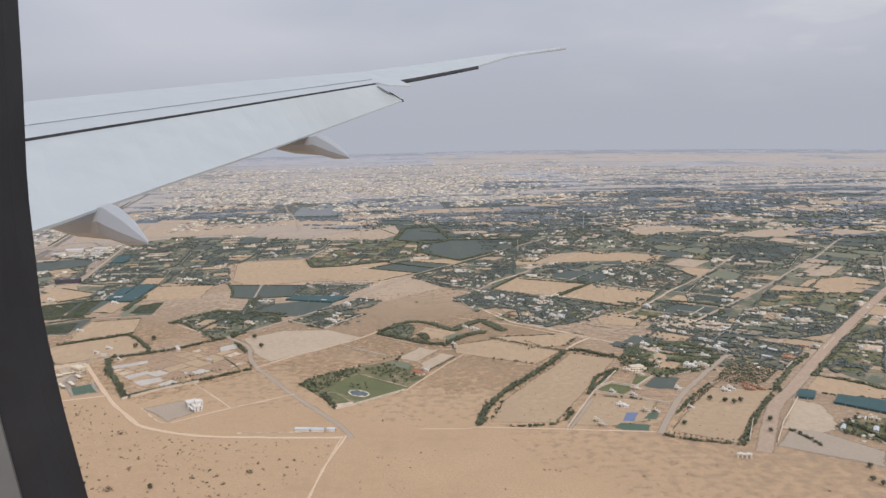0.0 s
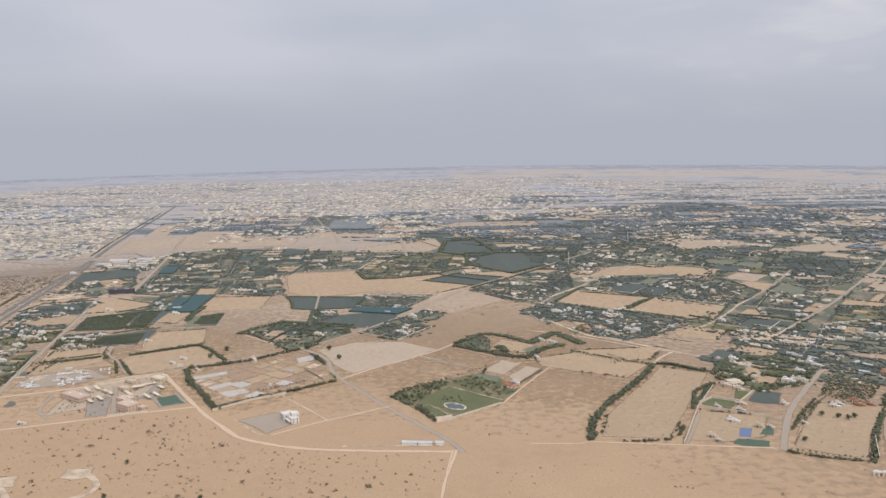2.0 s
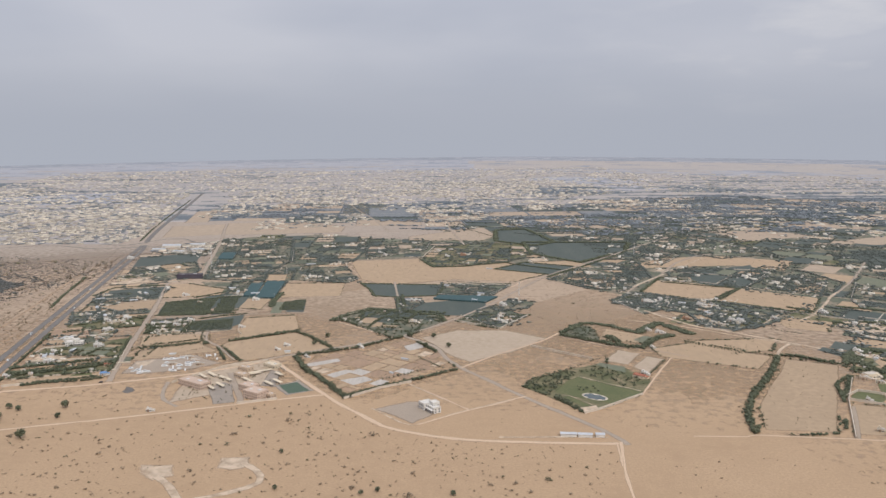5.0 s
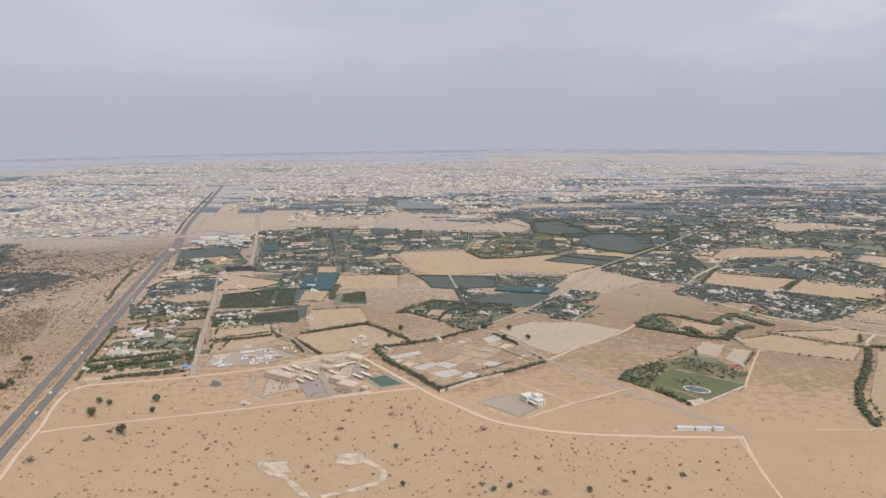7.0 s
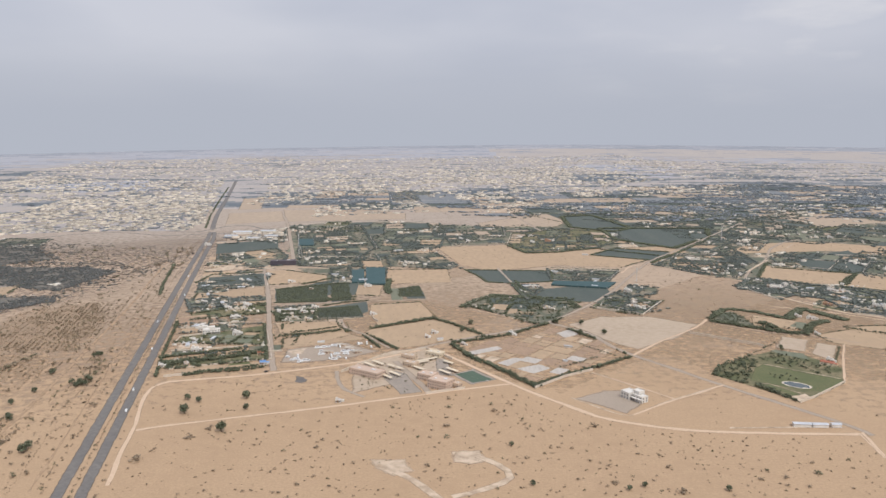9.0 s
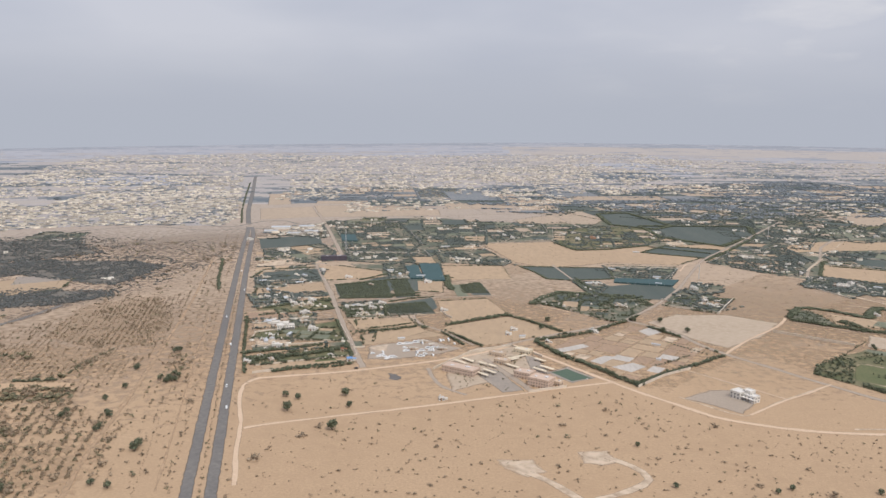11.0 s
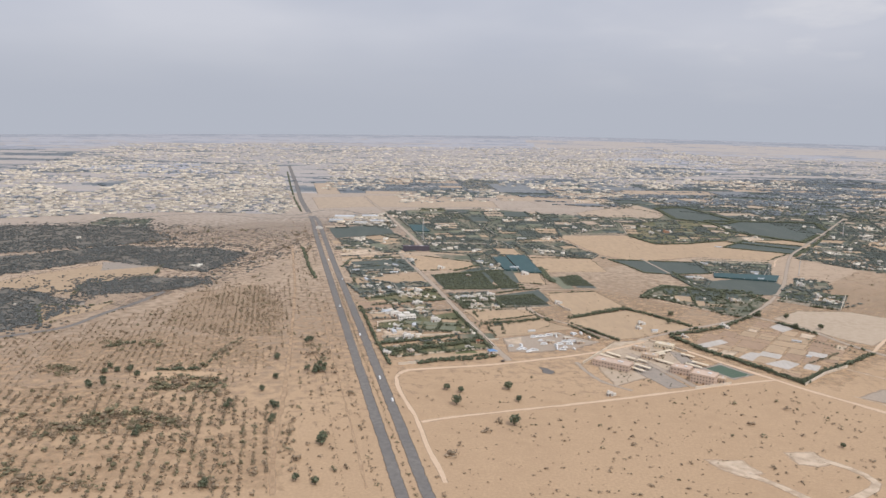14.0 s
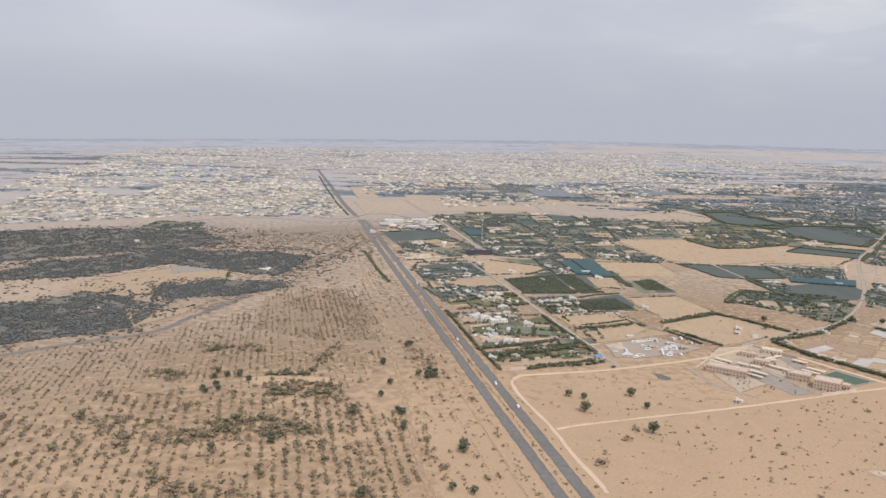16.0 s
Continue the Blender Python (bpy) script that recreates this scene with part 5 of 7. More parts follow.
farm("dark", [(-242, 963), (-219, 960), (-208, 938), (-231, 884), (-235, 900)], 16, 4)
farm("dark", [(-182, 1054), (-96, 1046), (-132, 960), (-187, 976)], 20, 4)
farm("dark", [(-406, 1166), (-333, 1185), (-302, 1086), (-315, 1058), (-394, 1078)], 30, 9)
farm("dark", [(-582, 1423), (-473, 1482), (-425, 1226), (-443, 1152), (-524, 1152)], 30, 10)
farm("dark", [(-528, 1143), (-443, 1147), (-431, 1078), (-459, 1062), (-516, 1086)], 22, 7)
farm("dark", [(-470, 1058), (-444, 1066), (-433, 976), (-455, 970)], 26, 6)
farm("dark", [(-493, 836), (-454, 846), (-447, 796), (-484, 792)], 20, 9)
farm("dark", [(-444, 1342), (-406, 1408), (-316, 1444), (-326, 1236), (-401, 1185), (-423, 1226)], 26, 12)
farm("green", [(-221, 1269), (-201, 1190), (-84, 1231), (-31, 1310), (-15, 1422), (-102, 1444), (-203, 1394)], 34, 9)
farm("dark", [(-41, 1086), (17, 1165), (117, 1225), (107, 1094), (41, 1002), (8, 1017), (-27, 1069)], 28, 8)
farm("dark", [(37, 966), (67, 989), (85, 975), (91, 929), (49, 914), (17, 938)], 24, 5)
farm("dark", [(55, 914), (97, 950), (144, 937), (166, 900), (117, 812), (91, 836), (92, 886)], 30, 14)
farm("dark", [(142, 1151), (175, 1189), (191, 1119), (130, 1085)], 24, 4)
farm("dark", [(96, 1225), (175, 1341), (201, 1292), (145, 1199)], 16, 8)
farm("green", [(-550, 665), (-470, 702), (-463, 674), (-537, 647)], 26, 5)
farm("green", [(-535, 752), (-492, 781), (-473, 712), (-557, 719), (-559, 739)], 20, 6)
farm("green", [(-577, 823), (-513, 871), (-500, 825), (-543, 809), (-570, 796)], 24, 8)
farm("green", [(-613, 976), (-545, 1032), (-535, 986), (-604, 936)], 20, 7)
farm("dark", [(-649, 1166), (-576, 1226), (-544, 1152), (-539, 1086), (-579, 1066), (-636, 1120)], 18, 10)
farm("dark", [(-672, 1311), (-595, 1361), (-602, 1445), (-578, 1281)], 16, 8)
farm("green", [(167, 677), (210, 746), (247, 721), (263, 689), (232, 658), (192, 640)], 34, 10)
farm("dark", [(57, 930), (75, 994), (115, 957), (149, 945), (208, 891), (180, 852), (137, 818), (90, 837)], 24, 12)
farm("dark", [(22, 948), (49, 996), (75, 994), (62, 900), (41, 882)], 24, 10)
farm("dark", [(-20, 1075), (17, 1182), (57, 1110), (102, 1094), (53, 1006), (15, 1023)], 24, 10)
farm("dark", [(232, 1117), (301, 1196), (342, 1153), (357, 1065), (302, 987), (250, 1016)], 22, 14)
farm("dark", [(312, 960), (372, 1064), (419, 1021), (419, 985), (338, 882), (301, 913)], 22, 20)
farm("dark", [(299, 774), (352, 868), (414, 891), (446, 835), (400, 768), (352, 750)], 22, 16)
farm("green", [(363, 880), (419, 968), (495, 946), (491, 886), (434, 812), (375, 803)], 30, 8)
farm("green", [(347, 677), (412, 757), (467, 786), (386, 643), (344, 645)], 28, 10)
farm("dark", [(214, 719), (267, 765), (313, 752), (346, 712), (320, 678), (271, 698)], 28, 14)
farm("green", [(283, 523), (313, 549), (332, 542), (304, 494)], 20, 8)
farm("dark", [(494, 1430), (593, 1364), (630, 1315), (523, 1138), (433, 1059), (408, 1148)], 28, 16)
farm("dark", [(627, 1176), (690, 1196), (591, 1008), (554, 1049)], 30, 16)
farm("dark", [(60, 1407), (140, 1636), (252, 1577), (264, 1386), (168, 1272), (82, 1253)], 26, 16)
farm("dark", [(214, 1327), (290, 1531), (340, 1448), (367, 1311), (261, 1264)], 20, 10)
farm("scrub", [(-1012, 772), (-944, 800), (-928, 837), (-862, 809), (-830, 780), (-832, 723), (-847, 693), (-877, 678), (-931, 645)], 30, 2)
farm("scrub", [(-863, 832), (-868, 883), (-810, 903), (-749, 896), (-739, 875), (-774, 834), (-836, 811)], 26, 2)
farm("scrub", [(-1068, 860), (-1038, 988), (-996, 1012), (-933, 1081), (-803, 1077), (-740, 1045), (-761, 923), (-823, 947), (-896, 978), (-952, 901)], 22, 2)
farm("scrub", [(-1120, 943), (-1254, 1178), (-1127, 1227), (-954, 1256), (-862, 1136), (-913, 1084)], 16, 3)
farm("dark", [(-1037, 1242), (-1039, 1324), (-964, 1317), (-945, 1228)], 22, 3)

farm("dark", [(-326, 1394), (-213, 1467), (-217, 1354), (-309, 1253)], 30, 6)

# hedges and tree rows
hedge([(-41, 1444), (60, 1444), (153, 1443), (123, 1341), (27, 1225), (-40, 1310), (-41, 1444)], 5, 4)
hedge([(-82, 1618), (-17, 1637), (18, 1447), (-24, 1403), (-90, 1459), (-82, 1618)], 5, 4)
hedge([(-295, 1054), (-183, 1046), (-191, 979), (-241, 969), (-270, 976), (-280, 1017), (-295, 1054)], 3, 2.4)
hedge([(-110, 1165), (-59, 1225), (16, 1189), (-28, 1120), (-110, 1165)], 3, 2.6)
hedge([(-752, 1450), (-800, 1640), (-866, 1935), (-950, 2324)], 2.2, 2.4)
hedge([(-316, 715), (-302, 680), (-285, 656), (-268, 629), (-256, 606)], 5, 3.2)
hedge([(-256, 609), (-231, 633), (-201, 653), (-170, 679)], 4, 3)
hedge([(-316, 719), (-290, 729), (-261, 747), (-241, 767), (-220, 787)], 4, 3.2)
hedge([(-215, 781), (-197, 747), (-182, 722), (-170, 686)], 4, 3)
hedge([(-391, 767), (-369, 781), (-334, 804), (-315, 783), (-285, 740)], 4, 3)
hedge([(-398, 751), (-378, 724), (-361, 699)], 4, 3)
hedge([(-285, 740), (-315, 729), (-328, 715)], 3, 3)
hedge([(-468, 740), (-439, 751), (-417, 761)], 3, 2.5)
hedge([(-550, 661), (-530, 668), (-501, 677), (-470, 696)], 5, 3.4)
hedge([(-522, 632), (-504, 640), (-479, 645), (-464, 653)], 3.5, 2.6)
hedge([(-541, 629), (-557, 691), (-566, 733), (-579, 792)], 2.5, 2.8)
hedge([(-466, 668), (-479, 724), (-493, 781)], 3, 3)
hedge([(-508, 938), (-454, 966), (-434, 970)], 3, 3)
hedge([(-305, 848), (-289, 879), (-269, 906), (-233, 895)], 4, 3.4)
hedge([(-241, 789), (-230, 775), (-213, 795), (-179, 848)], 3, 3)
hedge([(-241, 969), (-235, 900), (-232, 887)], 3, 3)
hedge([(-179, 1054), (-94, 1054)], 3, 2.6)
hedge([(-221, 1247), (-200, 1180), (-155, 1190), (-85, 1225)], 4, 3.4)
hedge([(-87, 1215), (-51, 1189), (-13, 1160)], 3, 3)
hedge([(-40, 1102), (16, 1175), (114, 1316)], 3, 3)
hedge([(21, 950), (62, 985), (105, 937)], 3, 3)
hedge([(32, 538), (37, 567), (51, 599), (68, 628), (85, 654), (104, 685), (123, 720)], 5, 3.4)
hedge([(35, 535), (53, 535), (69, 536), (88, 539)], 3, 2.4)
hedge([(125, 723), (138, 719), (152, 707), (168, 696)], 4, 3.6)
hedge([(96, 546), (105, 565)], 3, 3)
hedge([(122, 599), (136, 640), (156, 662)], 3, 3)
hedge([(267, 592), (244, 559), (223, 525), (209, 497)], 3, 3)
hedge([(172, 543), (196, 580), (227, 621)], 2.5, 2.4)
hedge([(250, 524), (257, 509), (260, 495)], 2.5, 2.6)
hedge([(297, 533), (304, 517), (307, 503)], 4, 3.4)
hedge([(274, 605), (313, 662), (344, 697)], 3, 3)
hedge([(168, 686), (184, 720), (211, 748)], 4, 3.4)
hedge([(68, 1005), (118, 1101), (174, 1064), (215, 1030)], 3, 3)
hedge([(146, 949), (184, 921), (232, 881), (251, 880)], 3, 3)
hedge([(157, 518), (179, 507), (207, 499)], 2.5, 2.6)
hedge([(337, 630), (353, 615), (363, 601)], 3, 3.4)
hedge([(322, 638), (391, 728), (476, 834)], 3, 3)
hedge([(561, 1049), (590, 1016)], 3, 3)
hedge([(459, 874), (506, 914), (530, 928)], 3, 3)
hedge([(237, 849), (275, 809), (318, 795)], 3, 3)
hedge([(54, 771), (92, 740), (122, 720)], 2, 2)
hedge([(635, 1414), (711, 1442), (707, 1372)], 3, 3)
hedge([(-754, 655), (-736, 668)], 3, 3)
hedge([(-699, 607), (-670, 611)], 3.5, 2.8)
hedge([(-666, 572), (-647, 583)], 3, 2.4)
hedge([(-689, 580), (-674, 576)], 4, 2.8)
hedge([(-668, 615), (-669, 652), (-661, 688)], 2, 1.6)
hedge([(-686, 1093), (-656, 967), (-639, 908)], 3, 2.6)

# single trees
tree(-569, 495, 5.5)
tree(-604, 544, 4.5)
tree(-633, 542, 4)
tree(-721, 576, 4)
tree(-728, 571, 4)
tree(-700, 491, 4)
tree(-671, 500, 4)
tree(-591, 614, 4.5)
tree(-597, 614, 4.5)
tree(-588, 611, 4.5)
tree(-609, 678, 4)
tree(-623, 636, 4)
tree(-615, 596, 4)
tree(-619, 573, 4)
tree(-565, 450, 4)
tree(-617, 444, 4)
tree(-602, 521, 4)
tree(-575, 453, 4)
tree(-730, 599, 4)
tree(-723, 602, 4)
tree(-715, 602, 4)
tree(-707, 595, 4)
tree(-462, 526, 6.6)
tree(-606, 683, 4)
tree(-586, 620, 4)
tree(-591, 608, 4)
tree(-586, 612, 4)
tree(-177, 747, 5)
tree(-297, 781, 5)
tree(-306, 755, 5)
tree(-192, 781, 5)
tree(-216, 785, 5)
tree(-199, 747, 5)
tree(-38, 696, 3.6)
tree(-36, 703, 3.6)
tree(180, 535, 3.6)
tree(244, 540, 4)
tree(276, 599, 4)
tree(225, 579, 4)
tree(231, 576, 4)
tree(237, 579, 4)
tree(215, 584, 4)
tree(274, 462, 3.4)
tree(266, 444, 3.4)
tree(269, 438, 3.4)
tree(236, 520, 3.4)
tree(-217, 452, 3)
tree(-226, 448, 3)
tree(-174, 448, 3)
tree(-276, 454, 3)
tree(-283, 504, 3)

for spot, size in zip([(-495, 556), (-461, 584), (-501, 581), (-456, 563), (-492, 577)], (6.4, 5.6, 4.6, 4.2, 4.2)):
    tree(*spot, size)

# houses
house(-396, 577, 3.6, 2.5, 1.8, 13, "white")
house(-543, 726, 2.9, 2.9, 2.1, 13, "white")
house(-467, 661, 5.0, 4.3, 2.1, 13, "blue")
house(-546, 654, 3.6, 2.9, 2.1, 13, "white")
house(-96, 534, 10.8, 3.6, 2.1, -5, "shed")
house(-85, 533, 9.4, 3.6, 2.1, -5, "shed")
house(-75, 533, 5.8, 3.6, 2.1, -5, "shed")
house(-667, 1381, 31.7, 10.1, 3.5, 3, "shed")
house(-626, 1395, 25.9, 8.6, 3.5, 3, "shed")
house(-676, 1342, 21.6, 8.6, 2.8, 3, "shed")
house(-610, 1342, 21.6, 5.8, 2.8, 3, "shed")
house(-634, 1320, 18.7, 5.0, 2.8, 3, "shed")
house(143, 573, 6.5, 4.3, 2.1, -32, "white")
house(162, 610, 6.5, 3.6, 2.1, -32, "beige")
house(224, 666, 8.6, 5.8, 2.8, -32, "white")
house(247, 695, 7.2, 4.3, 2.1, -32, "white")
house(319, 685, 7.9, 5.8, 2.8, -32, "orange")
house(254, 606, 5.8, 4.3, 2.1, -32, "orange")
house(233, 603, 5.0, 3.6, 2.1, -32, "white")
house(253, 614, 4.3, 3.6, 2.1, -32, "red")
house(243, 888, 7.2, 5.8, 3.5, -57, "white")
house(-181, 1281, 5.0, 5.0, 2.8, 0, "white")
house(-155, 1292, 7.2, 5.0, 3.5, 0, "orange")
house(-294, 1316, 5.0, 4.3, 2.8, 0, "white")
house(-283, 1292, 4.3, 4.3, 2.8, 0, "white")
house(318, 1329, 6.5, 5.0, 2.8, -20, "white")
house(486, 1697, 11.5, 5.8, 3.5, 0, "cream")
house(-691, 1257, 7.2, 5.8, 2.8, 0, "white")
house(-412, 951, 6.5, 4.3, 2.8, 13, "white")
house(-506, 976, 6.5, 3.6, 2.1, 13, "white")
house(-261, 747, 6.5, 3.6, 2.1, -57, "white")

# crop block beside the village street
patch("crop", [(-487, 954), (-469, 981), (-449, 991), (-446, 921), (-456, 885), (-500, 881)])
patch("crop", [(-447, 987), (-424, 975), (-421, 908), (-445, 892)])
patch("crop", [(-448, 850), (-405, 876), (-399, 833), (-409, 814), (-455, 806)])
patch("dusty_soil", [(-465, 791), (-421, 804), (-418, 778), (-465, 753)])
patch("ochre", [(-453, 751), (-418, 770), (-408, 746), (-436, 714), (-454, 713)])
hedge([(-463, 753), (-442, 761), (-416, 777)], 3, 2.0)
hedge([(-500, 881), (-473, 883), (-446, 887), (-418, 899)], 4, 2.6)
hedge([(-490, 963), (-464, 997), (-442, 1015)], 3, 2.4)
hedge([(-390, 994), (-388, 948), (-384, 913)], 6, 3.0)
hedge([(-451, 855), (-428, 872), (-404, 880)], 3, 2.4)
hedge([(-421, 791), (-415, 773), (-410, 755)], 5, 2.6)
road("pale", 1.8, [(-479, 797), (-450, 805), (-418, 808), (-395, 815)])
compound_wall([(-395, 815), (-390, 797), (-386, 791)])
house(-420, 983, 10, 4, 2.4, 13, "shed")
house(-476, 937, 3, 2.4, 1.6, 13, "hut")
house(-394, 819, 5, 3, 2, 13, "white")
for k, spot in enumerate([(-477, 834), (-474, 817), (-465, 828), (-455, 826), (-457, 848)]):
    house(*spot, 5.5, 3.2, 2.0, 13 + 90 * (k % 2), "hut" if k % 2 else "white")

# patchwork of holdings round the named plots
patchwork([(52, 978), (17, 1182), (-77, 1268), (-144, 1196), (-195, 1434), (-184, 1725), (21, 1860), (304, 1916), (1040, 1806), (493, 832), (352, 750), (269, 755), (206, 851), (151, 909), (108, 958)], -37, 52, "farm", 1)
patchwork([(-523, 1086), (-607, 1445), (-562, 1514), (-414, 1548), (-254, 1467), (-76, 1609), (166, 1656), (380, 1609), (208, 1225), (-34, 1128), (-83, 1236), (-201, 1190), (-224, 1269), (-335, 1242), (-393, 1066), (-514, 1078)], 5, 46, "farm", 2)
patchwork([(-537, 629), (-575, 814), (-645, 1152), (-678, 1317), (-602, 1395), (-554, 1047), (-461, 653)], 13, 30, "village", 3)
patchwork([(158, 686), (256, 847), (363, 880), (440, 836), (340, 677), (279, 664), (237, 658), (182, 637)], -37, 32, "village", 4)
patchwork([(340, 661), (417, 767), (546, 927), (363, 601)], -37, 36, "farm", 5)
patchwork([(-775, 2094), (-454, 2211), (1, 2093), (946, 2263), (571, 1608), (166, 1656), (-245, 1638), (-377, 1762), (-652, 1762)], 5, 110, "far", 6)
patchwork([(-117, 1879), (24, 2207), (380, 2417), (1389, 2426), (1040, 1806), (304, 1916)], 5, 120, "far", 7)
patchwork([(-43, 1094), (127, 1341), (208, 1225), (323, 1174), (117, 812), (73, 836), (82, 959), (34, 992)], -33, 38, "farm", 8)
patchwork([(-484, 781), (-496, 849), (-457, 861), (-409, 861), (-401, 809)], 13, 40, "village", 9)
patchwork([(-430, 1066), (-516, 1066), (-456, 960), (-393, 960), (-396, 1054)], 3, 40, "farm", 10)
patchwork([(-309, 691), (-281, 722), (-217, 767), (-193, 742), (-180, 695), (-224, 646), (-255, 620), (-273, 646)], -35, 17, "nursery", 11)
orchard([(-543, 1395), (-555, 1483), (-475, 1498), (-459, 1394)], 6, 5)
road("pale", 5, [(-350, 470), (-340, 460), (-329, 444), (-322, 435)])
road("pale", 5, [(-304, 490), (-293, 479), (-287, 463), (-301, 450), (-319, 441)])
road("faint", 3, [(-583, 438), (-594, 494), (-605, 576), (-622, 684), (-651, 854), (-680, 998), (-703, 1113)])
road("faint", 1.4, [(-540, 447), (-559, 534), (-587, 659), (-615, 790)])
road("pale", 2.2, [(-393, 1070), (-431, 1070), (-511, 1058), (-547, 1047)])
road("pale", 1.6, [(-387, 963), (-353, 969), (-312, 976)])
road("gravel", 2.5, [(-501, 858), (-458, 869), (-411, 876), (-338, 887)])
road("pale", 2, [(-483, 785), (-446, 796), (-403, 807)])
road("pale", 1.6, [(17, 914), (52, 892), (85, 848)])
orchard([(-517, 938), (-460, 963), (-447, 874), (-501, 869)], 2.3, 13)
orchard([(-455, 960), (-435, 966), (-422, 882), (-443, 874)], 2.3, 13)
orchard([(-453, 844), (-412, 858), (-401, 809), (-447, 800)], 2.3, 13)
orchard([(-375, 941), (-351, 957), (-344, 900), (-372, 898)], 2.3, 13)

# desert scrub
compound_wall([(128, 606), (156, 591), (181, 576)])
compound_wall([(158, 658), (127, 603), (95, 531)])
compound_wall([(293, 598), (252, 536), (233, 501)])
compound_wall([(232, 541), (215, 504)])
house(166, 655, 6.5, 4.3, 2.8, -32, "beige")
house(174, 646, 5.8, 3.6, 2.1, -32, "cream")
house(142, 604, 2.9, 2.2, 2.1, -32, "white")
house(157, 596, 3.6, 2.2, 2.1, -32, "white")
house(196, 608, 2.9, 2.9, 2.8, -32, "white")
house(236, 667, 7.2, 5.0, 2.8, -32, "cream")
house(232, 671, 5.0, 3.6, 2.1, -32, "white")
house(270, 711, 8.6, 2.9, 2.1, -32, "white")
house(260, 721, 5.0, 3.6, 2.1, -32, "cream")
house(323, 689, 6.5, 4.3, 2.1, -32, "orange")
house(257, 614, 6.5, 2.9, 2.1, -32, "orange")
house(263, 606, 4.3, 2.9, 2.1, -32, "orange")
house(239, 607, 4.3, 2.9, 2.1, -32, "white")
house(118, 543, 4.3, 2.9, 2.1, -32, "cream")
house(349, 718, 2.9, 2.2, 2.1, -32, "red")
house(362, 722, 3.6, 2.9, 2.1, -32, "white")
house(158, 561, 4.3, 2.9, 2.1, -32, "cream")
house(166, 561, 2.9, 2.2, 1.4, -32, "white")
house(194, 568, 2.9, 2.2, 1.4, -32, "white")
house(120, 535, 3.6, 2.9, 2.1, -32, "hut")
road("gravel", 3, [(125, 592), (97, 531)])
avenue([(165, 521), (188, 510), (211, 504)], 3.2, 1.5)
avenue([(171, 529), (199, 575), (239, 629)], 4, 1.6)
avenue([(267, 589), (248, 564), (229, 532)], 3.5, 1.6)
avenue([(87, 756), (101, 738)], 3, 1.4)
avenue([(125, 795), (151, 775)], 2.6, 1.3)
avenue([(56, 764), (79, 743), (105, 727)], 3, 1.7)
avenue([(41, 703), (55, 689), (75, 675)], 3.6, 1.2)
road("track", 2, [(-117, 612), (-144, 592), (-164, 580), (-198, 553)])
road("track", 1.8, [(-197, 626), (-179, 604), (-162, 582)])
patch("thin_scrub", [(3, 639), (35, 633), (37, 606), (4, 591)])
patch("thin_scrub", [(-153, 698), (-96, 712), (-58, 690), (-118, 635)])
house(-332, 750, 4.3, 2.9, 2.1, 13, "white")
house(-338, 736, 2.9, 2.9, 2.1, 13, "white")
house(-326, 728, 5.0, 2.2, 2.1, 13, "shed")
house(-430, 721, 5.8, 2.2, 1.4, 13, "shed")
house(-546, 763, 7.9, 5.8, 3.5, 13, "white")
house(-530, 804, 3.6, 2.9, 2.1, 13, "white")
house(-522, 772, 6.5, 2.9, 2.1, 13, "beige")
house(-627, 1074, 11.5, 3.6, 2.1, 10, "cream")
house(-606, 1115, 7.2, 3.6, 2.1, 10, "cream")
house(-476, 686, 2.9, 2.2, 2.1, 13, "red")
house(-389, 1203, 13.0, 2.9, 1.4, 5, "shed")
house(-381, 1101, 6.5, 2.9, 2.1, 5, "cream")
house(-579, 871, 4.3, 2.9, 2.1, 5, "white")
house(-556, 956, 5.8, 2.2, 2.1, 13, "cream")
house(-547, 714, 3.6, 2.2, 1.4, 13, "white")
hedge([(-556, 676), (-528, 688), (-495, 702)], 5, 3)
hedge([(-472, 744), (-442, 750), (-417, 763)], 3, 2.2)
hedge([(-524, 636), (-470, 656)], 3, 2.6)
hedge([(-402, 758), (-377, 703)], 3, 2.6)
hedge([(-504, 871), (-419, 885)], 3, 2.4)
hedge([(-619, 971), (-614, 1024), (-551, 1040)], 3, 2.4)
patch("crop", [(-457, 849), (-412, 849), (-404, 809), (-446, 803)])
patch("crop", [(-371, 947), (-349, 947), (-342, 891), (-362, 889)])
patch("meadow", [(-386, 942), (-373, 942), (-366, 885), (-379, 883)])
patch("crop", [(-613, 1005), (-550, 1030), (-534, 963), (-594, 947)])
patch("soil", [(-585, 807), (-548, 817), (-533, 776), (-573, 774)])
patch("ochre", [(-485, 788), (-427, 794), (-417, 765), (-473, 751)])
farm("dark", [(-497, 832), (-458, 840), (-446, 804), (-484, 798)], 30, 4)
farm("dark", [(-534, 1171), (-480, 1192), (-420, 1171), (-409, 1120), (-462, 1120), (-520, 1126)], 34, 3)
farm("dark", [(-602, 885), (-584, 910), (-556, 891), (-547, 857), (-586, 846)], 34, 5)
farm("dark", [(-164, 874), (-124, 818), (-91, 871), (-121, 927)], 28, 5)
farm("dark", [(-187, 1062), (-154, 1062), (-94, 1045), (-140, 958), (-192, 989)], 30, 4)
road("track", 1.8, [(-295, 844), (-268, 818), (-243, 790)])
road("track", 1.6, [(-124, 818), (-89, 874)])
compound_wall([(-171, 849), (-124, 816), (-89, 874)])
hedge([(-235, 982), (-228, 895), (-177, 871)], 3, 2.4)
hedge([(-304, 858), (-265, 901), (-215, 885)], 3, 2.4)
avenue([(-180, 1070), (-133, 1070)], 3, 1.6)
house(-117, 1166, 8.6, 2.2, 1.4, -20, "shed")
house(-221, 947, 4.3, 2.9, 2.1, -20, "white")
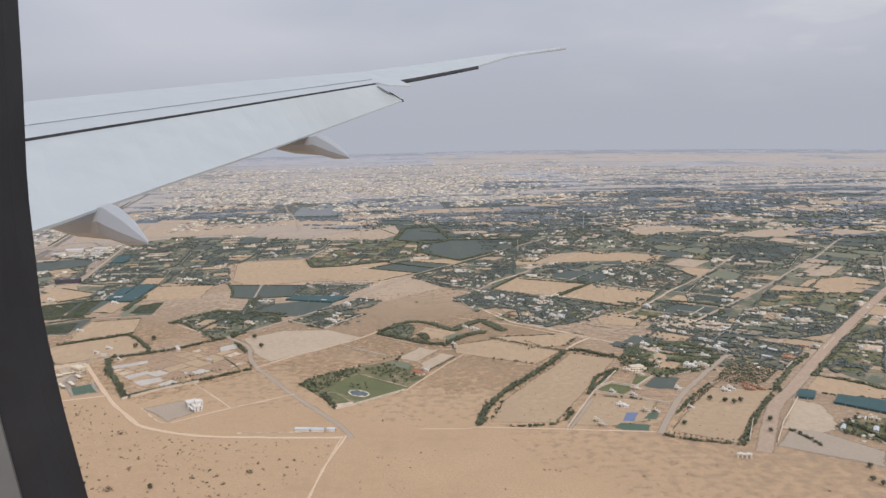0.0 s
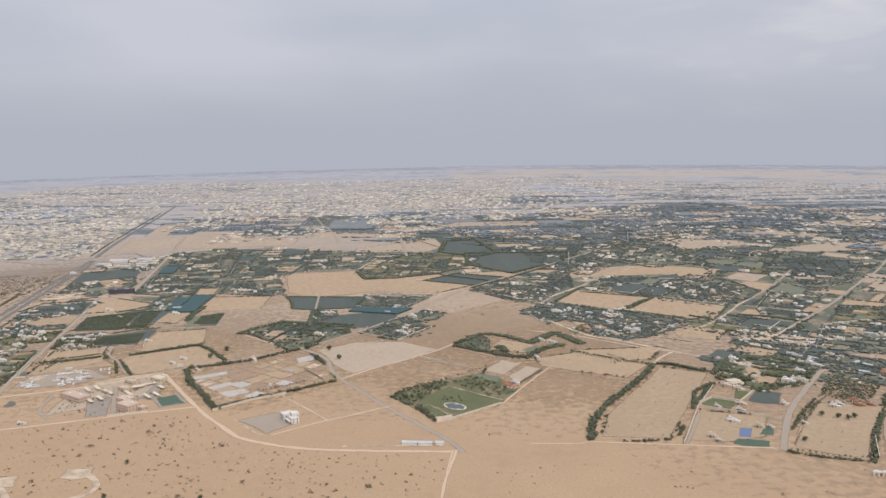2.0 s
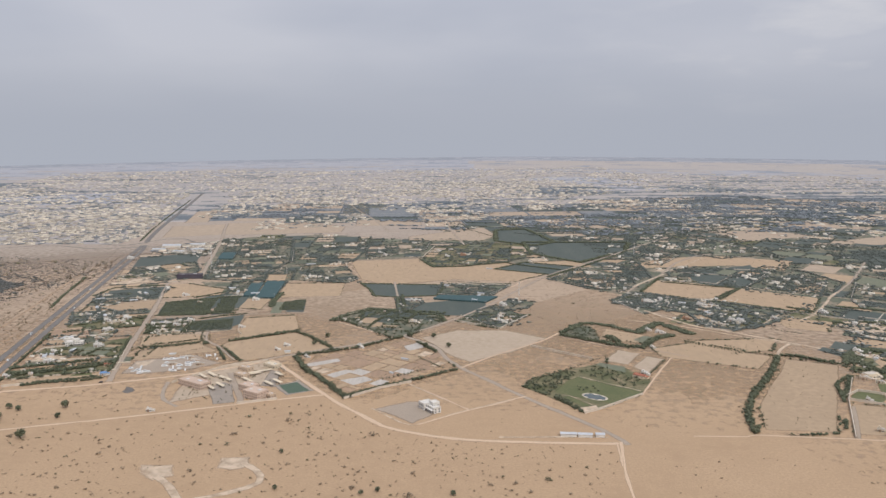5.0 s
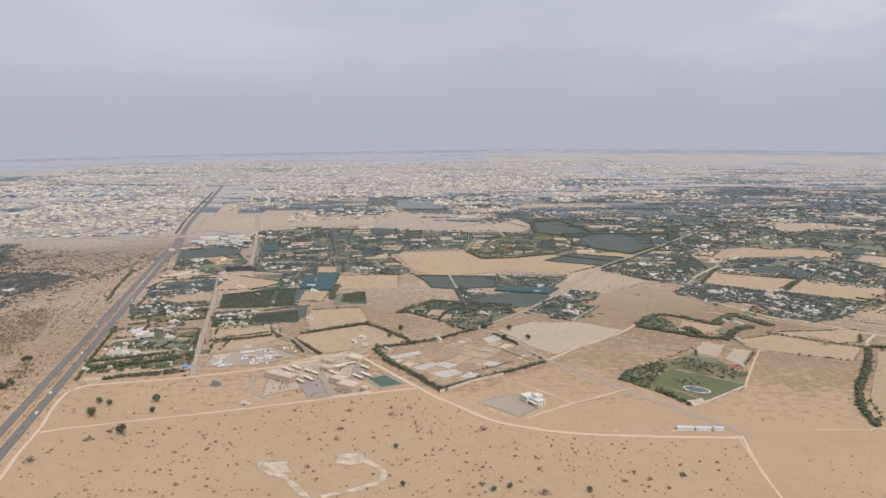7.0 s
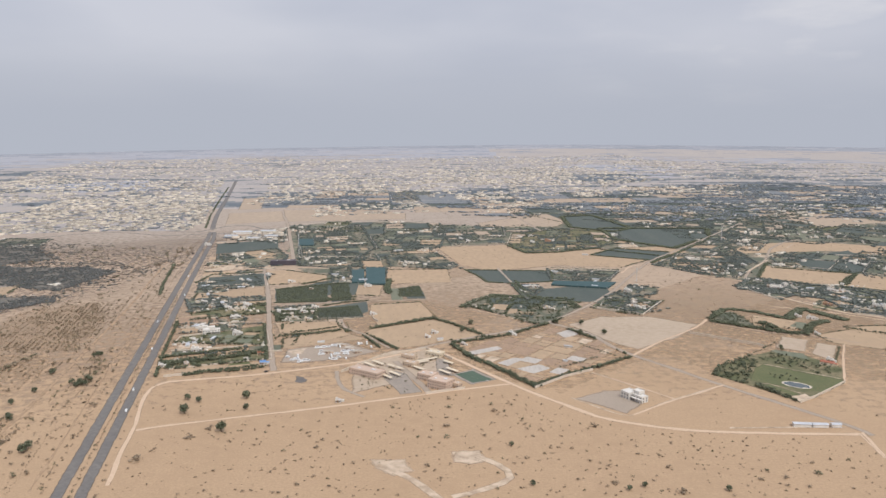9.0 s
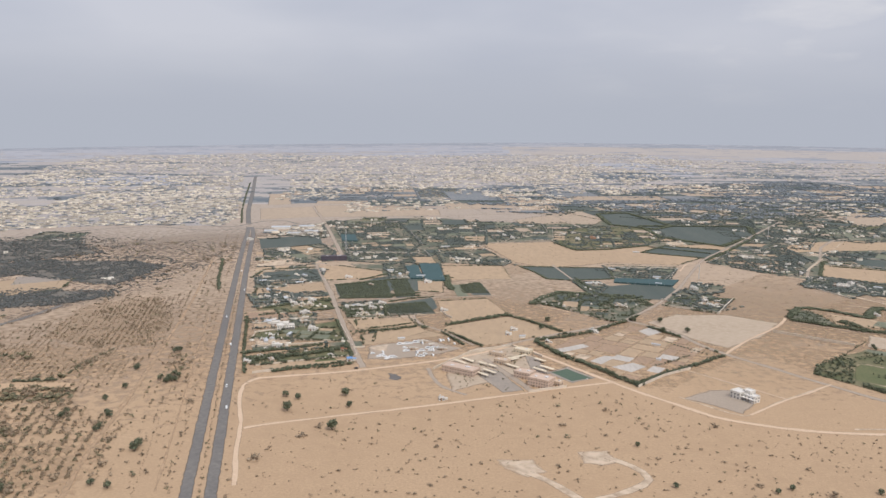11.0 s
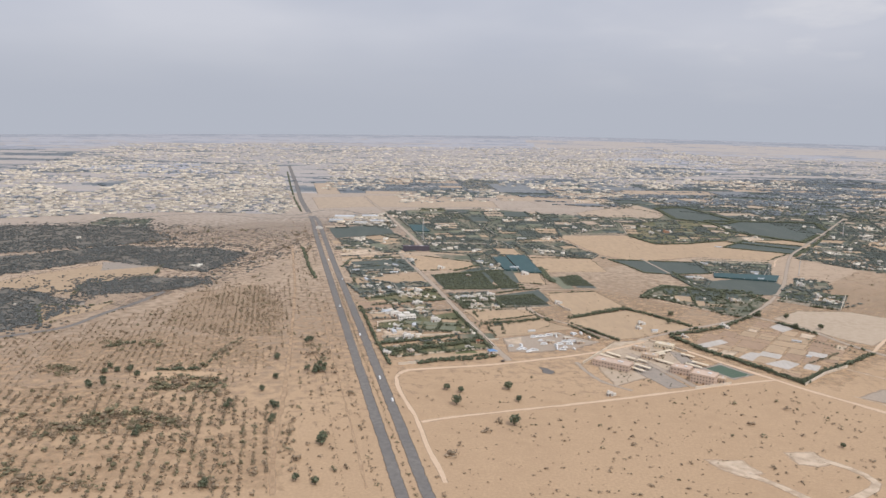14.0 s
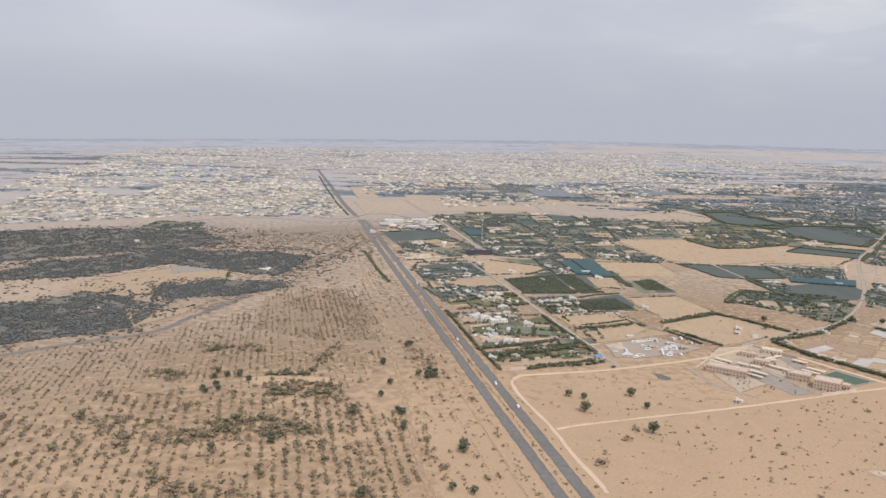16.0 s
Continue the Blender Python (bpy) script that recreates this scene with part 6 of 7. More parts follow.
house(-146, 949, 6.5, 2.9, 2.1, -20, "shed")
house(-216, 707, 7.2, 2.2, 1.4, -33, "shed")
house(-225, 667, 3.6, 2.2, 1.4, -33, "shed")
house(-306, 714, 3.6, 2.2, 1.4, -33, "white")
avenue([(-198, 677), (-214, 663), (-235, 650)], 3.2, 2.0)
avenue([(-204, 713), (-189, 691), (-180, 678)], 3.2, 2.2)
farm("green", [(136, 907), (164, 895), (167, 849), (115, 808), (91, 823)], 30, 6)
farm("dark", [(19, 953), (52, 989), (95, 960), (78, 920), (38, 907)], 36, 2)
farm("dark", [(140, 1145), (182, 1191), (245, 1165), (295, 1155), (215, 1036), (173, 1044), (224, 1115)], 30, 5)
patch("crop", [(228, 1125), (281, 1129), (215, 1036), (178, 1048)])
road("pale", 2.2, [(19, 855), (68, 828), (116, 789), (160, 757)])
road("pale", 2, [(39, 997), (110, 1097), (242, 1285)])
house(81, 860, 6.5, 2.9, 2.1, -37, "orange")
house(178, 862, 5.8, 2.9, 2.1, -37, "white")
house(139, 855, 7.2, 2.9, 2.1, -37, "shed")
house(80, 1084, 5.0, 2.9, 2.1, -37, "white")
avenue([(55, 766), (75, 751), (104, 737)], 2.6, 1.6)
avenue([(157, 818), (183, 798)], 3, 1.4)
hedge([(218, 920), (237, 895)], 4, 3)
hedge([(111, 1070), (195, 1028)], 3, 2.6)
hedge([(139, 946), (202, 1028)], 3, 2.6)
house(233, 1017, 4.3, 2.9, 2.1, -37, "cream")
house(288, 1052, 5.8, 2.9, 2.1, -37, "cream")
farm("dark", [(215, 1036), (268, 1106), (345, 1087), (282, 974), (203, 1004)], 30, 6)

# thin grass on the sand
patch("thin_scrub", [(-366, 668), (-202, 813), (18, 1046), (117, 812), (34, 667), (-64, 732), (-157, 667), (-237, 590)])
patch("thin_scrub", [(-485, 771), (-377, 915), (-258, 813), (-335, 699), (-362, 668)])
patch("thin_scrub", [(-103, 775), (48, 901), (157, 761), (104, 599), (-34, 619)])
patch("thin_scrub", [(-404, 1226), (-223, 1225), (-159, 1086), (-339, 976), (-427, 915)])
patch("grey_scrub", [(-991, 1137), (-801, 1337), (-636, 1346), (-596, 1030), (-651, 929), (-709, 859), (-794, 757)])
patch("grey_scrub", [(-952, 739), (-965, 1170), (-775, 1255), (-692, 1114), (-715, 900), (-776, 785), (-833, 682)])
patch("thin_scrub", [(-760, 833), (-691, 888), (-639, 778), (-630, 693), (-680, 688), (-741, 717)])
patch("thin_scrub", [(-807, 659), (-736, 702), (-646, 691), (-616, 619), (-679, 610), (-776, 592)])
patch("thin_scrub", [(-783, 578), (-684, 573), (-656, 546), (-650, 501), (-738, 487)])
patch("thin_scrub", [(-738, 487), (-650, 501), (-588, 534), (-572, 438), (-711, 430)])
scrub([(-875, 568), (-752, 576), (-645, 573), (-593, 536), (-575, 445), (-614, 425), (-781, 417)], 95, 1.1, 0.75, 6.2)
scrub([(-782, 532), (-736, 531), (-652, 532), (-648, 509), (-722, 494), (-769, 505)], 60, 1.5, 0.4, 0)
scrub([(-919, 639), (-866, 661), (-805, 700), (-706, 848), (-662, 906), (-623, 699), (-629, 584), (-752, 576), (-875, 568)], 85, 0.8, 0.92, 4.8)
scrub([(-719, 801), (-662, 853), (-641, 698), (-680, 695)], 70, 0.8, 0.95, 4.5)
scrub([(-679, 998), (-633, 909), (-592, 718), (-555, 551), (-534, 448), (-573, 446), (-593, 536), (-623, 699)], 26, 1.0, 0.8, 6)
scrub([(-771, 1227), (-705, 1237), (-652, 1001), (-673, 852), (-747, 832), (-756, 988), (-743, 1065)], 9, 1.2, 0.6, 0)
scrub([(-513, 521), (-429, 553), (-274, 608), (-210, 537), (-151, 520), (-69, 516), (-70, 487), (-102, 429), (-503, 430)], 22, 0.5, 0.92, 0)
scrub([(-529, 602), (-422, 646), (-399, 602), (-381, 585), (-466, 550), (-514, 533)], 14, 0.55, 0.85, 0)
scrub([(-50, 506), (199, 488), (270, 438), (255, 411), (-54, 419)], 9, 0.42, 0.95, 0)
scrub([(-166, 667), (-94, 732), (-54, 706), (-117, 639)], 12, 0.45, 0.9, 0)
scrub([(-63, 620), (13, 693), (78, 657), (33, 543), (-50, 546)], 8, 0.42, 0.9, 0)
scrub([(-83, 869), (-96, 989), (-48, 1058), (35, 917), (1, 863), (-47, 817)], 10, 0.6, 0.8, 0)
scrub([(-513, 521), (-429, 553), (-274, 608), (-210, 537), (-151, 520), (-69, 516), (-102, 429), (-503, 430)], 6, 0.9, 0.7, 0)
scrub([(41, 548), (74, 621), (117, 688), (155, 670), (96, 546)], 8, 0.4, 0.9, 0)
scrub([(-183, 601), (-126, 601), (-96, 558), (-146, 534), (-189, 548)], 8, 0.4, 0.9, 0)
scrub([(-364, 699), (-336, 781), (-285, 736), (-335, 715)], 8, 0.45, 0.9, 0)
scrub([(-332, 861), (-305, 848), (-258, 813), (-229, 781), (-279, 747), (-315, 791)], 8, 0.5, 0.8, 0)
scrub([(-870, 661), (-852, 625), (-821, 654), (-768, 756), (-768, 830), (-801, 753)], 8, 1.2, 0.6, 0)
scrub([(-899, 1086), (-807, 1098), (-771, 1227), (-897, 1265), (-944, 1200)], 6, 1.4, 0.5, 0)

# far quarters and woods
scrub([(-754, 833), (-699, 895), (-641, 778), (-630, 697), (-680, 688), (-737, 723)], 60, 0.85, 0.9, 3.6)
scrub([(-785, 613), (-747, 612), (-744, 591), (-773, 586)], 60, 1.7, 0.25, 0)
scrub([(-696, 591), (-673, 597), (-644, 592), (-640, 561), (-663, 568), (-688, 570)], 70, 1.7, 0.3, 0)
scrub([(-732, 533), (-659, 535), (-652, 511), (-727, 501)], 70, 1.5, 0.35, 0)
scrub([(-765, 676), (-747, 677), (-735, 644), (-753, 646)], 45, 1.6, 0.2, 0)
scrub([(-736, 678), (-717, 676), (-711, 654), (-731, 661)], 45, 1.6, 0.2, 0)
scrub([(-692, 616), (-669, 618), (-665, 604), (-689, 604)], 60, 1.6, 0.2, 0)
scrub([(-677, 653), (-672, 675), (-657, 681), (-660, 646), (-666, 615)], 70, 1.4, 0.5, 0)
scrub([(-664, 545), (-590, 550), (-577, 465), (-634, 434)], 25, 1.2, 0.6, 5.2)
scrub([(-609, 676), (-587, 673), (-584, 607), (-599, 613)], 50, 1.3, 0.6, 0)
scrub([(-727, 472), (-684, 459), (-664, 439), (-708, 432)], 40, 1.6, 0.3, 0)
tree(-608, 683, 4)
tree(-590, 624, 4)
tree(-607, 548, 4)
tree(-602, 526, 4)
tree(-617, 447, 4)
tree(-633, 549, 4)
tree(-731, 576, 4)
tree(-725, 584, 4)
tree(-731, 610, 4)
tree(-716, 607, 4)
tree(-672, 507, 4)
tree(-623, 639, 4)
tree(-569, 501, 5)
WOODS = [(-1254, 1178), (-1120, 943), (-1010, 780), (-870, 800), (-745, 880), (-690, 1000), (-675, 1190), (-790, 1260), (-954, 1290)]
flora("grove", [q for q in tree_spots(WOODS, 12, 1.7, 3600) if noise.noise((q[0] / 110, q[1] / 50, 4.4)) > -0.1], "loose dusty scrub trees on grey sand", "grove", "leaf_grey")
field_fringe()
town([(-1287, 1230), (-1412, 1610), (-1443, 1855), (-1235, 1650), (-1242, 1939), (-924, 2128), (-782, 1527), (-778, 1413), (-956, 1411), (-1073, 1367)], 1900, "dense quarter of cream flat-roofed houses", True)
town([(-1542, 1760), (-1718, 2348), (-1693, 2810), (-1379, 2467), (-1038, 2586), (-930, 2163), (-1242, 1939)], 900, "dense quarter of cream flat-roofed houses")
town([(-787, 2244), (-1054, 2891), (-789, 3189), (-340, 3172), (-344, 2145)], 500, "dense quarter of cream flat-roofed houses")
town([(-780, 2265), (-768, 2794), (-373, 3111), (173, 3182), (90, 2093), (-152, 2047), (-356, 2017), (-554, 2265)], 900, "dense quarter of cream flat-roofed houses")
town([(-831, 3184), (-868, 4155), (706, 4497), (744, 3182), (199, 2632), (-373, 3111)], 1300, "dense quarter of cream flat-roofed houses")
town([(-336, 2451), (-338, 3131), (284, 3441), (412, 2631), (163, 2359)], 700, "dense quarter of cream flat-roofed houses")
town([(460, 2943), (503, 3991), (1931, 3389), (1660, 2482), (862, 2536), (537, 2491)], 900, "dense quarter of cream flat-roofed houses")
town([(-765, 1817), (-818, 2329), (-508, 2411), (-421, 2131), (-626, 2078), (-638, 1835)], 260, "dense quarter of cream flat-roofed houses")
town([(-11, 2017), (144, 2361), (549, 2360), (448, 2092)], 200, "dense quarter of cream flat-roofed houses")
town([(-298, 2093), (-98, 2017), (-43, 1819), (-239, 1762)], 150, "dense quarter of cream flat-roofed houses")
town([(259, 1621), (352, 2235), (1187, 2088), (848, 1465), (558, 1460)], 260, "dense quarter of cream flat-roofed houses")
town([(-611, 1820), (-383, 1946), (-351, 1708), (-577, 1610)], 120, "dense quarter of cream flat-roofed houses")
town([(-678, 1317), (-599, 1381), (-600, 1445), (-700, 1395)], 40, "dense quarter of cream flat-roofed houses")
town([(-671, 1334), (-609, 1378), (-581, 1457), (-598, 1314)], 25, "dense quarter of cream flat-roofed houses")
town([(-1720, 2400), (-2100, 3900), (-1300, 4300), (-760, 3900), (-900, 2700), (-1100, 2560), (-1380, 2480)], 1500, "dense quarter of cream flat-roofed houses")
wood([(-689, 1820), (-775, 2094), (-545, 2176), (-442, 2017), (-456, 1819)], 900, 5)
wood([(-315, 1657), (-354, 1881), (-157, 1988), (52, 1906), (37, 1707), (-190, 1609)], 1200, 5)
wood([(-65, 1609), (-17, 1819), (276, 2016), (531, 1945), (425, 1656), (126, 1522)], 1200, 5)
wood([(120, 1686), (136, 1941), (417, 2140), (440, 1896), (379, 1624)], 900, 5)
wood([(324, 2049), (374, 2378), (775, 2555), (844, 2234), (1286, 2243), (1086, 1887), (722, 1904)], 1600, 6)
wood([(433, 1599), (481, 1890), (802, 1931), (1066, 1851), (891, 1542), (693, 1524)], 1500, 6)
wood([(635, 1414), (765, 1557), (929, 1609), (878, 1387)], 700, 6)
wood([(348, 2016), (589, 2466), (1001, 2360), (764, 1945)], 700, 6)
wood([(-1196, 3185), (-1496, 4500), (-1109, 4906), (-537, 3604), (-803, 3009)], 1400, 2.6)
wood([(-1166, 2096), (-1289, 2640), (-1038, 2586), (-936, 2200)], 900, 2.6)
wood([(560, 2600), (663, 2986), (927, 2922), (911, 2416)], 900, 3)


# ---- school compound ----
def storey_block(name, x, y, w, d, h, rot, storeys, columns, paint, label, category="building"):
    """A flat-roofed block with rows of windows, parapet and roof plant."""
    ob = thing(name, pose(x, y, 0, 0, 0, rot), label, category, "school buildings")
    part("wall", box_bm((0, 0, 0, w, d, h)), M[paint], ob)
    part("parapet", parapet_bm(w, d, h, 0.4, 0.22), M[paint], ob)
    part("roof_plant", box_bm((w * 0.2, d * 0.1, h, w * 0.14, d * 0.2, 0.8)), M["steel"], ob)
    part("roof_plant", box_bm((-w * 0.25, -d * 0.1, h, w * 0.1, d * 0.16, 0.6)), M["steel"], ob)
    step = h / storeys
    for s in range(storeys):
        windows_on(ob, w, d, s * step + step * 0.35, columns, max(2, columns // 2), w / columns * 0.36, step * 0.34)
    part("door", DOOR, None, ob, m=pose(w * 0.06, -d / 2, 0) @ Matrix.Diagonal((1.1, 0.2, 1.5, 1)))
    return ob


PINK = "pinkish sand-coloured school block with rows of windows"
storey_block("school_block", -381.5, 635, 27, 11, 4.4, -33, 2, 12, "pink", PINK)
storey_block("school_block", -335, 625, 13, 10, 4.6, -33, 2, 6, "pink", PINK)
storey_block("school_block", -325, 607, 16, 12, 6.2, -33, 3, 8, "pink", PINK)
storey_block("school_annex", -314, 607, 7, 6, 3.4, -33, 1, 4, "beige", "small beige school annex beside the pitch")
storey_block("school_hall", -330, 684, 14, 8, 3.2, -33, 1, 5, "cream", "cream school hall with a pale flat roof")
storey_block("school_block", -351, 676, 12, 7, 3.0, -33, 1, 5, "beige", "low beige school block in a paved yard")
storey_block("school_block", -349, 656, 11, 7, 3.4, -33, 1, 5, "beige", "low beige school block in a paved yard")
storey_block("office_building", -538, 1090, 34, 8, 6.0, 5, 2, 14, "dark_facade", "long dark-fronted office building on a sandy lot")


def canopy(x, y, length, rot):
    """A shade roof for parked cars on two rows of posts."""
    ob = thing("shade_canopy", pose(x, y, 0, 0, 0, rot), "long cream parking shade canopy on steel posts", "canopy", "shade canopies")
    bm = bmesh.new()
    a, b = length / 2, 1.4
    rows = [[bm.verts.new((sx * a, -b + 2 * b * k / 6, 1.9 + 0.35 * math.sin(math.pi * k / 6) + dz)) for k in range(7)] for sx in (-1, 1) for dz in (0, -0.06)]
    for k in range(6):
        bm.faces.new((rows[0][k], rows[2][k], rows[2][k + 1], rows[0][k + 1]))
        bm.faces.new((rows[1][k + 1], rows[3][k + 1], rows[3][k], rows[1][k]))
    part("roof", bm, M["cream"], ob)
    n = max(3, int(length / 3))
    for k in range(n):
        for y0 in (-1.2, 1.2):
            part("post", POST, None, ob, m=pose(-a + 0.4 + (length - 0.8) * k / (n - 1), y0, 0) @ Matrix.Diagonal((0.12, 0.12, 1.95, 1)))
    return ob


POST = shared_box("post", "steel")
for cx, cy, cl in ((-381, 655, 13), (-375, 660, 13), (-366, 627, 13), (-360, 633, 13), (-342, 646, 18), (-322, 637, 13), (-316, 642, 13), (-319, 661, 11), (-364, 652, 8), (-357, 646, 8)):
    canopy(cx, cy, cl, -48)
for cx, cy, cl in ((-337, 668, 20), (-343, 660, 18)):
    canopy(cx, cy, cl, 33)
compound_wall([(-402, 640), (-372, 684), (-338, 701), (-316, 672)])
compound_wall([(-336, 592), (-308, 603)])


def goal(x, y, rot):
    ob = thing("goal", pose(x, y, 0.15, 0, 0, rot), "white goal frame on the school pitch", "goal", "goals")
    for sx in (-1.2, 1.2):
        part("upright", POST, None, ob, m=pose(sx, 0, 0) @ Matrix.Diagonal((0.1, 0.1, 1.4, 1)))
    part("crossbar", POST, None, ob, m=pose(0, 0, 1.35) @ Matrix.Diagonal((2.5, 0.1, 0.1, 1)))


goal(-300, 645, 47)
goal(-291, 618, 47)


# ---- vehicles ----
def wheel_mesh():
    return bm_mesh("wheel", tube(bmesh.new(), (0, -0.09, 0), (0, 0.09, 0), 0.22, 0.22, 10), M["tyre"])


WHEEL = wheel_mesh()


def vehicle(name, paint, length, height, label):
    """A prototype of a parked vehicle: body, cabin glass and four wheels."""
    ob = thing(name, pose(0, 0, -50), label, "vehicle", "parked vehicles")
    bm = box_bm((0, 0, 0.2, length, 1.25, height * 0.5), (-length * 0.06, 0, 0.2 + height * 0.5, length * 0.72, 1.15, height * 0.42, 0, 0.9))
    bmesh.ops.bevel(bm, geom=bm.edges[:], offset=0.06, segments=1, affect="EDGES")
    part("body", bm, M[paint], ob)
    part("windscreen", box_bm((length * 0.27, 0, 0.2 + height * 0.52, 0.1, 1.0, height * 0.32)), M["glass"], ob)
    for sy in (-1, 1):
        part("side_window", box_bm((-length * 0.04, sy * 0.56, 0.2 + height * 0.55, length * 0.5, 0.06, height * 0.26)), M["glass"], ob)
        for sx in (-1, 1):
            part("wheel", WHEEL, None, ob, m=pose(sx * length * 0.32, sy * 0.55, 0.22))
    HOUSES[(name, paint)] = ob
    return ob


VAN = vehicle("van", "car_white", 3.6, 1.5, "white van parked in a gravel yard")
TRUCK = vehicle("truck", "car_white", 5.6, 2.0, "white box truck parked in a gravel yard")
CAR = vehicle("car", "car_dark", 2.8, 1.0, "dark car standing on the sand road")
copy_thing(CAR, pose(-460, 641, 0.2, 0, 0, 20))
local = random.Random(11)
YARD = [(-447, 678), (-443, 671), (-440, 667), (-416, 706), (-410, 695), (-412, 714), (-402, 695), (-393, 718), (-391, 712), (-382, 704), (-404, 677), (-421, 708), (-426, 703), (-413, 672), (-399, 692), (-437, 672), (-430, 684), (-424, 696), (-433, 667), (-406, 686), (-420, 679)]
for vx, vy in YARD:
    for k in range(local.randint(1, 3)):
        copy_thing(VAN if local.random() < 0.6 else TRUCK, pose(vx + local.uniform(-6, 6), vy + local.uniform(-4, 4), 0.1, 0, 0, local.choice((13, 103)) + local.uniform(-6, 6)))
for hx, hy in ((-412, 710), (-404, 700), (-420, 690), (-396, 690)):
    house(hx, hy, 5, 3.2, 2, 13, "hut")
for cx, cy, rot in ((-570, 700, 102), (-535, 560, 102), (-548, 600, 282), (-600, 790, 282), (-640, 1010, 102), (-612, 905, 282)):
    copy_thing(CAR if local.random() < 0.4 else VAN, pose(cx + (2 if rot > 180 else 0), cy, 0.2, 0, 0, rot))


# ---- villa under construction, palace ----
def villa(x, y, rot, k, label):
    ob = thing("villa", pose(x, y, 0, 0, 0, rot) @ Matrix.Diagonal((k, k, k, 1)), label, "villa", "large villas")
    for n, (bx, by, w, d, h) in enumerate(((-4.5, 0, 8, 9, 5.0), (5, 1.5, 9, 6.5, 4.2), (1, 4.0, 6, 6, 6.2))):
        wing_ob = part("wing_block", box_bm((bx, by, 0, w, d, h)), M["white"], ob)
        bm = parapet_bm(w, d, h, 0.5, 0.3)
        bmesh.ops.translate(bm, verts=bm.verts[:], vec=(bx, by, 0))
        part("parapet", bm, M["white"], wing_ob)
        for row in range(2):
            for c in range(3):
                for sy in (-1, 1):
                    part("window", WINDOW, None, wing_ob, m=pose(bx - w / 2 + (c + 0.5) * w / 3, by + sy * d / 2, 0.7 + row * h * 0.46) @ Matrix.Diagonal((1.0, 0.16, 1.1, 1)))
            for c in range(2):
                for sx in (-1, 1):
                    part("window", WINDOW, None, wing_ob, m=pose(bx + sx * w / 2, by - d / 2 + (c + 0.5) * d / 2, 0.7 + row * h * 0.46) @ Matrix.Diagonal((0.16, 1.0, 1.1, 1)))
    for c in range(5):
        part("column", POST, None, ob, m=pose(0.5 + c * 2.1, -3.4, 0) @ Matrix.Diagonal((0.35, 0.35, 2.6, 1)))
    part("porch_roof", box_bm((4.7, -2.6, 2.6, 10, 2.4, 0.3)), M["white"], ob)
    return ob


villa(-191, 582, -57, 0.95, "unfinished white concrete villa on a grey gravel lot")
villa(-535, 751, 13, 0.85, "large white palace-like villa among farm plots")
villa(-527, 806, 13, 0.5, "large white palace-like villa among farm plots")


# ---- masts, nets, gate ----
def mast(x, y, h):
    ob = thing("radio_mast", pose(x, y, 0), "tall thin steel lattice mast among farms", "mast", "masts")
    base, top = h * 0.05, h * 0.012
    legs = [(math.cos(a), math.sin(a)) for a in (0.5, 2.6, 4.7)]
    for cx, cy in legs:
        part("leg", tube(bmesh.new(), (cx * base, cy * base, 0), (cx * top, cy * top, h), 0.16, 0.1, 4), M["steel"], ob)
    for k in range(10):
        z = h * (k + 0.5) / 10
        r = base + (top - base) * z / h
        bm = bmesh.new()
        for (ax, ay), (bx, by) in zip(legs, legs[1:] + legs[:1]):
            tube(bm, (ax * r, ay * r, z), (bx * r * 0.95, by * r * 0.95, z + h * 0.05), 0.07, 0.07, 4)
        part("brace", bm, M["steel"], ob)
    part("antenna", box_bm((0.5, 0, h * 0.9, 0.3, 0.5, 2.2), (-0.4, 0.4, h * 0.88, 0.3, 0.5, 2.2), (0, 0, h, 0.12, 0.12, 2.0)), M["white"], ob)


mast(-531, 1166, 31)
mast(288, 1564, 24)
mast(-90, 978, 17)
mast(130, 1305, 20)


def net_house(corners, h=2.0):
    """A growing house of stretched netting on posts."""
    cx, cy = sum(p[0] for p in corners) / len(corners), sum(p[1] for p in corners) / len(corners)
    ob = thing("net_house", pose(cx, cy, 0), "low teal shade-net growing house on posts", "net house", "net houses")
    loc = [(x - cx, y - cy) for x, y in corners]
    n = len(loc)
    v = [(x, y, h) for x, y in loc] + [(x, y, h - 0.06) for x, y in loc]
    part("roof_net", poly_mesh("roof_net", v, [tuple(range(n)), tuple(range(2 * n - 1, n - 1, -1))], M["net"]), None, ob)
    for (ax, ay), (bx, by) in zip(loc, loc[1:] + loc[:1]):
        a = math.degrees(math.atan2(by - ay, bx - ax))
        length = math.hypot(bx - ax, by - ay)
        part("side_net", box_bm(((ax + bx) / 2, (ay + by) / 2, 0.3, length, 0.05, h - 0.45, a)), M["net"], ob)
        for k in range(int(length / 8) + 1):
            t = min(1.0, k * 8 / length)
            part("post", POST, None, ob, m=pose(ax + (bx - ax) * t, ay + (by - ay) * t, 0) @ Matrix.Diagonal((0.15, 0.15, h + 0.1, 1)))


net_house([(-432, 970), (-417, 970), (-425, 1047), (-441, 1047)])
net_house([(-414, 960), (-391, 960), (-399, 1062), (-424, 1062)])
net_house([(-196, 956), (-133, 938), (-117, 969), (-190, 976)])
net_house([(283, 585), (295, 581), (304, 596), (293, 602)])
net_house([(306, 572), (335, 548), (349, 572), (318, 588)])
net_house([(-547, 1247), (-523, 1247), (-534, 1311), (-557, 1311)])


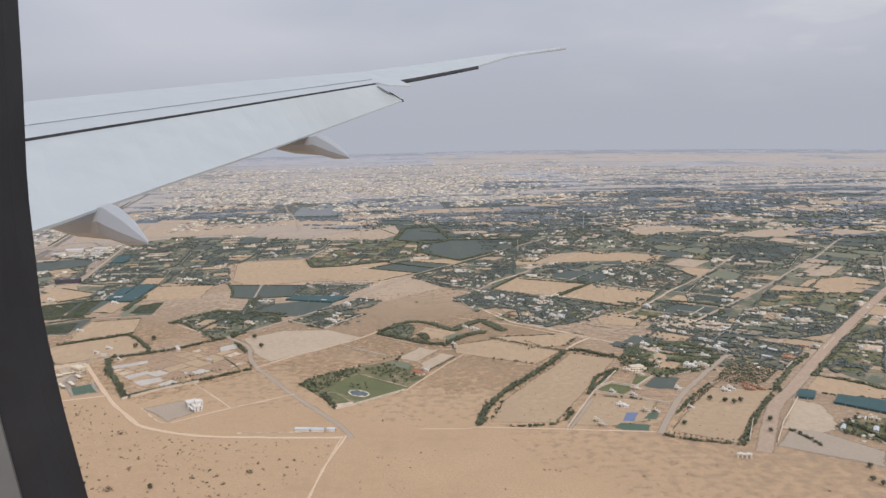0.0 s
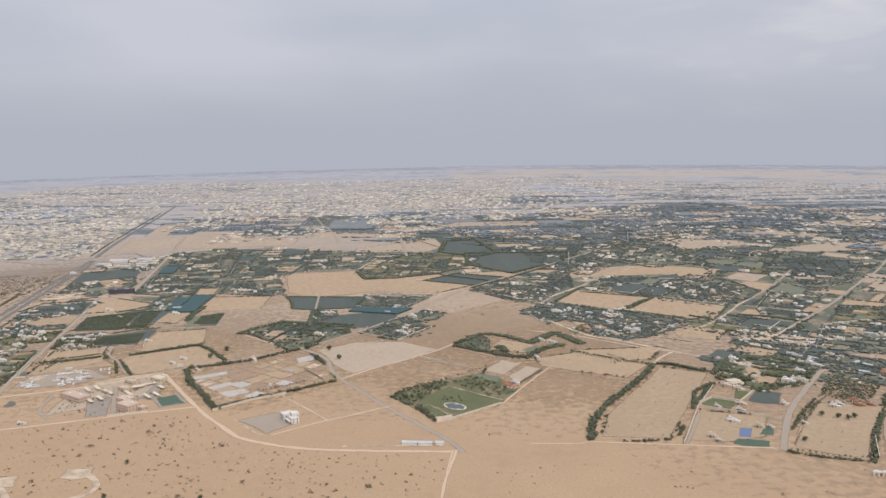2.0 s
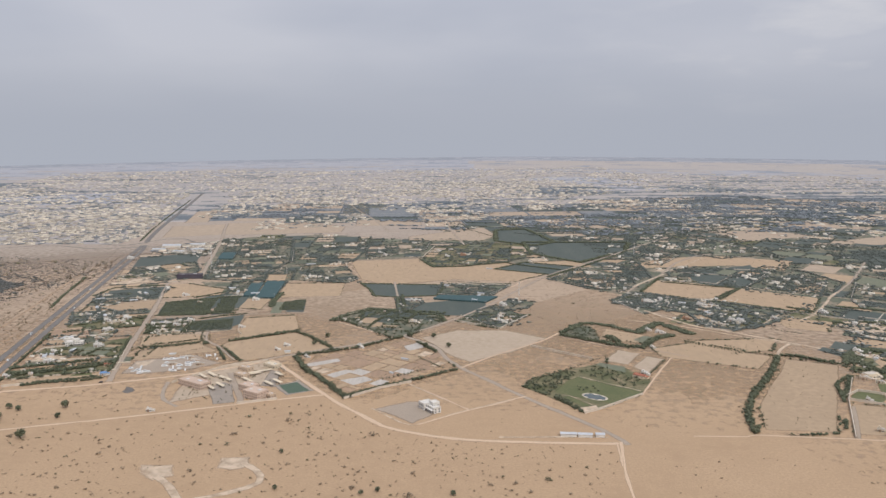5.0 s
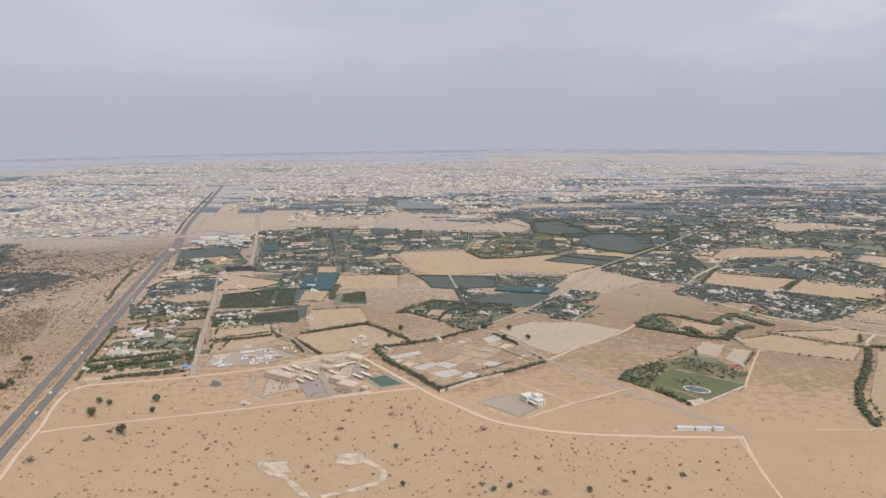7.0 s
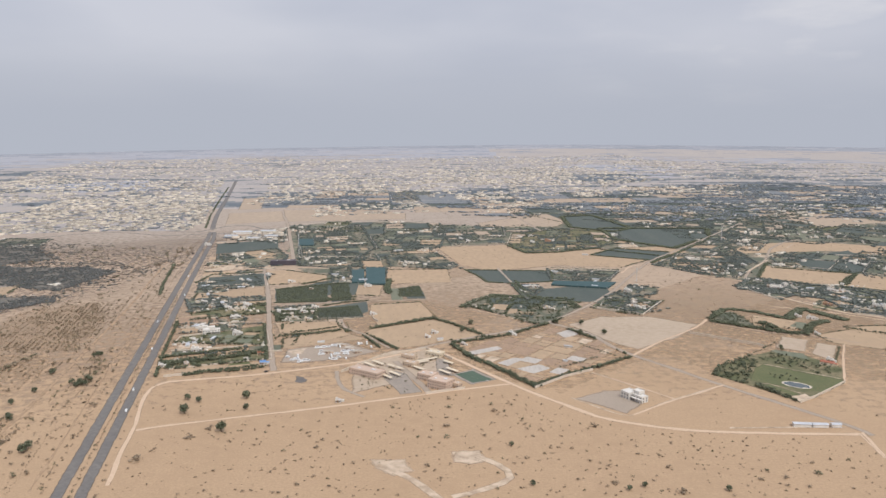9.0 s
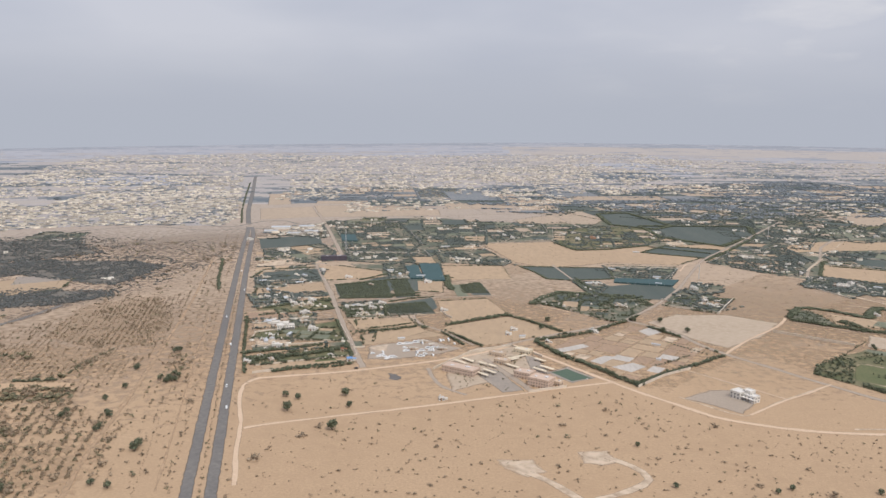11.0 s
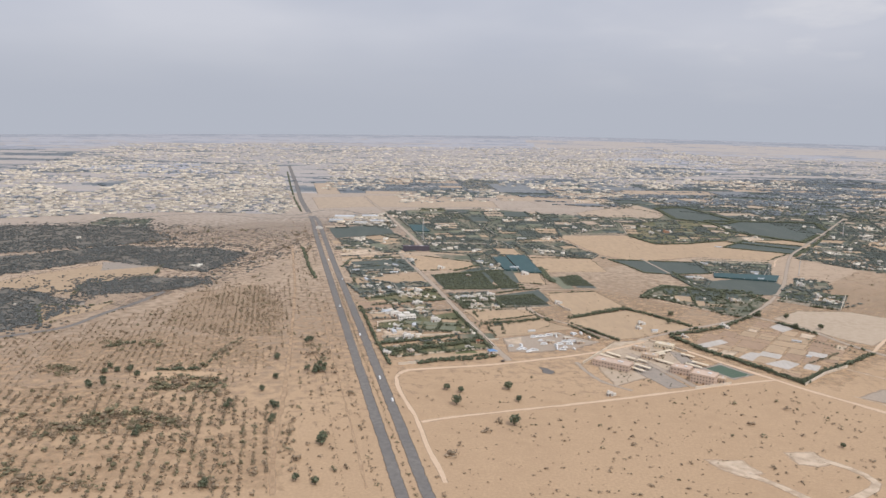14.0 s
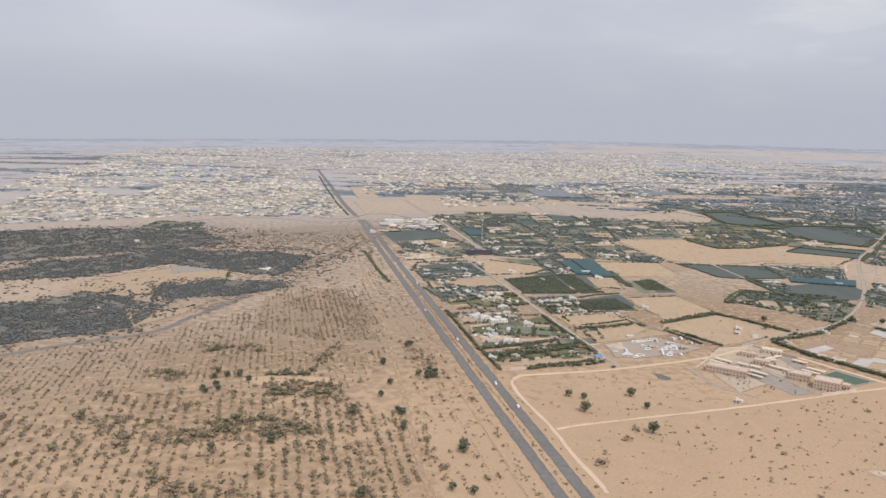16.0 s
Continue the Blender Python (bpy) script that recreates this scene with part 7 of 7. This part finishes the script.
def gate(x, y, rot):
    ob = thing("gateway", pose(x, y, 0, 0, 0, rot), "white open gateway pavilion on bare sand", "gateway")
    for sx in (-4, -1.4, 1.4, 4):
        part("pier", box_bm((sx, 0, 0, 0.8, 1.6, 2.4)), M["white"], ob)
    part("beam", box_bm((0, 0, 2.4, 9.4, 2.0, 0.5)), M["white"], ob)
    part("roof_block", box_bm((-2.7, 0, 2.9, 2.2, 1.4, 0.6), (2.7, 0, 2.9, 2.2, 1.4, 0.6)), M["white"], ob)


gate(202, 479, -10)


# ---- walled garden ----
def ellipse(cx, cy, a, b, rot, z, n=40, wob=0.0):
    c, s = math.cos(radians(rot)), math.sin(radians(rot))
    out = []
    for k in range(n):
        t = k * math.tau / n
        r = 1 + wob * noise.noise((math.cos(t) * 2, math.sin(t) * 2, cx))
        out.append((cx + r * (a * math.cos(t) * c - b * math.sin(t) * s), cy + r * (a * math.cos(t) * s + b * math.sin(t) * c), z))
    return out


GARDEN = [(-120, 635), (-105, 658), (-71, 682), (-48, 696), (-23, 684), (-9, 650), (-26, 616), (-63, 585), (-78, 575), (-95, 604)]
patch("greenland", GARDEN, "garden_ground", 0.05)
patch("lawn", [(-94, 621), (-80, 648), (-69, 661), (-45, 637), (-25, 625), (-29, 612), (-52, 595), (-72, 606)])
patch("lawn", [(-89, 609), (-84, 613), (-70, 593), (-76, 588)])
patch("meadow", [(-48, 696), (-42, 700), (-23, 688), (-26, 671), (-42, 684)])
patch("lot", [(-41, 705), (-19, 742), (1, 729), (-18, 692)], "garden_plot")
patch("lot", [(-18, 688), (2, 721), (18, 712), (-7, 667)], "garden_plot")
patch("pale", [(-78, 575), (-81, 588), (-66, 594), (-63, 585)], "forecourt", 0.12)
POND = Vector((-64, 611))
pond_rim = new("pond_rim", poly_mesh("pond_rim", ellipse(POND.x, POND.y, 10.5, 6.5, -38, 0.16), [tuple(range(40))], M["wallstone"]))
tagged(pond_rim, "pale paved rim round the garden pond", "pond rim", kind="structure")
pond = new("pond", poly_mesh("pond", ellipse(POND.x, POND.y, 9.0, 5.3, -38, 0.20, wob=0.3), [tuple(range(40))], M["water"]))
tagged(pond, "dark still garden pond", "pond", kind="structure")


def garden_trees(poly, count, low, high, label):
    return flora("garden_trees", [(x, y, rng.uniform(low, high), rng.uniform(0.9, 1.5)) for x, y in sprinkle(poly, count)], label, "trees")


garden_trees([(-119, 635), (-105, 658), (-71, 682), (-68, 670), (-80, 648), (-94, 625), (-100, 612)], 150, 1.4, 2.8, "dark green trees along the garden edge")
garden_trees([(-97, 608), (-93, 613), (-85, 596), (-78, 580), (-80, 576)], 70, 1.4, 2.8, "dark green trees beside the garden forecourt")
garden_trees([(-67, 674), (-48, 692), (-26, 667), (-12, 646), (-25, 629), (-45, 641)], 130, 0.8, 2.2, "mixed green shrubs and trees between garden lawns")
garden_trees([(-79, 639), (-55, 637), (-52, 620), (-78, 622)], 9, 1.4, 2.4, "small trees standing on the garden lawn")
avenue([(-71, 682), (-31, 722)], 4.5, 1.7)
avenue([(-7, 667), (17, 708)], 2.4, 1.9)
avenue([(-63, 585), (-26, 616)], 3.0, 1.3)
road("track", 1.8, [(25, 716), (-1, 667), (-26, 616)])
road("pale", 1.2, [(-69, 661), (-45, 641), (-25, 625)])
road("pale", 1.2, [(-91, 613), (-84, 614), (-69, 593)])
compound_wall([(-99, 751), (-48, 709)])
compound_wall([(-78, 575), (-63, 585), (-26, 616)])
house(*(-18, 659), 10, 5.5, 2.2, -38, "red")
house(*(-12, 667), 5, 3, 2.2, -38, "white")

# hedged holding beyond the garden
patch("farmland", [(-63, 796), (-47, 825), (-30, 834), (-26, 813), (-28, 768)], "farm_ground", 0.05)
garden_trees([(-63, 796), (-47, 825), (-30, 834), (-26, 813), (-28, 768)], 150, 0.8, 1.9, "grey-green scrub in a hedged holding")
patch("ochre", [(-27, 780), (-15, 817), (13, 800), (22, 787), (4, 763)])
patch("meadow", [(3, 775), (17, 791), (26, 787), (13, 762)])
for line, thick in (([(-64, 796), (-47, 825), (-32, 842), (-7, 829), (15, 800)], 6), ([(-64, 792), (-43, 776), (-26, 763), (-9, 751), (9, 746)], 7), ([(9, 750), (20, 770), (36, 786), (48, 793)], 8), ([(-21, 780), (-17, 788), (-13, 767)], 7), ([(15, 800), (30, 824), (47, 843), (69, 795)], 9)):
    hedge(line, thick, 3.2)
road("dirt", 2.4, [(-64, 787), (-26, 755), (9, 742), (29, 728), (41, 718)])
for hx, hy, hw in ((27, 811, 4), (37, 802, 8), (15, 746, 3)):
    house(hx, hy, hw, 3, 2, -30, "white")

# smallholding with an orchard and a round-fronted house
patch("lawn", [(163, 626), (173, 649), (183, 642), (169, 619)])
patch("lawn", [(133, 612), (145, 626), (160, 622), (163, 613), (151, 599), (138, 602)])
patch("crop", [(172, 619), (189, 644), (207, 638), (194, 611), (182, 611)])
patch("soil", [(167, 607), (190, 599), (185, 592), (159, 596)])
patch("crop", [(168, 742), (179, 752), (190, 731), (180, 721)])
patch("crop", [(263, 891), (286, 909), (321, 882), (298, 852), (258, 857)])
patch("pale", [(223, 830), (248, 861), (271, 849), (284, 835), (312, 828), (327, 813), (299, 780), (281, 779), (259, 783), (237, 803)], "rubble_ground")
patch("ochre", [(176, 843), (196, 863), (234, 848), (213, 824)])
patch("ochre", [(214, 781), (232, 788), (267, 771), (250, 742), (221, 752)])
patch("ochre", [(202, 706), (218, 722), (212, 689), (211, 659), (191, 666)])
hedge([(275, 921), (305, 910), (329, 893)], 5, 3.2)
hedge([(185, 707), (199, 729), (213, 742), (228, 737), (249, 738), (262, 715)], 9, 3.6)
hedge([(185, 703), (189, 688), (190, 670)], 9, 3.6)
hedge([(213, 689), (223, 681), (241, 688), (259, 693)], 8, 3.4)
hedge([(212, 658), (223, 654), (234, 663)], 6, 3.0)
hedge([(266, 850), (293, 841), (319, 852), (330, 888)], 4, 3.0)
hedge([(127, 610), (143, 636), (158, 662)], 4, 3.0)
compound_wall([(130, 613), (146, 626), (165, 616), (185, 641)])
ORCHARD = [(233, 627), (265, 678), (299, 671), (297, 653), (264, 613), (244, 622)]
patch("soil", ORCHARD, "orchard_ground")
orchard(ORCHARD, 4.6, 51, 1.5)
flora("rubble_heaps", [(x, y, rng.uniform(0.5, 1.3), rng.uniform(1.0, 2.2)) for x, y in sprinkle([(248, 817), (282, 827), (323, 810), (298, 785), (256, 788)], 60)], "pale rubble and spoil heaps on a cleared plot", "rubble", "rubble", BUSHES)


def round_house(x, y, rot):
    """A low house with a curved front: stepped ring segments, a rear wing and a terrace."""
    ob = thing("house", pose(x, y, 0, 0, 0, rot), "low cream house with a curved stepped front", "house", "farm buildings")
    for name, r0, r1, h, mat in (("terrace", 8.2, 10.5, 0.5, "wallstone"), ("wall", 5.0, 8.2, 2.0, "cream"), ("upper_wall", 5.0, 6.8, 3.0, "cream")):
        bm, n = bmesh.new(), 16
        rings = []
        for k in range(n + 1):
            a = radians(20 + 140 * k / n)
            rings.append([bm.verts.new((r * math.cos(a), -r * math.sin(a), z)) for r, z in ((r0, 0), (r1, 0), (r1, h), (r0, h))])
        for q, w in zip(rings, rings[1:]):
            for i in range(4):
                bm.faces.new((q[i], q[(i + 1) % 4], w[(i + 1) % 4], w[i]))
        bm.faces.new(rings[0])
        bm.faces.new(rings[-1][::-1])
        bmesh.ops.recalc_face_normals(bm, faces=bm.faces[:])
        part(name, bm, M[mat], ob)
    part("rear_wing", box_bm((0, -1.5, 0, 12, 6, 2.4)), M["beige"], ob)
    part("roof", parapet_bm(12, 6, 2.4), M["roof"], ob, m=pose(0, -1.5, 0))
    for k in range(7):
        a = radians(35 + 110 * k / 6)
        part("window", WINDOW, None, ob, m=pose(8.2 * math.cos(a), -8.2 * math.sin(a), 0.6, 0, 0, -math.degrees(a)) @ Matrix.Diagonal((0.12, 1.0, 0.9, 1)))


round_house(*(176, 666), 20)

# school yard: grey paving, planting, rim of the pitch
patch("slate", [(-361, 644), (-351, 638), (-338, 597), (-354, 591), (-370, 628)], "school_paving")
patch("slate", [(-330, 677), (-319, 671), (-315, 631), (-329, 634)], "school_paving")
patch("slate", [(-319, 636), (-300, 649), (-282, 623), (-303, 611)], "pitch_surround")
patch("turf", [(-315, 636), (-301, 645), (-285, 623), (-302, 615)], "pitch")
flora("yard_shrubs", [(x, y, rng.uniform(0.6, 1.8), rng.uniform(0.8, 1.4)) for x, y in sprinkle([(-394, 643), (-379, 679), (-335, 699), (-316, 657), (-328, 595), (-379, 586)], 130)], "small shrubs and trees in the school yard", "shrubs", "leaf_scrub")
compound_wall([(-257, 604), (-231, 629), (-207, 645)])
compound_wall([(-535, 629), (-527, 632), (-521, 634)])


# ---- verge and median bushes of the highway ----
def verge(offset, spacing, height, wide, leaf="leaf_dry"):
    spots, y = [], 300.0
    while y < 1330:
        x = -551.5 - 0.2185 * (y - 600) + offset
        spots.append((x + rng.normal(0, 0.5), y, height * rng.uniform(0.6, 1.3), wide * rng.uniform(0.7, 1.3)))
        y += spacing * rng.uniform(0.4, 1.8)
    flora("verge_bushes", spots, "dusty bushes along the highway verge", "scrub", leaf, BUSHES)


verge(0.0, 3.2, 0.9, 1.2)
verge(0.4, 9.0, 1.1, 1.2, "leaf_scrub")
verge(13.0, 14.0, 1.0, 1.3)
verge(-15.0, 7.0, 1.0, 1.3)
verge(-33.0, 2.2, 0.55, 1.2)

# ---- aircraft wing and window surround, shaped and placed to fit the camera's view at the path's start ----
SEAT = look((11.816, 7.303, 217.72), (11.801, 9.277, 217.398), -1.0)


def skin(upper, lower, depth):
    """A closed panel between two edges of equal length; depth: thickness at each edge."""
    n = len(upper)
    v = [tuple(p) for p in upper] + [tuple(p) for p in lower]
    v += [(x, y - depth[0], z) for x, y, z in upper] + [(x, y - depth[1], z) for x, y, z in lower]
    f = []
    for i in range(n - 1):
        f += [(i, i + 1, n + i + 1, n + i), (2 * n + i + 1, 2 * n + i, 3 * n + i, 3 * n + i + 1), (i + 1, i, 2 * n + i, 2 * n + i + 1), (n + i, n + i + 1, 3 * n + i + 1, 3 * n + i)]
    f += [(0, n, 3 * n, 2 * n), (n - 1, 3 * n - 1, 4 * n - 1, 2 * n - 1)]
    return v, f


def along(rows, n):
    """n even steps along a line of points."""
    pts = [Vector(p) for p in rows]
    total = [0.0]
    for a, b in zip(pts, pts[1:]):
        total.append(total[-1] + (b - a).length)
    out = []
    for k in range(n):
        d = total[-1] * k / (n - 1)
        i = max(j for j in range(len(pts) - 1) if total[j] <= d + 1e-9)
        out.append(pts[i].lerp(pts[i + 1], (d - total[i]) / (total[i + 1] - total[i])))
    return out


def build_wing():
    ob = thing("aircraft_wing", SEAT, "pale grey airliner wing with lowered flap in flight", "aircraft wing")
    lead = [(-7.769, 2.31, -12.5), (-6.433, 2.804, -14), (-4.76, 3.452, -16), (-2.068, 4.509, -19.5), (-0.38, 5.209, -21.5), (1.52, 6.08, -24), (3.215, 6.817, -26.3), (4.454, 7.392, -28)]
    hinge = [(-5.469, 1.16, -8.8), (-4.871, 1.67, -10.6), (-3.927, 2.411, -13.2), (-1.577, 3.897, -18)]
    trail = [(-4.102, -0.029, -6.6), (-3.921, 0.285, -7.9), (-3.564, 0.862, -10), (-2.91, 1.704, -13), (-2.141, 2.583, -15.8), (-0.954, 3.486, -18)]
    inner = along(lead[:4], 20)
    hin = along(hinge, 20)
    part("upper_skin", poly_mesh("upper_skin", *skin(inner, hin, (0.25, 0.16)), M["wing"]), None, ob)
    outer = along(lead[3:], 12)
    back = along([(-1.577, 3.897, -18), (-1.018, 4.227, -19.2), (1.015, 5.392, -22.6), (2.183, 6.17, -24.5), (4.515, 7.351, -28)], 12)
    part("outer_skin", poly_mesh("outer_skin", *skin(outer, back, (0.12, 0.05)), M["wing"]), None, ob)
    # a solid dark strip stands in for the shaded slot
    gap_low = [(p.x, p.y - 0.036, p.z + 0.03) for p in hin]
    part("hinge_gap", poly_mesh("hinge_gap", *skin(hin, gap_low, (0.2, 0.2)), M["gap"]), None, ob, "dark strip painted in for the shaded gap between wing and flap")
    flap_top = [(p.x, p.y - 0.048, p.z + 0.038) for p in hin]
    part("flap", poly_mesh("flap", *skin(flap_top, along(trail, 20), (0.18, 0.03)), M["wing"]), None, ob, "lowered pale grey trailing-edge flap")
    part("flaperon", poly_mesh("flaperon", *skin([(-1.52, 3.867, -17.8), (-1.151, 4.15, -18.6)], [(-1.225, 3.78, -17.7), (-0.742, 3.831, -18)], (0.05, 0.03)), M["wing"]), None, ob)
    low = [(p.x * 1.0, p.y - 0.1, p.z + 0.12) for p in back[1:6]]
    part("aileron_edge", poly_mesh("aileron_edge", *skin(back[1:6], low, (0.04, 0.03)), M["gap"]), None, ob, "dark aileron edge")
    for k in (0.27,):
        seam = [(h.lerp(u, k).x, h.lerp(u, k).y + 0.006, h.lerp(u, k).z) for h, u in zip(hin, inner)]
        part("panel_seam", poly_mesh("panel_seam", *skin(seam, [(x, y + 0.001, z + 0.025) for x, y, z in seam], (0.004, 0.004)), M["seam"]), None, ob)
    tip_a, tip_b = Vector(flap_top[-1]).lerp(Vector(trail[-1]), 0.5), Vector(trail[-1])
    part("flap_end", poly_mesh("flap_end", *skin([tuple(tip_a + Vector((0.01, 0.02, 0))), tuple(tip_b + Vector((0.01, 0.02, 0)))], [tuple(tip_a + Vector((0.035, 0.0, 0))), tuple(tip_b + Vector((0.035, 0.0, 0)))], (0.06, 0.03)), M["gap"]), None, ob)
    for a, b, c, r in (((-4.941, 0.29, -9.6), (-3.643, 0.303, -8.4), (-2.768, 0.058, -7.2), 0.2), ((-3.47, 2.066, -15.5), (-2.259, 1.934, -14.2), (-1.589, 1.551, -13), 0.2)):
        bm = bmesh.new()
        pts = [Vector(a), Vector(a).lerp(Vector(b), 0.5), Vector(b), Vector(b).lerp(Vector(c), 0.5), Vector(b).lerp(Vector(c), 0.85), Vector(c)]
        rings = []
        for p, k in zip(pts, (0.15, 0.75, 1.0, 0.72, 0.3, 0.06)):
            rings.append([bm.verts.new(p + Vector((math.cos(t) * r * k * 0.75, math.sin(t) * r * k, 0))) for t in (0.0, 0.9, 1.57, 2.24, 3.14, 3.9, 4.71, 5.5)])
        for q, w in zip(rings, rings[1:]):
            for i in range(8):
                bm.faces.new((q[i], q[(i + 1) % 8], w[(i + 1) % 8], w[i]))
        bm.faces.new(rings[-1])
        bm.faces.new(rings[0][::-1])
        part("flap_fairing", bm, M["wing_shade"], ob, "pointed grey flap-track fairing")


build_wing()


def build_window_surround():
    ob = thing("cabin_window_surround", SEAT, "black-sealed edge of an aircraft cabin window", "window surround")
    edge = [Vector(p) for p in ((-0.173, 0.104, -0.3), (-0.171, 0.071, -0.3), (-0.169, 0.025, -0.3), (-0.163, -0.026, -0.3), (-0.155, -0.062, -0.3), (-0.143, -0.106, -0.3))]
    line = along(edge, 16)
    rows = {"seal": [], "trim": []}
    for p in line:
        rows["seal"].append([p + Vector((dx, 0, dz)) for dx, dz in ((0.0, 0.0), (-0.004, 0.006), (-0.014, 0.008), (-0.016, -0.01), (0.0, -0.012))])
        rows["trim"].append([p + Vector((dx, 0, dz)) for dx, dz in ((-0.014, 0.009), (-0.03, 0.016), (-0.09, 0.02), (-0.09, -0.012), (-0.014, -0.012))])
    for name, ring in rows.items():
        bm = bmesh.new()
        vs = [[bm.verts.new(q) for q in r] for r in ring]
        for a, b in zip(vs, vs[1:]):
            for i in range(5):
                bm.faces.new((a[i], a[(i + 1) % 5], b[(i + 1) % 5], b[i]))
        bm.faces.new(vs[0])
        bm.faces.new(vs[-1][::-1])
        part(name, bm, M[name], ob)


build_window_surround()

if FAR_HOUSES:
    blocks("farm_houses", FAR_HOUSES, "scattered pale flat-roofed farm houses in the distance", "houses", (1.8, 4.2), (1.8, 3.4), 2, "farm_render")
if SHEDS:
    blocks("farm_sheds", off_road(SHEDS), "small pale sheds and stores between farm plots", "sheds", (0.9, 2.2), (1.0, 2.0), 3, "farm_render")
for proto in HOUSES.values():
    for o in (*proto.children_recursive, proto):
        bpy.data.objects.remove(o)
